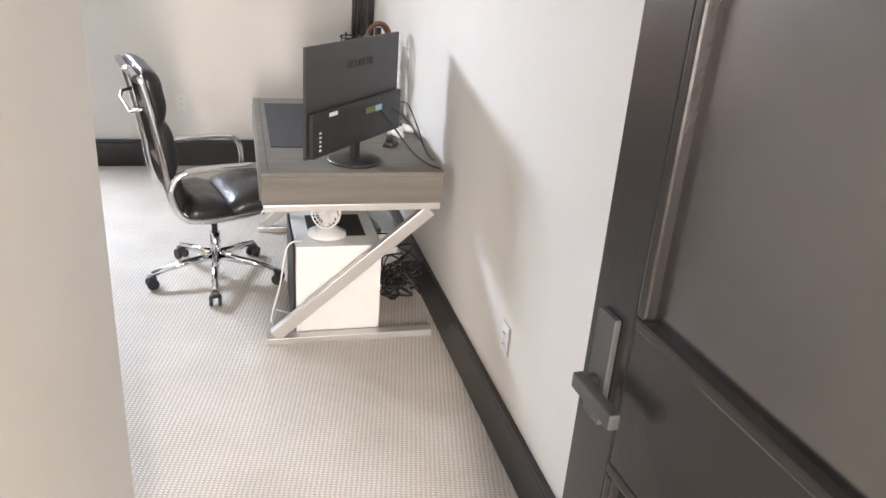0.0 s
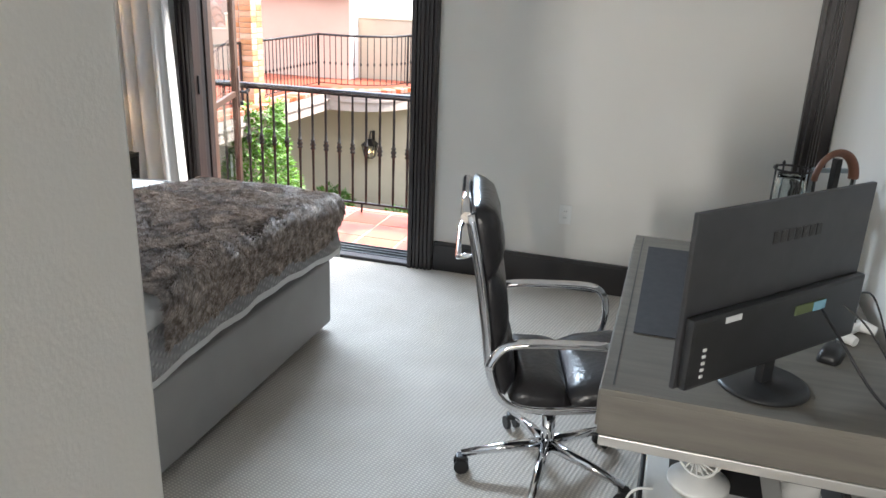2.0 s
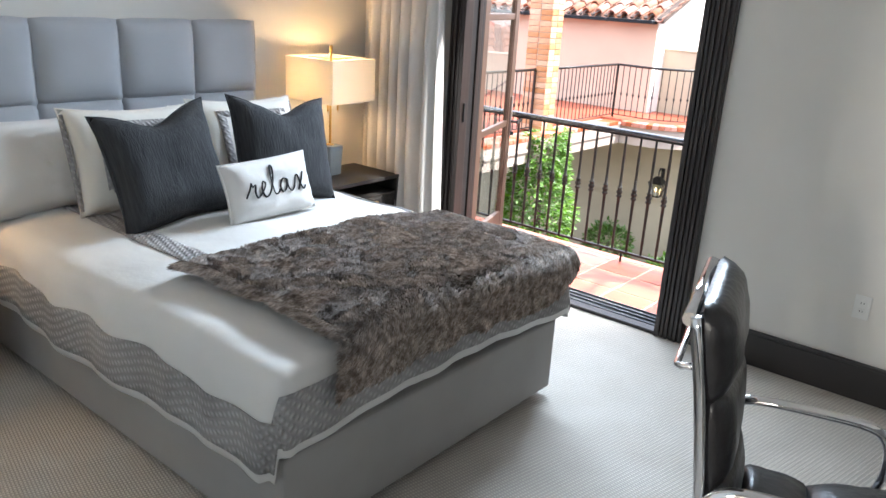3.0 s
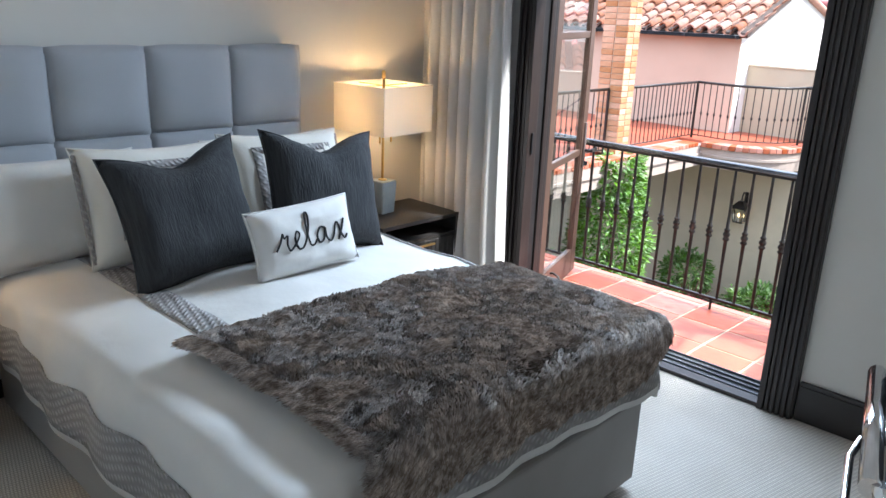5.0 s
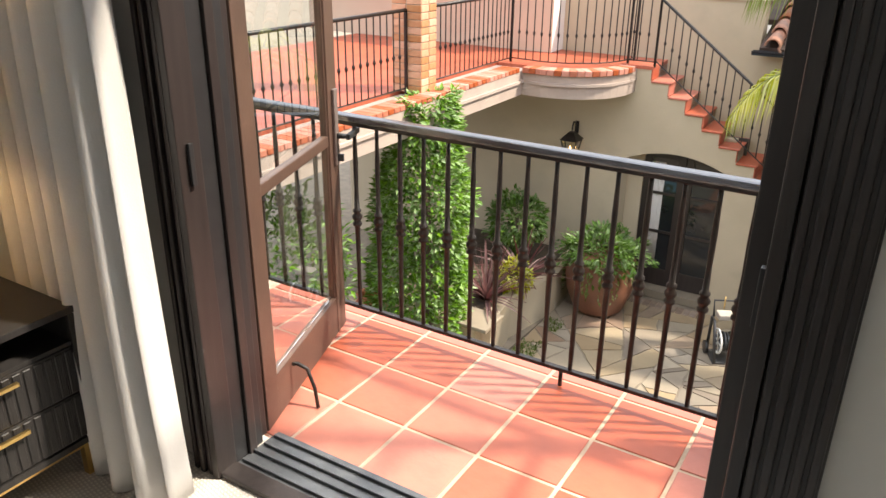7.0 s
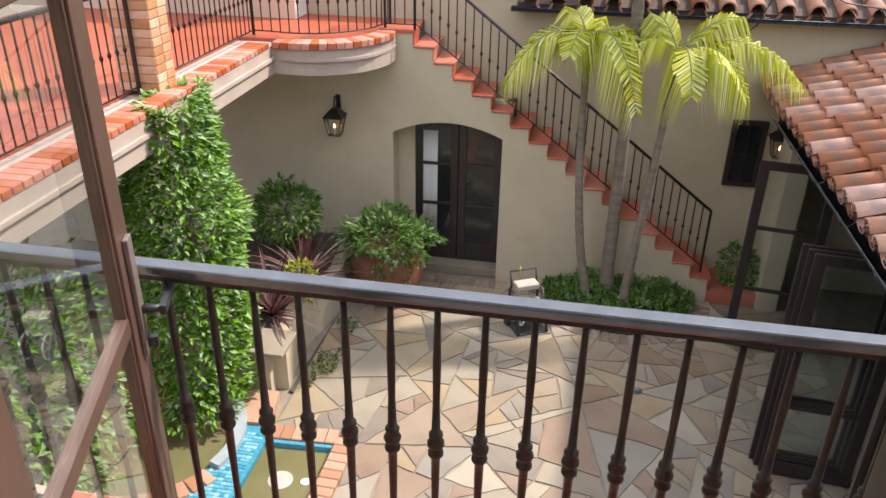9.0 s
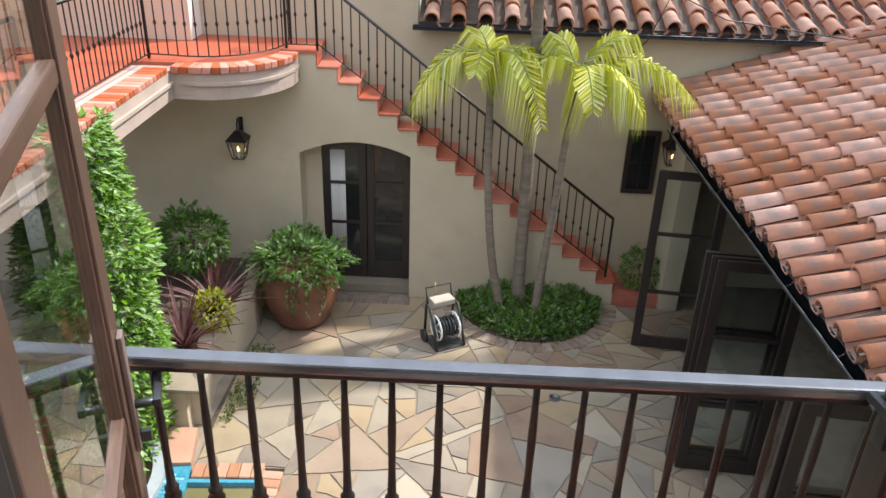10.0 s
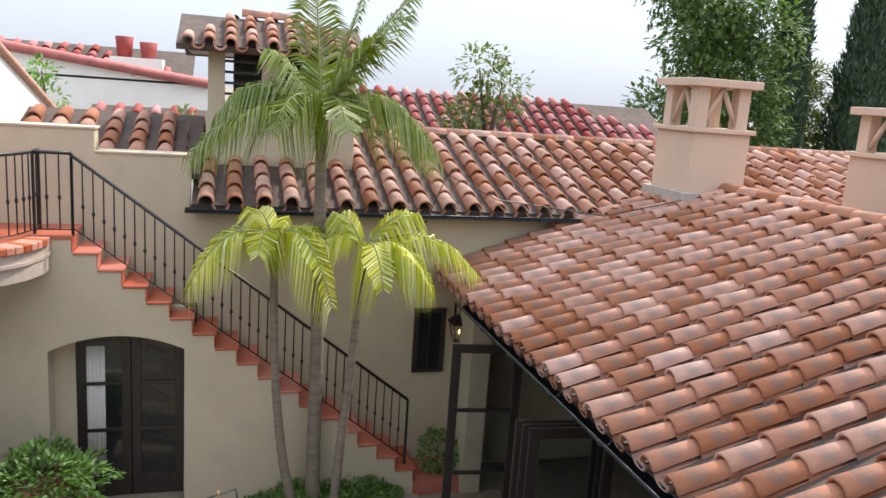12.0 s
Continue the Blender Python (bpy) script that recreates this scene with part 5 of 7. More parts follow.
# arched doorway
ad = tagged(new("arch_door"), "black glazed double door deep in the arched opening", "door", kind="structure")
DYY = AY + 0.36
# near-black sheet in place of the unlit room behind the door
part("shade_backing", box(-4.7, -3.0, DYY + 0.06, DYY + 0.1, GZ, -1.0), M_DARKROOM, ad)
for x0, x1 in ((-4.335, -3.745), (-3.735, -3.145)):
    for a, b in ((x0, x0 + 0.1), (x1 - 0.1, x1)):
        part("stile", box(a, b, DYY - 0.03, DYY + 0.02, GZ + 0.10, -1.25, 0.003), M_DARKWOOD, ad)
    for z0, z1 in ((GZ + 0.10, GZ + 0.36), (GZ + 0.93, GZ + 0.97), (GZ + 1.52, GZ + 1.56), (-1.42, -1.25)):
        part("rail", box(x0 + 0.1, x1 - 0.1, DYY - 0.028, DYY + 0.018, z0, z1, 0.003), M_DARKWOOD, ad)
    part("pane", box(x0 + 0.1, x1 - 0.1, DYY - 0.006, DYY, GZ + 0.36, -1.42), M_DARKGLASS, ad)
part("sheer_curtain", sheet(lambda u, v: (-4.23 + 0.2 * u, DYY - 0.010 + 0.003 * math.sin(u * 30), GZ + 0.40 + 1.6 * v), 30, 2, 0.001), M_CURTAIN, ad, "pale sheer curtain behind the glass")
for a, b in ((AX0 + 0.0, -4.336), (-3.144, AX1)):
    part("reveal", box(a, b, AY + 0.3, DYY + 0.02, GZ, -1.2), M_STUCCO, ad)
part("step", box(AX0 + 0.01, AX1 - 0.01, AY + 0.12, DYY + 0.05, GZ - 0.03, GZ + 0.09, 0.004), M_FLAG, ad, "stone door step")
part("head", box(AX0, AX1, AY + 0.3, DYY + 0.06, -1.25, -1.0), M_STUCCO, ad)

# back window and its iron
wn_ = tagged(new("window_1"), "small dark casement window in the stair wall", "window", kind="structure")
part("frame", box(-0.235, -0.17, BYW - 0.045, BYW - 0.001, -2.05, -1.15, 0.004), M_DARKWOOD, wn_)
part("frame", box(0.14, 0.205, BYW - 0.045, BYW - 0.001, -2.05, -1.15, 0.004), M_DARKWOOD, wn_)
for z in (-2.05, -1.215):
    part("frame", box(-0.17, 0.14, BYW - 0.045, BYW - 0.001, z, z + 0.065, 0.004), M_DARKWOOD, wn_)
part("pane", box(-0.17, 0.14, BYW - 0.02, BYW - 0.002, -1.985, -1.215), M_DARKGLASS, wn_)
part("glazing_bar", box(-0.022, -0.006, BYW - 0.04, BYW - 0.021, -1.985, -1.215), M_DARKWOOD, wn_)
part("glazing_bar", box(-0.17, 0.14, BYW - 0.039, BYW - 0.022, -1.61, -1.595), M_DARKWOOD, wn_)


def lantern(at, rz, label):
    ob = thing("wall_lantern", label, "lantern", at, rz, group="wall lanterns")
    part("bracket", tube([(0, 0, 0.0), (0, -0.06, 0.07), (0, -0.14, 0.09), (0, -0.18, 0.03), (0, -0.18, -0.03)], 0.012, 6), M_IRON, ob)
    part("back_plate", box(-0.03, 0.03, -0.015, 0, -0.10, 0.08, 0.004), M_IRON, ob)
    c = Vector((0, -0.18, 0))
    def cage(z, r):
        return [Vector((sx * r, -0.18 + sy * r, z)) for sx, sy in ((-1, -1), (1, -1), (1, 1), (-1, 1))]
    a, b = cage(-0.40, 0.07), cage(-0.16, 0.115)
    for p, q in zip(a, b):
        part("cage_bar", rod(p, q, 0.008, n=6), M_IRON, ob)
    for ring in (a, b):
        for i in range(4):
            part("cage_bar", rod(ring[i], ring[(i + 1) % 4], 0.008, n=6), M_IRON, ob)
    roof = bmesh.new()
    lo = [roof.verts.new((v.x * 1.15, -0.18 + (v.y + 0.18) * 1.15, -0.155)) for v in b]
    hi = [roof.verts.new((v.x * 0.3, -0.18 + (v.y + 0.18) * 0.3, -0.045)) for v in b]
    roof.faces.new(lo[::-1])
    roof.faces.new(hi)
    for i in range(4):
        roof.faces.new((lo[i], lo[(i + 1) % 4], hi[(i + 1) % 4], hi[i]))
    part("roof", roof, M_IRON, ob)
    for i in range(4):
        g = bmesh.new()
        g.faces.new([g.verts.new(v) for v in (a[i], a[(i + 1) % 4], b[(i + 1) % 4], b[i])])
        part("pane", g, M_GLASS, ob)
    part("candle", rod((0, -0.18, -0.39), (0, -0.18, -0.30), 0.012), M_WHITEPL, ob)
    part("flame", lathe([(0.006, -0.30), (0.016, -0.275), (0.003, -0.235)], 10, at=(0, -0.18, 0)), M_FLAME, ob, "small warm flame bulb")
    return ob


lantern((-5.29, AY - 0.001, -1.05), 0, "black iron wall lantern with a small warm flame")
lantern((0.35, BYW - 0.001, -1.15), 0, "black iron wall lantern under the eave")

# ---- upper deck ----
DKZ = -0.1
edge = [(-5.70, 5.0), (-5.70, 12.02)]
for i in range(13):
    a = math.pi * 1.5 + (math.pi / 2) * i / 12
    edge.append((-5.42 + 0.92 * math.cos(a), 12.95 + 0.95 * math.sin(a)))
edge.append((-4.5, AY - 0.002))
curve = edge[2:]
poly = edge + [(-9.5, AY - 0.002), (-9.5, 5.0)]
setting("deck_slab", prism(poly, DKZ - 0.36, DKZ - 0.045), M_LIMESTONE, "pale cast stone deck edge with a moulded fascia", "deck")
bm = prism([(-9.5, AY + 0.31), (SX, AY + 0.31), (SX, BYW), (-9.5, BYW)], DKZ - 0.3, DKZ - 0.045)
setting("deck_landing", bm, M_LIMESTONE, "cast stone landing at the stair head", "deck")
deck = tagged(new("deck_floor"), "terracotta tiled deck floor", "tile floor", kind="structure")
part("tiles", prism([(x + (-0.24 if i < 2 else 0), y) for i, (x, y) in enumerate([(-5.94, 5.0), (-5.94, 12.2)])] + [(-5.42 + 0.70 * math.cos(a), 12.95 + 0.73 * math.sin(a)) for a in [math.pi * 1.5 + math.pi / 2 * i / 12 for i in range(13)]] + [(-4.72, BYW - 0.01), (-9.5, BYW - 0.01), (-9.5, 5.0)], DKZ - 0.044, DKZ - 0.004), M_TILE, deck)
part("landing_tiles", box(-4.718, SX - 0.001, AY - 0.015, BYW - 0.01, DKZ - 0.044, DKZ - 0.002), M_TILE, deck)
bm = prism([(x + 0.03, y) for x, y in edge[:2]] + [(x + 0.012 * (i > 2), y - 0.03 * (i < 9)) for i, (x, y) in enumerate(curve)] + [(-4.9, AY - 0.01), (-5.9, 12.4), (-5.9, 5.0)], DKZ - 0.20, DKZ - 0.165)
setting("deck_moulding", bm, M_LIMESTONE, "projecting fascia moulding of the deck", "moulding")
edge_bricks = tagged(new("deck_brick_edge"), "red brick edging along the deck rim", "brick edging", kind="structure")
ebm = mesh_of(box(-0.24, 0.02, 0.004, 0.098, -0.06, 0.0, 0.006, seg=1), M_BRICKRED, "brick")
for i in range(int((12.0 - 6.0) / 0.102)):
    piece("brick", ebm, edge_bricks, pose(-5.71, 6.0 + i * 0.102, DKZ + 0.008))
ebm2 = mesh_of(box(-0.20, 0.03, -0.045, 0.045, -0.075, 0.0, 0.006, seg=1), M_BRICKRED, "brick")
for i in range(15):
    a = math.pi * 1.5 + (math.pi / 2) * (i + 0.3) / 15
    x, y = -5.42 + 0.92 * math.cos(a), 12.95 + 0.95 * math.sin(a)
    piece("brick", ebm2, edge_bricks, pose(x, y, DKZ + 0.01, 0, 0, math.degrees(a)))
for i in range(3):
    piece("brick", ebm2, edge_bricks, pose(-5.64 + i * 0.096, 12.0, DKZ + 0.01, 0, 0, -90))


def railing(name, line, label, h=0.88, pitch=0.115, foot=0.05):
    """An iron railing along a line of floor points; posts at both ends and balusters between."""
    ob = thing(name, label, "railing", line[0], group="court railings")
    inv = ob.matrix_world.inverted()
    P = [Vector(p) for p in line]
    part("top_rail", local(tube([p + Vector((0, 0, h)) for p in P], 0.02, 8), ob), M_IRON, ob)
    part("bottom_rail", local(tube([p + Vector((0, 0, foot)) for p in P], 0.009, 6), ob), M_IRON, ob)
    prof = [(0.008, foot), (0.008, h * 0.42), (0.019, h * 0.45), (0.019, h * 0.465), (0.009, h * 0.49), (0.008, h)]
    me = mesh_of(lathe(prof, 6, closed=False), M_IRON, "baluster")
    post = mesh_of(box(-0.014, 0.014, -0.014, 0.014, 0, h), M_IRON, "post")
    run, total = 0.0, sum((b - a).length for a, b in zip(P, P[1:]))
    nb = max(1, round(total / pitch))
    for k in range(nb + 1):
        d = total * k / nb
        for a, b in zip(P, P[1:]):
            L = (b - a).length
            if d <= L + 1e-6:
                c = a.lerp(b, d / L)
                break
            d -= L
        piece("post" if k in (0, nb) else "baluster", post if k in (0, nb) else me, ob, inv @ Matrix.Translation(c))
    return ob


cz = DKZ
railing("deck_railing", [(-6.05, 6.2, cz), (-6.05, 9.80, cz)], "black iron deck railing before the brick pillar")
railing("deck_railing", [(-6.05, 10.17, cz), (-6.05, 12.35, cz)], "black iron deck railing beyond the brick pillar")
arcp = [(-6.05, 12.35, cz)] + [(-5.55 + 0.89 * math.cos(a), 13.25 + 0.95 * math.sin(a), cz) for a in [math.pi * 1.5 - 0.25 + (math.pi / 2 + 0.25) * i / 10 for i in range(11)]] + [(-4.66, 13.40, cz)]
railing("deck_railing", arcp, "curved black iron railing round the deck corner")
railing("deck_railing", [(-4.66, 13.14, cz), (SX, 13.14, cz)], "short black iron railing at the stair head")
railing("stair_railing", [(SX, 13.14, cz - 0.02), (SX + TREAD * N_ST - 0.12, 13.14, cz - RISE * N_ST + 0.04)], "sloping black iron stair railing", pitch=0.13, foot=0.09)

# brick pillar
pil = tagged(new("brick_pillar"), "orange brick pillar on the upper deck", "pillar", kind="structure")
PX0, PX1, PY0, PY1 = -6.26, -5.87, 9.83, 10.14
part("core", box(PX0 + 0.012, PX1 - 0.012, PY0 + 0.012, PY1 - 0.012, DKZ, 2.9), M_MORTAR, pil)
CH = 0.078
bmA = mesh_of(box(0.003, 0.187, 0, 0.09, 0.004, CH - 0.004, 0.004, seg=1), M_BRICK, "brick")
bmB = mesh_of(box(0, 0.09, 0.003, 0.148, 0.004, CH - 0.004, 0.004, seg=1), M_BRICK, "brick")
for c in range(38):
    z = DKZ + c * CH
    off = 0.0 if c % 2 else -0.002
    for k in range(2):
        x = PX0 + k * 0.196 + 0.002
        piece("brick", bmA, pil, pose(x, PY0 - off, z))
        piece("brick", bmA, pil, pose(x, PY1 - 0.09, z))
    for k in range(2):
        piece("brick", bmB, pil, pose(PX1 - 0.09 + (0.003 if c % 2 else 0), PY0 + 0.003 + k * 0.154, z))

# upper deck house: gabled wing with a tiled eave
DW_Y, DW_X = 13.37, -5.90
bm = box(-10.5, DW_X - 0.201, DW_Y, 21.4, DKZ, 0.60)
gable = [(DW_Y, DKZ), (21.4, DKZ), (21.4, 0.62), (15.3, 2.30), (DW_Y, 1.50)]
ga, gb_ = ([bm.verts.new((x, y, z)) for y, z in gable] for x in (DW_X, DW_X - 0.2))
bm.faces.new(ga)
bm.faces.new(gb_[::-1])
for i in range(5):
    bm.faces.new((ga[i], gb_[i], gb_[(i + 1) % 5], ga[(i + 1) % 5]))
setting("wall_deck_house", bm, M_WHITEST, "cream stucco walls of the gabled deck wing", "wall")
setting("deck_house_front", box(-10.5, DW_X - 0.004, DW_Y - 0.012, DW_Y - 0.001, DKZ, 1.5), M_STUCCO2, "rose tan stucco front of the deck wing", "wall")

# ---- clay tile roofs ----
TL, NS = 0.42, 7


def barrel(w0, w1, ln, thick=0.022, up=1):
    """A tapered half-round clay tile lying along +y, its wide open end at y = 0."""
    bm = bmesh.new()
    rows = []
    for y, w in ((0, w0), (ln, w1)):
        for t in (0, thick):
            rows.append([bm.verts.new(((w / 2 - t) * math.cos(a), y, up * (w / 2 - t) * math.sin(a) * 1.0)) for a in [math.pi * i / NS for i in range(NS + 1)]])
    o0, i0, o1, i1 = rows
    for i in range(NS):
        for A, B in ((o0, o1), (i1, i0), (i0, o0)):
            bm.faces.new((A[i], A[i + 1], B[i + 1], B[i])).smooth = True
    return bm


def tiled_roof(name, label, origin, across, slope_dir, width, length, pitch, course, m, ncol_objs, skip=lambda a, b: False, seed=1, pan=True):
    """Columns of cover tiles over pan tiles. across: along the eave; slope_dir: unit way up the slope."""
    ob = tagged(new(name), label, "roof", kind="structure")
    ac, sd = Vector(across).normalized(), Vector(slope_dir).normalized()
    nr = ac.cross(sd).normalized()
    if nr.z < 0:
        nr = -nr
    rot = Matrix((ac, sd, nr)).transposed().to_4x4()
    O = Vector(origin)
    bed = bmesh.new()
    q = [O, O + ac * width, O + ac * width + sd * length, O + sd * length]
    vs = [bed.verts.new(p) for p in q] + [bed.verts.new(p - nr * 0.08) for p in q]
    bed.faces.new(vs[:4])
    bed.faces.new(vs[7:3:-1])
    for i in range(4):
        bed.faces.new((vs[i], vs[i + 4], vs[(i + 1) % 4 + 4], vs[(i + 1) % 4]))
    bmesh.ops.recalc_face_normals(bed, faces=bed.faces)
    part("underlay", bed, M_ROOFBED, ob)
    r = random.Random(seed)
    me = mesh_of(barrel(pitch * 0.62, pitch * 0.5, course * 1.25), m, "roof_tile")
    rest_v, rest_f = [], []
    src = [v.co.copy() for v in me.vertices]
    fac = [tuple(p.vertices) for p in me.polygons]
    pbm = barrel(pitch * 0.66, pitch * 0.6, course * 1.25, up=-1)
    psrc = [v.co.copy() for v in pbm.verts]
    pfac = [tuple(v.index for v in f.verts) for f in pbm.faces]
    pbm.verts.index_update()
    pfac = [tuple(v.index for v in f.verts) for f in pbm.faces]
    pbm.free()
    made = 0
    for j in range(int(length / course)):
        for i in range(int(width / pitch)):
            a, b = (i + 0.5) * pitch, j * course - 0.04
            if skip(a, b):
                continue
            jit = Euler((radians(-5.2 + r.uniform(-1.2, 1.2)), radians(r.uniform(-2, 2)), radians(r.uniform(-1.8, 1.8)))).to_matrix().to_4x4()
            M = Matrix.Translation(O + ac * (a + r.uniform(-0.008, 0.008)) + sd * (b + r.uniform(-0.015, 0.015)) + nr * (0.05 + r.uniform(0, 0.012))) @ rot @ jit
            if made < ncol_objs:
                piece("roof_tile", me, ob, M)
                made += 1
            else:
                k = len(rest_v)
                rest_v += [M @ v for v in src]
                rest_f += [tuple(k + q for q in f) for f in fac]
            if pan:
                M2 = Matrix.Translation(O + ac * (a + pitch / 2) + sd * b + nr * 0.035) @ rot @ jit
                k = len(rest_v)
                rest_v += [M2 @ v for v in psrc]
                rest_f += [tuple(k + q for q in f) for f in pfac]
    if rest_v:
        m2 = bpy.data.meshes.new("tile_field")
        m2.from_pydata(rest_v, [], rest_f)
        for p in m2.polygons:
            p.use_smooth = True
        m2.materials.append(m)
        f2 = new("tile_field", m2)
        f2.parent = ob
        tagged(f2, kind="stuff")
    return ob


def ridge_caps(name, label, p0, p1, m, step=0.36, w=0.2):
    ob = tagged(new(name), label, "roof ridge", kind="structure")
    p0, p1 = Vector(p0), Vector(p1)
    d = (p1 - p0)
    n = max(1, int(d.length / step))
    me = mesh_of(barrel(w, w * 0.85, step * 1.2), m, "ridge_tile")
    q = d.to_track_quat("Y", "Z").to_matrix().to_4x4()
    for i in range(n):
        piece("ridge_tile", me, ob, Matrix.Translation(p0 + d * i / n) @ q)
    return ob


SL = 0.36
ux = Vector((1, 0, SL)).normalized()
RW = 0.02
roof1 = tiled_roof("court_roof", "weathered clay barrel tile roof over the garden room", (RW, 13.76, -0.65), (0, -1, 0), ux, 13.76 - 5.0, 3.83, 0.285, 0.345, M_ROOF, 300, seed=2)
setting("court_roof_back", prism([(3.62, 5.0), (7.2, 5.0), (7.2, 13.7), (3.62, 13.7)], -0.5, -0.45), M_ROOFBED, "far slope underlay", "roof")
tiled_roof("court_roof_rear", "clay barrel tile rear slope", (7.2, 5.0, -0.65), (0, 1, 0), Vector((-1, 0, SL)).normalized(), 8.7, 3.83, 0.285, 0.345, M_ROOF, 0, seed=3, pan=False)
ridge_caps("court_ridge", "row of clay ridge tiles", (3.61, 5.0, 0.70), (3.61, 13.6, 0.70), M_ROOF)
uy = Vector((0, 1, 0.33)).normalized()
tiled_roof("back_roof", "clay barrel tile roof above the stair wall", (-3.08, 13.62, 0.19), (1, 0, 0), uy, 12.2, 2.62, 0.335, 0.36, M_ROOF, 200, seed=4)
ridge_caps("back_ridge", "row of clay ridge tiles along the back roof", (-3.0, 16.12, 1.06), (9.2, 16.12, 1.06), M_ROOF)
tiled_roof("back_roof_upper", "dark clay tile roof behind the parapet", (-5.3, 14.1, 0.50), (1, 0, 0), uy, 2.3, 2.0, 0.335, 0.36, M_ROOF, 0, seed=5)
tiled_roof("deck_house_roof", "clay barrel tile roof of the deck wing", (-10.5, DW_Y - 0.16, 1.54), (1, 0, 0), Vector((0, 1, 0.41)).normalized(), 4.75, 2.2, 0.26, 0.33, M_ROOF, 60, seed=6)
bm = tube([(DW_X + 0.02, 15.3, 2.36), (DW_X + 0.02, 21.5, 0.65)], 0.07, 8)
setting("gable_rake", bm, M_ROOF, "clay rake tiles along the gable", "roof")


def gutter(name, p0, p1, label, r=0.055):
    p0, p1 = Vector(p0), Vector(p1)
    ob = tagged(new(name), label, "gutter", kind="structure")
    d = (p1 - p0).normalized()
    side = d.cross(Vector((0, 0, 1))).normalized()
    bm = bmesh.new()
    rows = [[bm.verts.new(p + side * (r * math.cos(a)) + Vector((0, 0, r * math.sin(a)))) for a in [math.pi + math.pi * i / 8 for i in range(9)]] for p in (p0, p1)]
    for i in range(8):
        bm.faces.new((rows[0][i], rows[0][i + 1], rows[1][i + 1], rows[1][i])).smooth = True
    bmesh.ops.solidify(bm, geom=bm.faces[:], thickness=0.006)
    part("trough", bm, M_COPPER, ob)
    part("lip", tube([p0 + side * r, p1 + side * r], 0.008, 6), M_COPPER, ob)
    part("lip", tube([p0 - side * r, p1 - side * r], 0.008, 6), M_COPPER, ob)
    n = int((p1 - p0).length / 0.9)
    for i in range(1, n + 1):
        c = p0 + d * (i * 0.9)
        part("strap", tube([c + side * (r + 0.006) * math.cos(a) + Vector((0, 0, (r + 0.006) * math.sin(a))) for a in [math.pi + math.pi * k / 6 for k in range(7)]], 0.007, 5), M_SILL, ob)
    return ob


gutter("gutter", (-0.06, 12.35, -0.68), (-0.06, 5.0, -0.68), "dark half-round gutter along the court eave")
gutter("gutter", (-3.15, 13.55, 0.15), (2.0, 13.55, 0.15), "dark half-round gutter along the back roof")
gutter("gutter", (-10.4, DW_Y - 0.2, 1.50), (DW_X + 0.05, DW_Y - 0.2, 1.50), "dark gutter of the deck wing")

# garden room under the court roof: dark folding doors
setting("wall_garden_room", box(0.35, 0.6, 5.0, 7.6, GZ, -0.7), M_STUCCO, "tan stucco garden room wall", "wall")
bm = box(0.35, 0.6, 13.0, BYW, GZ, -0.7)
box(0.35, 0.6, 7.6, 13.0, -1.02, -0.7, bm=bm)
setting("wall_garden_room_far", bm, M_STUCCO, "tan stucco wall beside the folding doors", "wall")
# room shell, its indoor shade given as a near-black colour
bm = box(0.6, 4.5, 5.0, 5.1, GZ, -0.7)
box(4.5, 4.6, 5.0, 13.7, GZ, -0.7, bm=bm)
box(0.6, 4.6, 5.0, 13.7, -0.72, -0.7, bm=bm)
setting("garden_room_shell", bm, M_DARKROOM, "garden room walls with indoor shade put into their colour", "wall")


def bifold(x0, y0, x1, y1, label):
    w = math.hypot(x1 - x0, y1 - y0)
    ob = door_leaf("folding_door", w, 2.37, M_DARKWOOD, M_GLASS, label, (0.80, 1.58), 0.16, 0.095)
    ob.matrix_world = pose(x0, y0, GZ + 0.02, 0, 0, math.degrees(math.atan2(y1 - y0, x1 - x0)))
    return ob


bifold(0.62, 11.97, -0.20, 12.08, "open dark glazed folding door leaf beside the stair foot")
for k in range(3):
    bifold(0.60 + 0.02 * k, 9.93 - 0.075 * k, -0.22 + 0.03 * k, 10.02 - 0.085 * k, "stacked dark glazed folding door leaf")
for k in range(2):
    bifold(0.60 + 0.02 * k, 7.84 - 0.075 * k, -0.21 + 0.03 * k, 7.93 - 0.085 * k, "open dark glazed folding door leaf by the house")
setting("folding_door_track", box(0.34, 0.36, 7.6, 13.0, -1.08, -1.02), M_DARKWOOD, "dark folding door head track", "door frame")


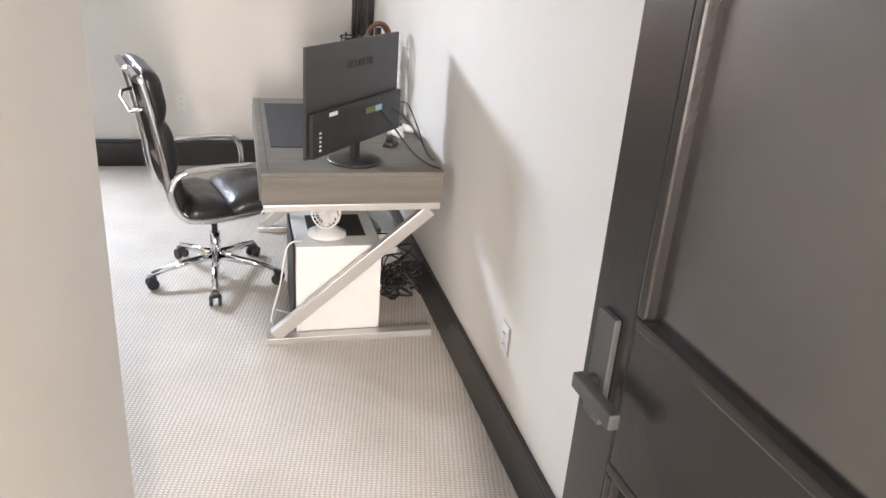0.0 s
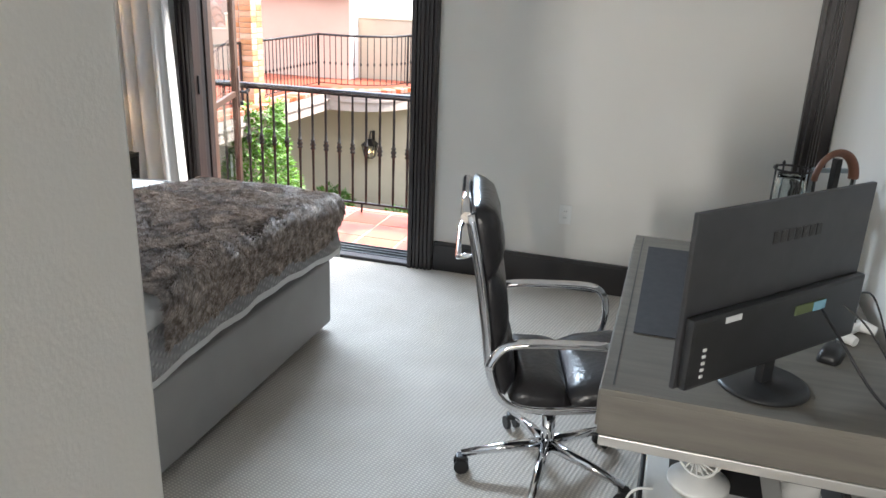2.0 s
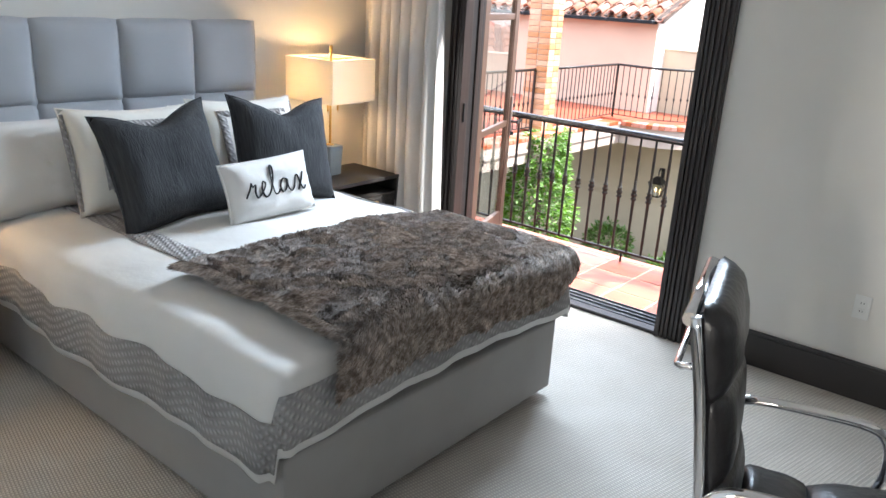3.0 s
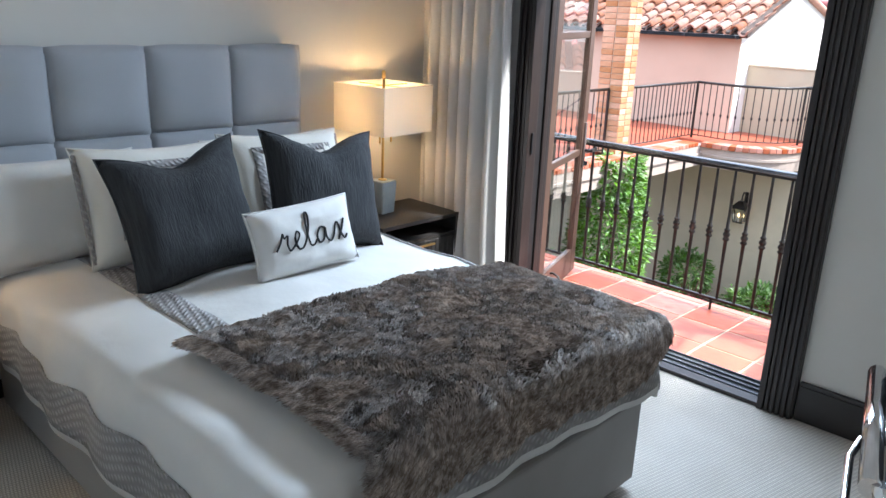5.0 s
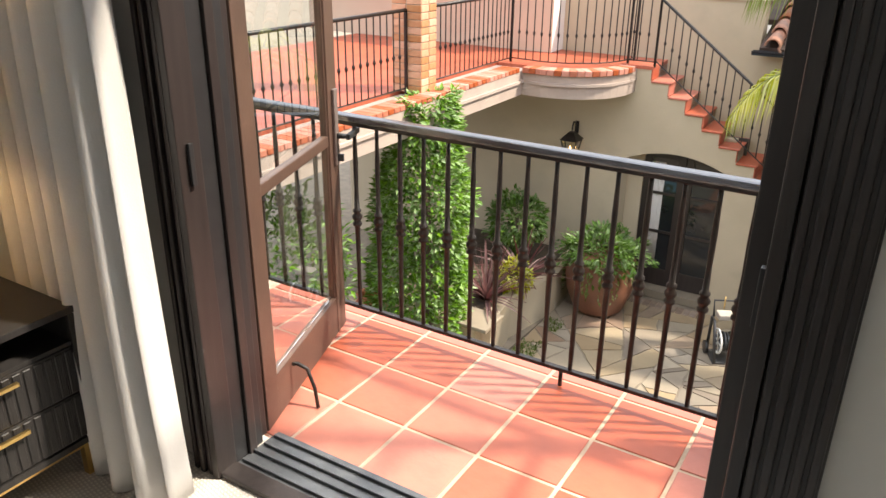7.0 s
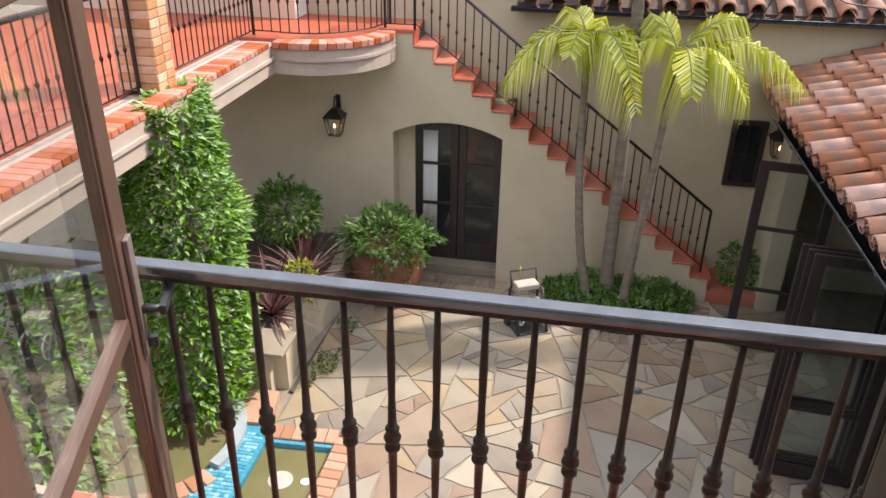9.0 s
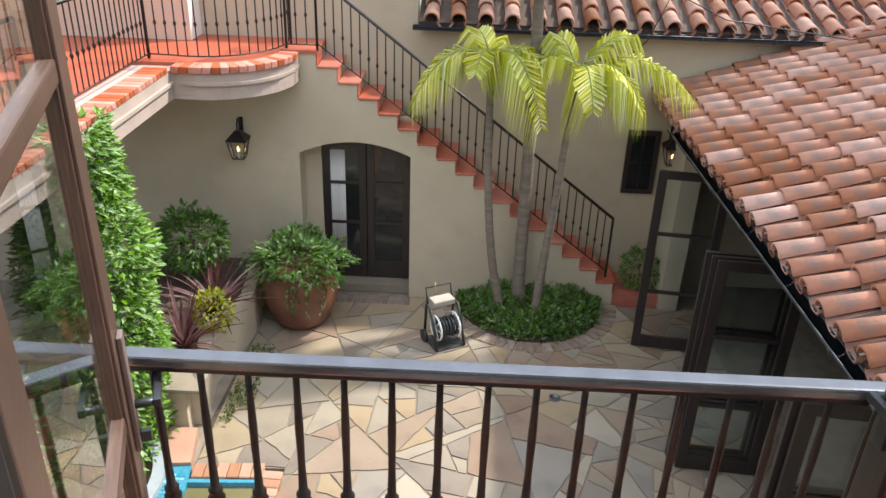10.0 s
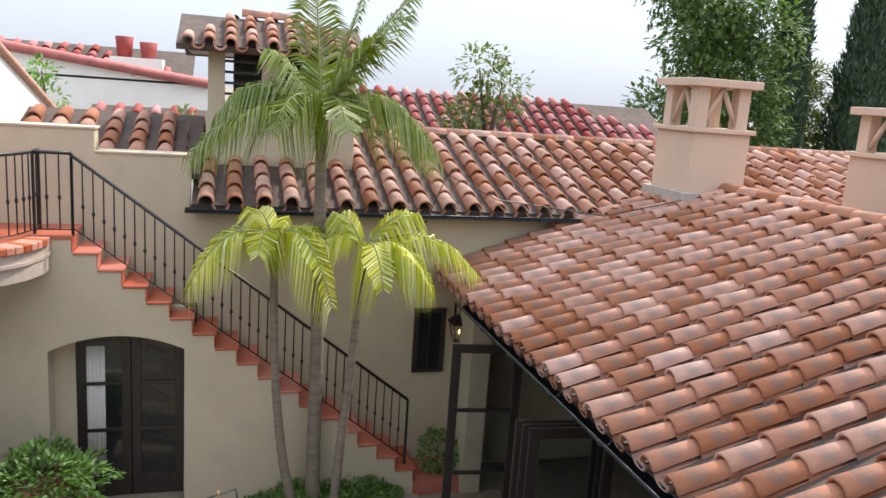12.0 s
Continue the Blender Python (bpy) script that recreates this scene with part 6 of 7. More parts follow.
# ---- chimneys, tower, far roofs ----
def chimney(x0, x1, y0, y1, zb, zs, zt, label):
    ob = thing("chimney", label, "chimney", ((x0 + x1) / 2, (y0 + y1) / 2, zb), group="chimneys")
    part("chimney_shaft", local(box(x0, x1, y0, y1, zb, zs, 0.01), ob), M_STUCCO2, ob)
    part("ledge", local(box(x0 - 0.05, x1 + 0.05, y0 - 0.05, y1 + 0.05, zs, zs + 0.06, 0.01), ob), M_STUCCO2, ob)
    a = 0.17
    for xa in (x0 + 0.04, x1 - a - 0.04):
        for ya in (y0 + 0.04, y1 - a - 0.04):
            part("corner_post", local(box(xa, xa + a, ya, ya + a, zs + 0.06, zt - 0.1, 0.008), ob), M_STUCCO2, ob)
    part("cap", local(box(x0 - 0.06, x1 + 0.06, y0 - 0.06, y1 + 0.06, zt - 0.1, zt, 0.012), ob), M_STUCCO2, ob)
    zl, zh = zs + 0.08, zt - 0.11
    xm, ym = (x0 + x1) / 2, (y0 + y1) / 2
    for p, q in (((x0 + a, y0 + 0.1, zl), (xm, y0 + 0.1, zh)), ((xm, y0 + 0.1, zh), (x1 - a, y0 + 0.1, zl)), ((x0 + 0.1, y0 + a, zl), (x0 + 0.1, ym, zh)), ((x0 + 0.1, ym, zh), (x0 + 0.1, y1 - a, zl))):
        part("lattice", local(rod(p, q, 0.035, n=6), ob), M_STUCCO2, ob)
    return ob


chimney(3.04, 3.90, 12.85, 13.70, 0.3, 1.42, 2.10, "pale rose stucco chimney with a latticed cap")
chimney(5.2, 6.1, 11.6, 12.5, -0.2, 1.25, 1.88, "pale rose stucco chimney standing further along the roof")
setting("chimney_flashing", box(2.96, 3.98, 12.75, 13.8, 0.45, 0.64), M_CEMENT, "cement flashing round the chimney foot", "flashing")

tw = thing("roof_tower", "tan stucco stair tower with louvred openings and a hipped tile roof", "tower", (-1.9, 15.6, 0.4))
part("body", local(box(-2.95, -1.0, 14.75, 16.6, 0.35, 1.25, 0.01), tw), M_STUCCO, tw)
part("ledge", local(box(-3.02, -0.93, 14.68, 16.67, 0.42, 0.52, 0.01), tw), M_CEMENT, tw)
for xa in (-2.93, -2.25, -1.6, -1.22):
    part("post", local(box(xa, xa + 0.21, 14.77, 14.98, 1.25, 2.02, 0.005), tw), M_STUCCO, tw)
    part("post", local(box(xa, xa + 0.21, 16.35, 16.56, 1.25, 2.02, 0.005), tw), M_STUCCO, tw)
for z in (1.33, 1.47, 1.61, 1.75, 1.89):
    part("louvre", local(box(-2.72, -1.08, 14.86, 14.92, z, z + 0.035), tw), M_DARKWOOD, tw)
part("soffit", local(box(-3.2, -0.95, 14.5, 16.85, 2.021, 2.06), tw), M_DARKWOOD, tw)
# near-black block painted as the shade behind the louvres
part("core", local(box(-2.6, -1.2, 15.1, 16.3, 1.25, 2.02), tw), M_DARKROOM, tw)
tiled_roof("tower_roof", "hipped clay tile roof of the tower", (-3.3, 14.4, 2.07), (1, 0, 0), Vector((0, 1, 0.36)).normalized(), 2.4, 1.3, 0.26, 0.3, M_ROOF, 0, skip=lambda a, b: a < b * 0.7 or a > 2.4 - b * 0.7, seed=8)
tiled_roof("tower_roof_rear", "hipped clay tile roof rear of the tower", (-0.9, 16.9, 2.07), (-1, 0, 0), Vector((0, -1, 0.36)).normalized(), 2.4, 1.3, 0.26, 0.3, M_ROOF, 0, skip=lambda a, b: a < b * 0.7 or a > 2.4 - b * 0.7, seed=9)
ridge_caps("tower_ridge", "clay ridge tiles of the tower", (-2.5, 15.65, 2.55), (-1.7, 15.65, 2.55), M_ROOF)

wh = thing("neighbour_house", "white stucco neighbouring house with a red tile roof and clay flues", "house", (-7, 24, GZ))
part("wall", local(box(-14, -3.0, 24, 30, GZ, 1.55), wh), M_WHITEST, wh)
bm = bmesh.new()
gv = [bm.verts.new(p) for p in ((-14, 24.0, 1.5), (-3.0, 24.0, 1.5), (-3.5, 24.0, 1.58), (-14, 24.0, 2.9))]
bm.faces.new(gv)
part("gable", local(bm, wh), M_WHITEST, wh)
part("roof_edge", local(tube([(-14, 23.9, 2.95), (-7.43, 23.9, 2.10), (-3.1, 23.9, 1.56)], 0.11, 8), wh), M_ROOFRED, wh)
part("chimney", local(box(-5.4, -4.2, 24.5, 25.3, 1.5, 2.06), wh), M_WHITEST, wh)
for x, h in ((-5.1, 2.55), (-4.55, 2.45)):
    part("flue", local(rod((x, 24.9, 2.05), (x, 24.9, h), 0.17, 0.21, 14), wh), M_ROOFRED, wh, "red clay flue")
tiled_roof("neighbour_roof", "red tile roof slope of the neighbouring house", (-14, 24.1, 1.5), (1, 0, 0), Vector((0, 1, 0.4)).normalized(), 10.5, 2.2, 0.36, 0.4, M_ROOFRED, 0, skip=lambda a, b: a > 6.9 and b > (10.4 - a) * 0.6 + 0.2, seed=11, pan=False)
tiled_roof("neighbour_low_roof", "low red tile roof by the white house", (-5.2, 19.5, 0.55), (1, 0, 0), Vector((0, 1, 0.45)).normalized(), 3.2, 1.2, 0.34, 0.36, M_ROOFRED, 0, seed=12)
tiled_roof("far_roof", "red tile roof beyond the back roof", (0.2, 20.6, 0.85), (1, 0, 0), Vector((0, 1, 0.5)).normalized(), 7.6, 1.9, 0.34, 0.38, M_ROOFRED, 0, skip=lambda a, b: a > 7.6 - b * 1.5, seed=13, pan=False)
setting("far_house_wall", box(0.2, 8.2, 21.0, 25, GZ, 0.9), M_WHITEST, "white stucco wall under the far roof", "wall")


# ---- plants ----
def leaves(name, pts, size, m, parent, seed=0, label="", droop=0.3, fold=0.25, slim=0.45):
    """Many small folded leaves at points with an outward way."""
    r = random.Random(seed)
    V, F = [], []
    for p, out in pts:
        s = size * r.uniform(0.6, 1.25)
        d = (Vector(out) + Vector((r.uniform(-1, 1), r.uniform(-1, 1), r.uniform(-0.8, 0.8) - droop)) * 0.8).normalized()
        side = d.cross(Vector((r.uniform(-0.4, 0.4), r.uniform(-0.4, 0.4), 1))).normalized()
        up = side.cross(d)
        k = len(V)
        p = Vector(p)
        V += [p, p + d * s * 0.45 + side * s * slim * 0.5 + up * s * fold * 0.4, p + d * s, p + d * s * 0.45 - side * s * slim * 0.5 + up * s * fold * 0.4, p + d * s * 0.5]
        F += [(k, k + 1, k + 4), (k + 1, k + 2, k + 4), (k + 2, k + 3, k + 4), (k + 3, k, k + 4)]
    inv = parent.matrix_world.inverted()
    me = bpy.data.meshes.new(name)
    me.from_pydata([inv @ v for v in V], [], F)
    me.materials.append(m)
    ob = new(name, me)
    ob.parent = parent
    return tagged(ob, label, kind="stuff")


def blob_points(c, rad, n, seed, lump=0.3, low=-1.0, shell=0.55):
    """Leaf places in an uneven mass about c."""
    r = random.Random(seed)
    out = []
    while len(out) < n:
        d = Vector((r.gauss(0, 1), r.gauss(0, 1), r.gauss(0, 1))).normalized()
        if d.z < low:
            continue
        q = 1 + lump * noise.noise(d * 2.3 + Vector((seed, 0, 0)))
        rr = q * (shell + (1 - shell) * r.random() ** 0.5)
        out.append((Vector(c) + Vector((d.x * rad[0], d.y * rad[1], d.z * rad[2])) * rr, d))
    return out


hedge = thing("ivy_hedge", "tall bright green climbing hedge against the deck", "hedge", (-5.75, 9.8, GZ))
r = random.Random(3)
pts = []
for i in range(13000):
    h = r.random()
    z = GZ + 0.15 + 3.25 * h
    w = 0.58 * (1 - 1.7 * max(0, h - 0.62)) * (1 + 0.25 * wob(z * 1.3, 5))
    a = r.random() * 2 * math.pi
    x, y = math.cos(a), math.sin(a)
    q = 1 + 0.22 * noise.noise(Vector((x * 1.5, y * 1.5, z * 1.8)))
    k = q * (0.7 + 0.3 * r.random())
    pts.append((Vector((-5.93 + 0.22 * h + w * x * k, 9.75 + 0.75 * y * k * (1 - 0.4 * h), z)), Vector((x, y, 0.3))))
leaves("foliage", pts, 0.095, M_LEAF, hedge, 1, "bright green small leaves")
part("stem", local(tube([(-5.75, 9.8, GZ - 0.03), (-5.72, 9.75, GZ + 1.2), (-5.76, 9.78, GZ + 2.6)], 0.06, 8, radii=[0.07, 0.06, 0.03]), hedge), M_BARK, hedge)
hedge2 = thing("ivy_hedge", "lower green hedge by the house wall", "hedge", (-6.7, 8.0, GZ))
pts = [(Vector((p.x, p.y, max(p.z, GZ))), d) for p, d in blob_points((-6.6, 7.9, GZ + 1.3), (0.8, 1.3, 1.5), 5000, 5)]
leaves("foliage", pts, 0.1, M_LEAF, hedge2, 2, "bright green small leaves")
part("stem", local(tube([(-6.6, 7.9, GZ - 0.03), (-6.6, 7.9, GZ + 1.4)], 0.06, 8), hedge2), M_BARK, hedge2)

shrub = thing("shrub", "dark green rounded shrub in the planter", "shrub", (-5.75, 12.3, GZ + 0.55))
leaves("foliage", blob_points((-5.85, 12.4, -2.42), (0.42, 0.38, 0.42), 1700, 7), 0.10, M_LEAFD, shrub, 3)
part("stem", local(tube([(-5.85, 12.4, GZ + 0.45), (-5.85, 12.4, -2.3)], 0.03, 6), shrub), M_BARK, shrub)


def spiky(name, label, at, n, ln, m, seed):
    ob = thing(name, label, "plant", at)
    r = random.Random(seed)
    for k in range(n):
        a, el = r.random() * 2 * math.pi, radians(r.uniform(25, 85))
        L = ln * r.uniform(0.6, 1.1)
        pts = []
        for i in range(6):
            t = i / 5
            rr = L * t * math.cos(el) * (1 + 0.3 * t)
            pts.append((Vector((rr * math.cos(a), rr * math.sin(a), L * t * math.sin(el) - 0.45 * L * t * t * math.cos(el)))))
        bm = bmesh.new()
        side = Vector((-math.sin(a), math.cos(a), 0))
        prev = None
        for i, p in enumerate(pts):
            w = 0.022 * (1 - (i / 5) ** 2) + 0.001
            cur_ = (bm.verts.new(p - side * w + Vector((0, 0, 0.006))), bm.verts.new(p), bm.verts.new(p + side * w + Vector((0, 0, 0.006))))
            if prev:
                bm.faces.new((prev[0], prev[1], cur_[1], cur_[0]))
                bm.faces.new((prev[1], prev[2], cur_[2], cur_[1]))
            prev = cur_
        part("blade", bm, m, ob)
    return ob


spiky("flax_plant", "purple-bronze flax with arching sword leaves", (-5.35, 11.6, GZ + 0.55), 60, 0.85, M_FLAX, 21)
spiky("flax_plant", "purple-bronze flax with arching sword leaves", (-5.45, 10.75, GZ + 0.55), 60, 0.85, M_FLAX, 22)
sm = thing("small_shrub", "yellow-green small shrub between the flax plants", "shrub", (-5.25, 11.2, GZ + 0.55))
leaves("foliage", blob_points((-5.25, 11.2, GZ + 0.78), (0.22, 0.2, 0.25), 420, 8), 0.08, M_PALM, sm, 4)

pl = thing("planter", "low tan stucco raised planter with flagstone coping", "planter", (-5.4, 11.3, GZ))
part("front_wall", local(prism([(-5.10, 13.0), (-5.0, 12.0), (-5.2, 10.95), (-5.08, 10.2), (-5.22, 10.2), (-5.36, 10.95), (-5.16, 12.0), (-5.26, 13.0)], GZ - 0.04, GZ + 0.55), pl), M_STUCCO, pl)
part("end_wall", local(box(-6.9, -5.22, 10.05, 10.2, GZ - 0.04, GZ + 0.55), pl), M_STUCCO, pl)
part("coping", local(box(-5.60, -5.02, 9.95, 10.42, GZ + 0.551, GZ + 0.60, 0.01), pl), M_FLAG, pl, "flat stone coping")
part("soil", local(prism([(-6.9, 10.2), (-5.22, 10.2), (-5.36, 10.95), (-5.16, 12.0), (-5.26, 13.05), (-6.9, 13.05)], GZ, GZ + 0.5), pl), M_SOIL, pl)
gb = thing("ground_bed", "narrow soil bed with low creeping plants", "planting bed", (-5.0, 11.0, GZ))
part("soil", local(prism([(-5.06, 10.15), (-4.55, 9.95), (-4.72, 11.75), (-5.0, 11.95)], GZ - 0.04, GZ - 0.01), gb), M_SOIL, gb)
pts = [(Vector((-4.95 + r.random() * 0.28, 10.15 + r.random() * 1.5, GZ - 0.005 + 0.06 * r.random())), Vector((0, 0, 1))) for _ in range(700)]
pts = [p for p in pts if wob(p[0].x * 3, p[0].y * 2.2, 7) > -0.05]
leaves("creeper", pts, 0.055, M_LEAFY, gb, 6)

pot = thing("plant_pot", "large brown glazed pot with a trailing green plant", "potted plant", (-4.48, 12.35, GZ))
part("pot", lathe([(0.26, 0.0), (0.36, 0.08), (0.46, 0.35), (0.49, 0.55), (0.46, 0.72), (0.44, 0.78), (0.47, 0.82), (0.42, 0.82), (0.40, 0.76), (0.05, 0.74)], 30), M_POT, pot, "brown glazed pot")
leaves("foliage", blob_points((-4.48, 12.35, GZ + 0.88), (0.58, 0.52, 0.28), 1900, 9, lump=0.6, low=-0.3), 0.095, M_LEAFD, pot, 7, "mid green leaves")
pts = []
for k in range(34):
    a = r.random() * 2 * math.pi
    L = 0.15 + 0.35 * r.random()
    for i in range(8):
        pts.append((Vector((-4.48 + 0.5 * math.cos(a), 12.35 + 0.5 * math.sin(a), GZ + 0.78 - L * i / 8)), Vector((math.cos(a), math.sin(a), -0.6))))
leaves("trailing_foliage", pts, 0.075, M_LEAFY, pot, 8)

isl = thing("palm_bed", "half-round bed of dark groundcover at the foot of the palms", "planting bed", (-1.5, 12.6, GZ))
half = [(-1.45 + 1.0 * math.cos(a), AY - 0.002 + 1.05 * math.sin(a)) for a in [math.pi + math.pi * i / 24 for i in range(25)]]
part("soil", local(prism(half, GZ - 0.04, GZ + 0.02), isl), M_SOIL, isl)
pts = []
while len(pts) < 5200:
    x, y = r.uniform(-2.45, -0.45), r.uniform(12.0, 13.07)
    q = ((x + 1.45) / 1.0) ** 2 + ((y - AY) / 1.05) ** 2
    if q < 1:
        h = 0.30 * (1 - q) ** 0.5 * (1 + 0.5 * wob(x * 3, y * 3, 2))
        pts.append((Vector((x, y, GZ + 0.02 + h * (0.5 + 0.5 * r.random()))), Vector((0, -0.3, 0.7))))
leaves("groundcover", pts, 0.075, M_LEAFD, isl, 9, "dense dark green groundcover")
rim = mesh_of(box(-0.10, 0.10, -0.05, 0.05, -0.05, 0.0, 0.006, seg=1), M_RIMBRICK, "brick")
for i in range(30):
    a = math.pi + math.pi * (i + 0.5) / 30
    piece("brick", rim, isl, isl.matrix_world.inverted() @ pose(-1.45 + 1.12 * math.cos(a), AY + 1.17 * math.sin(a), GZ + 0.012, 0, 0, math.degrees(a)))


def palm(label, trunk, r0, r1, fronds, ln, m, seed, shaft=True, spears=()):
    ob = thing("palm_tree", label, "palm tree", trunk[0], group="court palms")
    T = [Vector(p) for p in trunk]
    fine, rad = [], []
    for i in range(len(T) - 1):
        p0, p1, p2, p3 = T[max(i - 1, 0)], T[i], T[i + 1], T[min(i + 2, len(T) - 1)]
        for k in range(12):
            t = k / 12
            fine.append(0.5 * ((2 * p1) + (p2 - p0) * t + (2 * p0 - 5 * p1 + 4 * p2 - p3) * t * t + (3 * p1 - p0 - 3 * p2 + p3) * t ** 3))
    fine.append(T[-1])
    for i in range(len(fine)):
        t = i / (len(fine) - 1)
        rad.append((r0 + (r1 - r0) * t) * (1.0 + (0.06 if i % 2 else -0.03)) * (1.5 - 0.5 * min(1, t * 9)))
    part("trunk", local(tube(fine, 0.05, 12, radii=rad), ob), M_PTRUNK, ob, "ringed grey-brown trunk")
    top = T[-1]
    d = (T[-1] - T[-2]).normalized()
    part("crownshaft", local(tube([top - d * 0.02, top + d * 0.12, top + d * 0.3, top + d * 0.42], 0.05, 10, radii=[r1 * 1.1, r1 * 1.35, r1 * 1.0, r1 * 0.4]), ob), M_PSHAFT, ob, "smooth green crownshaft")
    c = top + d * 0.34
    rr = random.Random(seed)
    for az, el, L, droop in fronds:
        a, e = radians(az), radians(el)
        P = []
        for i in range(15):
            t = i / 14
            x = L * t * math.cos(e) * (1 - 0.12 * t)
            z = L * t * math.sin(e) - droop * L * t * t
            P.append(c + Vector((x * math.cos(a), x * math.sin(a), z)))
        fr = part("frond", local(tube(P, 0.012, 5, radii=[0.02 - 0.017 * i / 14 for i in range(15)]), ob), M_PSHAFT, ob)
        V, F = [], []
        inv = ob.matrix_world.inverted()
        side0 = Vector((-math.sin(a), math.cos(a), 0))
        for i in range(2 * 46):
            t = 0.12 + 0.87 * (i // 2) / 46
            s = 1 if i % 2 else -1
            f = t * 14
            k = min(int(f), 13)
            p = P[k].lerp(P[k + 1], f - k)
            fw = (P[k + 1] - P[k]).normalized()
            l2 = ln * (0.45 + 0.75 * math.sin(math.pi * min(1, t * 0.92 + 0.08))) * rr.uniform(0.85, 1.1)
            dirn = (side0 * s * 0.85 + fw * 0.55 + Vector((0, 0, rr.uniform(-0.1, 0.25)))).normalized()
            mid = p + dirn * l2 * 0.5 + Vector((0, 0, -0.06 * l2))
            tip = p + dirn * l2 * 0.85 + Vector((0, 0, -0.95 * l2 * (0.25 + droop)))
            w = fw * 0.0125
            b = len(V)
            V += [p - w * 0.6, p + w * 0.6, mid + w, mid - w, tip]
            F += [(b, b + 1, b + 2, b + 3), (b + 3, b + 2, b + 4)]
        me = bpy.data.meshes.new("leaflet_spray")
        me.from_pydata([inv @ v for v in V], [], F)
        me.materials.append(m)
        lf = new("leaflet_spray", me)
        lf.parent = fr
    return ob


palm("slender young palm with yellow-green arching fronds", [(-1.83, 12.55, GZ), (-2.02, 12.6, GZ + 0.9), (-2.13, 12.6, -1.5), (-2.17, 12.6, -0.35)], 0.06, 0.042,
     [(200, 34, 1.3, 0.95), (250, 48, 0.9, 0.85), (312, 42, 1.35, 1.15), (348, 40, 0.95, 0.75), (90, 50, 0.8, 0.7), (130, 62, 0.6, 0.4)], 0.36, M_PALM, 31)
palm("slender young palm leaning outward with yellow-green fronds", [(-1.42, 12.5, GZ), (-1.36, 12.55, GZ + 0.9), (-1.26, 12.6, -1.5), (-1.2, 12.6, -0.45)], 0.06, 0.042,
     [(0, 30, 1.85, 0.68), (335, 38, 1.2, 0.95), (15, 52, 1.15, 0.45), (180, 46, 0.85, 0.7), (285, 45, 0.9, 1.1), (140, 62, 0.75, 0.4)], 0.40, M_PALM, 32)
palm("tall king palm with a wide dark green crown", [(-1.63, 12.8, GZ), (-1.64, 12.8, -1.5), (-1.66, 12.8, 0.0), (-1.68, 12.8, 1.05)], 0.085, 0.06,
     [(180, 42, 1.75, 0.75), (196, 18, 1.7, 0.62), (165, 58, 1.2, 0.35), (225, 45, 1.3, 0.9), (350, 40, 1.85, 0.85), (10, 30, 1.9, 0.78), (330, 62, 1.4, 0.3), (345, 72, 1.7, 0.1), (5, 58, 2.3, 0.22), (25, 52, 2.0, 0.2), (290, 50, 1.1, 0.95), (80, 60, 1.2, 0.5), (110, 80, 1.5, 0.1), (130, 50, 1.2, 0.6)], 0.52, M_PALMD, 33)

# ---- fountain, urn, hose reel, drain ----
fn_ = thing("fountain", "garden fountain with a round basin, turquoise mosaic shelf and small pool", "fountain", (-5.9, 9.2, GZ))
FI = fn_.matrix_world.inverted() @ pose(0, -0.16, 0)


def round_slab(cx, cy, rx, ry, a0, a1, z0, z1, n=36, inner=None):
    """A round slab, or a ring of it between two angles."""
    angs = [radians(a0 + (a1 - a0) * i / n) for i in range(n + (inner is not None))]
    pts = [(cx + rx * math.cos(a), cy + ry * math.sin(a)) for a in angs]
    if inner is not None:
        pts += [(cx + (rx - inner) * math.cos(a), cy + (ry - inner) * math.sin(a)) for a in reversed(angs)]
    return local(prism([(x, y - 0.16) for x, y in pts], z0, z1), fn_)


BX, BY_, BR = -6.18, 9.30, 0.86
part("basin_floor", round_slab(BX, BY_, BR, BR, 0, 360, GZ - 0.04, GZ - 0.034), M_BLUETILE, fn_, "turquoise mosaic basin floor")
part("water", round_slab(BX, BY_, BR - 0.004, BR - 0.004, 0, 360, GZ - 0.033, GZ - 0.012), M_WATER, fn_, "murky green water")
part("basin_wall", round_slab(BX, BY_, BR + 0.12, BR + 0.12, -20, 200, GZ - 0.04, GZ + 0.09, 30, 0.118), M_CONCRETE, fn_, "dark grey basin wall")
part("mosaic_shelf", local(prism([(-5.36, 9.460), (-5.02, 9.500), (-4.98, 9.290), (-5.0, 8.040), (-5.75, 8.040), (-5.78, 8.400), (-5.52, 8.590), (-5.36, 8.840), (-5.315, 9.140)], GZ - 0.04, GZ + 0.03), fn_), M_BLUETILE, fn_, "turquoise mosaic shelf")
mos = mesh_of(box(-0.021, 0.021, -0.021, 0.021, 0.0, 0.006, 0.002, seg=1), M_BLUETILE, "mosaic_tile")
for i in range(15):
    for k in range(20):
        x, y = -5.66 + 0.047 * i, 8.62 + 0.047 * k
        if math.hypot(x - BX, y - BY_) > BR + 0.03 and x < -5.02 and y < 9.60 and (k * 7 + i) % 300 < 290:
            piece("mosaic_tile", mos, fn_, FI @ pose(x, y, GZ + 0.0302, 0, 0, 0))
part("pool_floor", local(box(-4.97, -4.30, 8.0, 9.34, GZ - 0.04, GZ - 0.034), fn_), M_BLUETILE, fn_)
part("water", local(prism([(-4.978, 7.940), (-4.40, 7.940), (-4.31, 8.540), (-4.30, 9.300), (-4.978, 9.260)], GZ - 0.033, GZ - 0.018), fn_), M_WATER, fn_, "murky green pool water")
part("waterline_tile", local(prism([(-4.98, 9.261), (-4.30, 9.301), (-4.30, 9.340), (-4.98, 9.310)], GZ - 0.033, GZ + 0.04), fn_), M_BLUETILE, fn_, "row of turquoise waterline tiles")
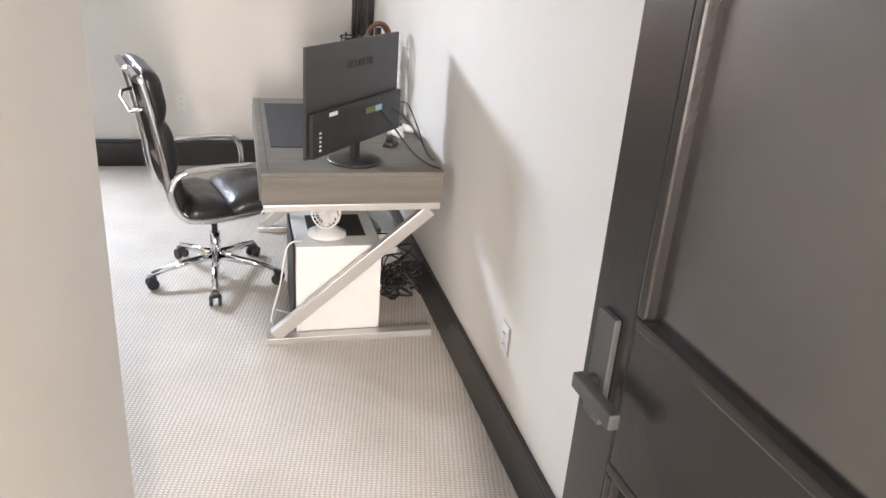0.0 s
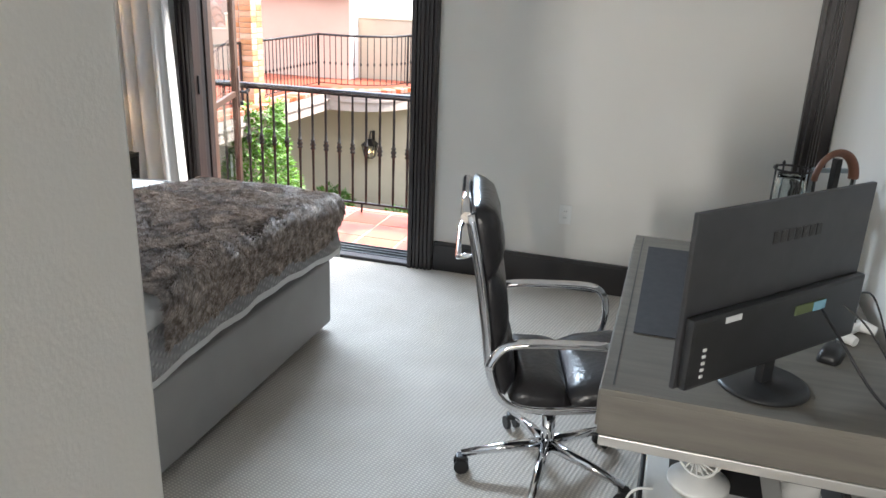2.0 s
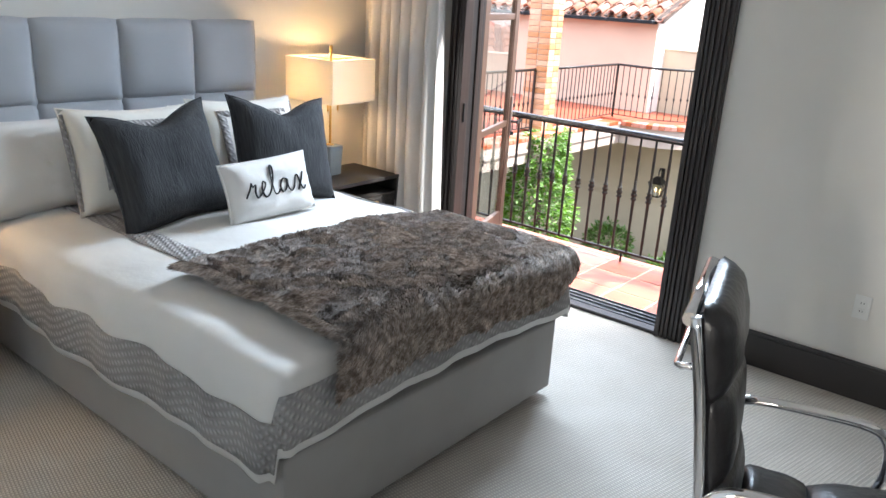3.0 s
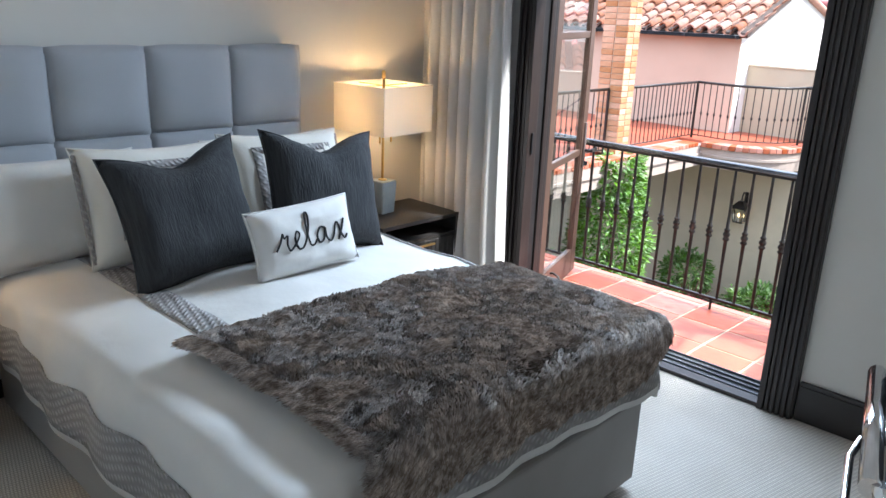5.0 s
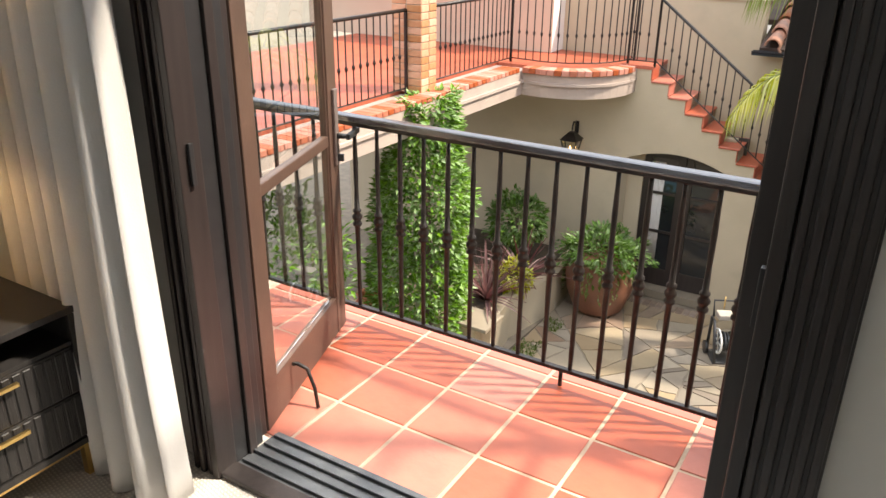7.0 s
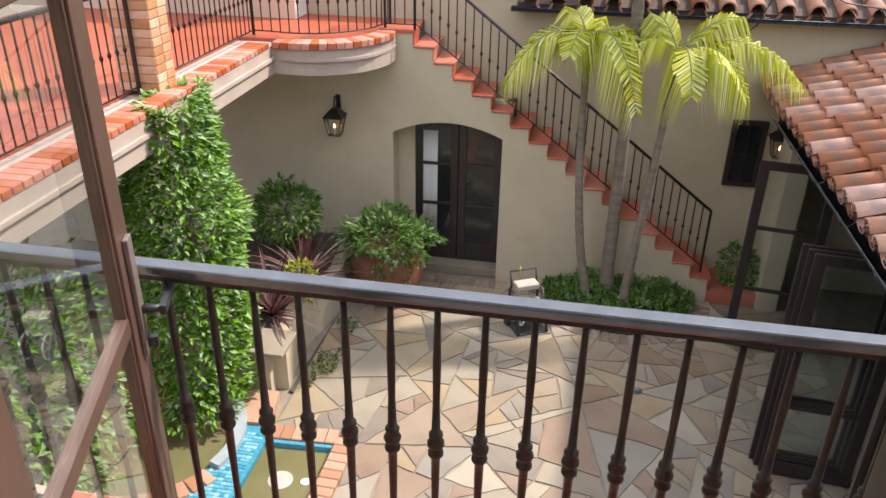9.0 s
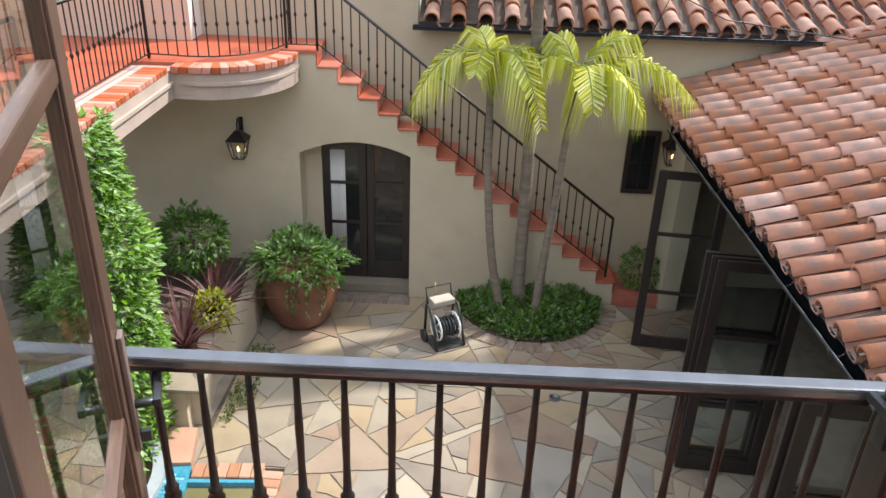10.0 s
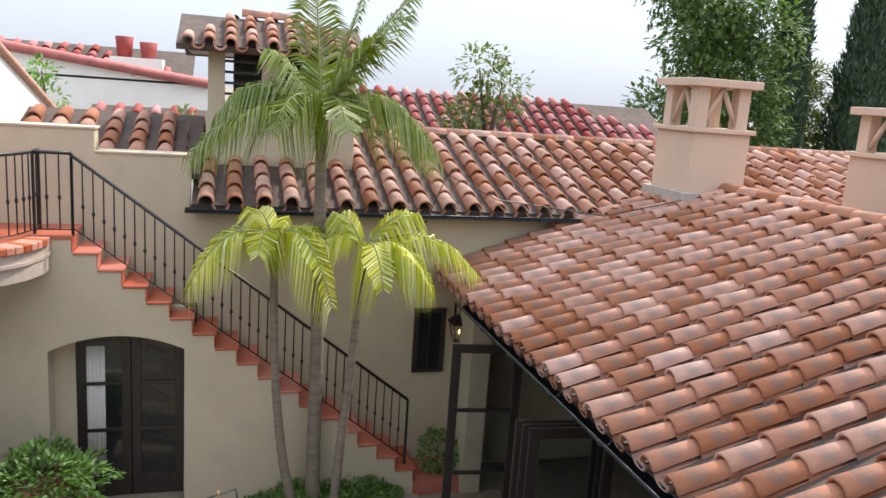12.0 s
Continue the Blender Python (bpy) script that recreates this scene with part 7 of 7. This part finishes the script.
part("pool_light", local(rod((-4.42, 8.86, GZ - 0.017), (-4.42, 8.86, GZ - 0.005), 0.045, n=16), fn_), M_WHITEPL, fn_, "pale round pool light")
part("skimmer_lid", local(rod((-4.66, 8.84, GZ - 0.017), (-4.66, 8.84, GZ - 0.010), 0.12, n=24), fn_), M_CEMENT, fn_, "pale round skimmer lid")
part("pool_light", local(rod((-6.02, 9.62, GZ - 0.011), (-6.02, 9.62, GZ + 0.002), 0.05, n=16), fn_), M_WHITEPL, fn_, "pale round pool light")
cop = mesh_of(box(-0.10, 0.10, -0.055, 0.055, -0.10, 0.0, 0.008, seg=1), M_SALMON, "brick")
for i in range(6):
    piece("brick", cop, fn_, FI @ pose(-4.92 + i * 0.115, 9.58 + 0.007 * i, GZ + 0.06, 0, 0, 94))
for i in range(13):
    piece("brick", cop, fn_, FI @ pose(-4.19 - 0.0004 * i * i, 9.56 - i * 0.115, GZ + 0.06, 0, 0, -2))
for i in range(9):
    a = radians(272 + 7.4 * i)
    piece("brick", cop, fn_, FI @ pose(BX + (BR + 0.10) * math.cos(a), BY_ + (BR + 0.10) * math.sin(a), GZ + 0.06, 0, 0, math.degrees(a)))
part("terrace", local(prism([(-6.9, 10.02), (-5.12, 10.02), (-5.02, 9.50), (-5.36, 9.47), (-5.46, 9.72), (-5.72, 9.98), (-6.9, 10.0)], GZ - 0.04, GZ + 0.07), fn_), M_SALMON, fn_, "salmon flagstone ledge")
urn = thing("terracotta_urn", "tall round terracotta urn standing in the fountain basin", "urn", (-6.36, 9.42, GZ - 0.011))
part("body", lathe([(0.12, 0), (0.19, 0.16), (0.27, 0.42), (0.28, 0.58), (0.23, 0.78), (0.14, 0.90), (0.13, 0.94), (0.16, 0.98), (0.12, 0.98), (0.10, 0.90), (0.05, 0.86)], 28), M_URN, urn)

reel = thing("hose_reel", "grey plastic garden hose reel cart with a wound hose", "hose reel", (-2.58, 11.95, GZ), 28)
part("base", box(-0.24, 0.24, -0.2, 0.22, 0.0, 0.03, 0.01), M_GREYPL, reel)
for sx in (-1, 1):
    part("side_frame", tube([(sx * 0.22, -0.2, 0.03), (sx * 0.22, 0.06, 0.62), (sx * 0.22, 0.2, 0.62), (sx * 0.22, 0.24, 0.03)], 0.022, 6), M_GREYPL, reel)
    part("reel_disc", tube([(sx * 0.15, 0.19 * math.cos(a), 0.30 + 0.19 * math.sin(a)) for a in [2 * math.pi * i / 24 for i in range(24)]], 0.015, 6, closed=True), M_WHITEPL, reel, "white spoked reel wheel")
    for k in range(6):
        a = math.pi * k / 3
        part("spoke", rod((sx * 0.15, 0, 0.30), (sx * 0.15, 0.185 * math.cos(a), 0.30 + 0.185 * math.sin(a)), 0.009, n=5), M_WHITEPL, reel)
    part("wheel", rod((sx * 0.245, 0.16, 0.10), (sx * 0.285, 0.16, 0.10), 0.10, n=18), M_BLACK, reel)
for k in range(6):
    part("hose_coil", tube([(-0.125 + 0.05 * k, (0.13 + 0.01 * (k % 2)) * math.cos(a), 0.30 + (0.13 + 0.01 * (k % 2)) * math.sin(a)) for a in [2 * math.pi * i / 20 for i in range(20)]], 0.02, 6, closed=True), M_COPPER, reel, "dark wound hose")
part("tray", box(-0.17, 0.17, 0.04, 0.24, 0.63, 0.72, 0.02), M_CEMENT, reel, "pale grey plastic tray")
part("handle", tube([(-0.2, 0.2, 0.62), (-0.2, 0.28, 0.86), (0.2, 0.28, 0.86), (0.2, 0.2, 0.62)], 0.016, 6), M_GREYPL, reel)
part("nozzle", rod((-0.05, 0.26, 0.72), (-0.05, 0.27, 0.93), 0.012, n=8), M_BRASS, reel)
reel.scale = (0.86, 0.86, 0.82)
band = tagged(new("brick_threshold"), "row of worn brown bricks before the arched doorway", "brick edging", kind="structure")
bb = mesh_of(box(-0.045, 0.045, -0.10, 0.10, -0.03, 0.0, 0.006, seg=1), M_RIMBRICK, "brick")
for i in range(15):
    piece("brick", bb, band, pose(-4.52 + 0.098 * i, 12.93, GZ + 0.014, 0, 0, (i * 37) % 5 - 2))
fp = thing("fern", "small green fern in the corner by the stair foot", "plant", (0.1, 13.35, GZ + 0.156))
leaves("foliage", blob_points((0.1, 13.35, GZ + 0.45), (0.26, 0.22, 0.28), 420, 18), 0.09, M_LEAFD, fp, 14)
part("stem", local(tube([(0.1, 13.35, GZ + 0.156), (0.1, 13.35, GZ + 0.45)], 0.012, 6), fp), M_BARK, fp)
dr = tagged(part("drain", lathe([(0.07, 0), (0.07, 0.006), (0.05, 0.008), (0.05, 0.004), (0.0, 0.004)], 18, at=(-1.28, 10.9, GZ + 0.006)), M_SILL), "round metal drain cover in the paving", "drain")
tagged(part("cable", tube([(-0.9, 13.6, -0.6), (-0.25, 13.4, 0.1), (-0.05, 13.3, 0.7), (0.6, 13.2, 0.42), (2.0, 13.0, 0.28), (3.4, 12.7, 0.66)], 0.008, 5), M_BLACK), "thin black cable slung across the roofs", "cable")


# ---- distant trees ----
def tree(label, at, h, spread, m, n, size, seed, clumps=9):
    ob = thing("tree", label, "tree", at)
    b = Vector(at)
    part("trunk", local(tube([b, b + Vector((0.1, 0, h * 0.4)), b + Vector((0, 0.1, h * 0.75))], 0.1, 8, radii=[0.06 * spread + 0.05, 0.05 * spread + 0.03, 0.03]), ob), M_BARK, ob)
    r = random.Random(seed)
    pts = []
    for k in range(clumps):
        a, t = r.random() * 2 * math.pi, 0.35 + 0.6 * (k + 0.5) / clumps
        q = spread * 0.6 * (1.15 - abs(t - 0.55) * 1.3) * r.uniform(0.5, 1.0)
        c = b + Vector((q * math.cos(a), q * math.sin(a), h * t))
        limb0 = b + Vector((0, 0, h * t * 0.75))
        part("limb", local(rod(limb0, c, 0.05, 0.015, 6), ob), M_BARK, ob)
        s = spread * r.uniform(0.32, 0.5)
        pts += blob_points(c, (s, s, s * 0.85), n // clumps, seed + k, 0.45, shell=0.3)
    leaves("crown", pts, size, m, ob, seed, "uneven crown of small leaves")
    return ob


tree("tall green tree behind the roofs", (14.4, 30.0, GZ), 10.8, 4.0, M_TREE, 16000, 0.30, 41, 20)
tree("paler green tree behind the cypress", (19.8, 31.5, GZ), 7.6, 2.2, M_LEAFY, 4000, 0.28, 42)
tree("small yellow-green tree above the back roof", (2.35, 19.0, GZ), 6.2, 1.15, M_LEAFY, 2600, 0.16, 43, 12)
tree("thin young shrub tree by the white house", (-6.0, 21.0, GZ), 5.6, 0.8, M_LEAF, 900, 0.14, 44, 7)
tree("bronze shrub by the tower", (-3.6, 18.5, GZ), 4.8, 0.7, M_LEAFY, 900, 0.12, 45, 7)


def cypress(label, at, h, w, seed):
    ob = thing("cypress_tree", label, "cypress", at, group="cypresses")
    b = Vector(at)
    part("trunk", local(rod(b, b + Vector((0, 0, h * 0.8)), 0.18, 0.04), ob), M_BARK, ob)
    r = random.Random(seed)
    pts = []
    core = []
    for i in range(26):
        t = i / 25
        core.append((w * 0.72 * (1 - t) ** 0.6 * min(1, 0.35 + t * 4) * (1 + 0.2 * wob(t * 14, seed)) + 0.004, 0.4 + (h - 0.7) * t))
    def fn(u, v):
        k = min(int(v * 25), 24)
        q = core[k][0] + (core[k + 1][0] - core[k][0]) * (v * 25 - k)
        q *= 1 + 0.16 * wob(u * 20, v * 22, seed)
        return b + Vector((q * math.cos(u * 2 * math.pi), q * math.sin(u * 2 * math.pi), core[0][1] + (core[-1][1] - core[0][1]) * v))
    part("inner_foliage", local(sheet(fn, 24, 60, 0.02), ob), M_CYPRESS, ob)
    for i in range(12000):
        t = r.random()
        q = w * (1 - t) ** 0.6 * min(1, 0.35 + t * 4) * (1 + 0.2 * wob(t * 14, seed)) * (0.55 + 0.45 * r.random())
        a = r.random() * 2 * math.pi
        pts.append((b + Vector((q * math.cos(a), q * math.sin(a), 0.4 + (h - 0.4) * t)), Vector((math.cos(a) * 0.4, math.sin(a) * 0.4, 1.0))))
    leaves("crown", pts, 0.34, M_CYPRESS, ob, seed, "dense dark upright foliage", droop=-0.5, slim=0.3)
    return ob


cypress("tall narrow dark green cypress behind the roofs", (18.6, 30.5, GZ), 13.5, 1.15, 51)
cypress("broad dark green cypress behind the roofs", (22.2, 30.2, GZ), 13.0, 1.9, 52)

# ---- tiles and stones, last ----
tile_mesh = mesh_of(box(0.007, 0.298, 0.006, 0.295, -0.012, 0.0, 0.003, seg=1), M_TILE, "tile")
for i in range(-3, 9):
    for j in range(-1, 4):
        y = 5.262 - 0.302 * (j + 1)
        if y < YD + 0.2 and j == 3:
            continue
        x = -2.875 + 0.305 * i
        if x < -3.88 or x > -0.7:
            continue
        if y + 0.3 > 5.34:
            ym = 5.34
            piece("tile", mesh_of(box(0.007, 0.298, 0.006, ym - y - 0.004, -0.012, 0.0, 0.003, seg=1), M_TILE, "tile"), bal_floor, pose(x, y, BZ))
        else:
            piece("tile", tile_mesh, bal_floor, pose(x, y, BZ))
for i in range(-3, 9):
    x = -2.875 + 0.305 * i
    if -3.88 <= x <= -0.7:
        piece("tile", mesh_of(box(0.005, 0.30, 0.0, 0.018, -0.012, 0.0, 0.002, seg=1), M_TILE, "tile"), bal_floor, pose(x, YD + 0.237, BZ))


def clip(poly, a, b, c):
    """Keep the side of a polygon where a x + b y <= c."""
    out = []
    for i in range(len(poly)):
        p, q = poly[i], poly[(i + 1) % len(poly)]
        dp, dq = a * p[0] + b * p[1] - c, a * q[0] + b * q[1] - c
        if dp <= 0:
            out.append(p)
        if dp * dq < 0:
            t = dp / (dp - dq)
            out.append((p[0] + (q[0] - p[0]) * t, p[1] + (q[1] - p[1]) * t))
    return out


# flagstones: broken slabs, split again and again and chipped along their edges
r = random.Random(77)
CX0, CX1, CY0, CY1 = -5.0, 0.9, 6.4, 13.05


def area(poly):
    return abs(sum(poly[k][0] * poly[k - 1][1] - poly[k - 1][0] * poly[k][1] for k in range(len(poly)))) / 2


bm = box(CX0, CX1, 9.56, CY1, GZ - 0.039, GZ - 0.009)
box(-4.10, CX1, CY0, 9.56, GZ - 0.039, GZ - 0.009, bm=bm)
setting("paving_bed", bm, M_FLAGBED, "sandy mortar between the flagstones", "paving")
slabs, done = [[(CX0, CY0), (CX1, CY0), (CX1, CY1), (CX0, CY1)]], []
while slabs:
    poly = slabs.pop()
    if area(poly) < 0.07 + 0.50 * r.random() ** 2.2:
        done.append(poly)
        continue
    n = len(poly)
    cx, cy = sum(p[0] for p in poly) / n, sum(p[1] for p in poly) / n
    far = max(poly, key=lambda p: math.hypot(p[0] - cx, p[1] - cy))
    ang = math.atan2(far[1] - cy, far[0] - cx) + r.gauss(0, 0.38)
    a, b = math.cos(ang), math.sin(ang)
    c = a * cx + b * cy + r.uniform(-0.18, 0.18) * math.sqrt(area(poly))
    slabs += [clip(poly, a, b, c), clip(poly, -a, -b, -c)]
for poly in done:
    n = len(poly)
    cx, cy = sum(p[0] for p in poly) / n, sum(p[1] for p in poly) / n
    small = list(poly)
    if cy < 9.56 and cx < -4.0:                 # the fountain lies here
        small = clip(small, -1, 0, 4.10)
        if len(small) < 3:
            continue
        poly, n = small, len(small)
        cx, cy = sum(p[0] for p in poly) / n, sum(p[1] for p in poly) / n
    elif cx < -4.10 and min(p[1] for p in poly) < 9.56:
        small = clip(small, 0, -1, -9.56)
        poly, n = small, len(small)
        cx, cy = sum(p[0] for p in poly) / n, sum(p[1] for p in poly) / n
    for k in range(n):
        p, q = poly[k], poly[(k + 1) % n]
        L = math.hypot(q[0] - p[0], q[1] - p[1])
        if L < 1e-4:
            continue
        a, b = (q[1] - p[1]) / L, (p[0] - q[0]) / L
        if a * cx + b * cy > a * p[0] + b * p[1]:
            a, b = -a, -b
        small = clip(small, a, b, a * p[0] + b * p[1] - r.uniform(0.0015, 0.006))
    if len(small) < 3 or area(small) < 0.008:
        continue
    edge = []
    for k in range(len(small)):
        p, q = small[k], small[(k + 1) % len(small)]
        L = math.hypot(q[0] - p[0], q[1] - p[1])
        m = max(1, int(L / 0.1))
        for i in range(m):
            t = i / m
            x, y = p[0] + (q[0] - p[0]) * t, p[1] + (q[1] - p[1]) * t
            s = 1 - 0.022 * r.random() / max(0.1, math.hypot(x - cx, y - cy))
            edge.append(((x - cx) * s, (y - cy) * s))
    if len(edge) < 3:
        continue
    bm = prism(edge, -0.04, 0.005 * r.random())
    ob = part("stone", bm, M_FLAG, paving)
    ob.location = (cx, cy, GZ)
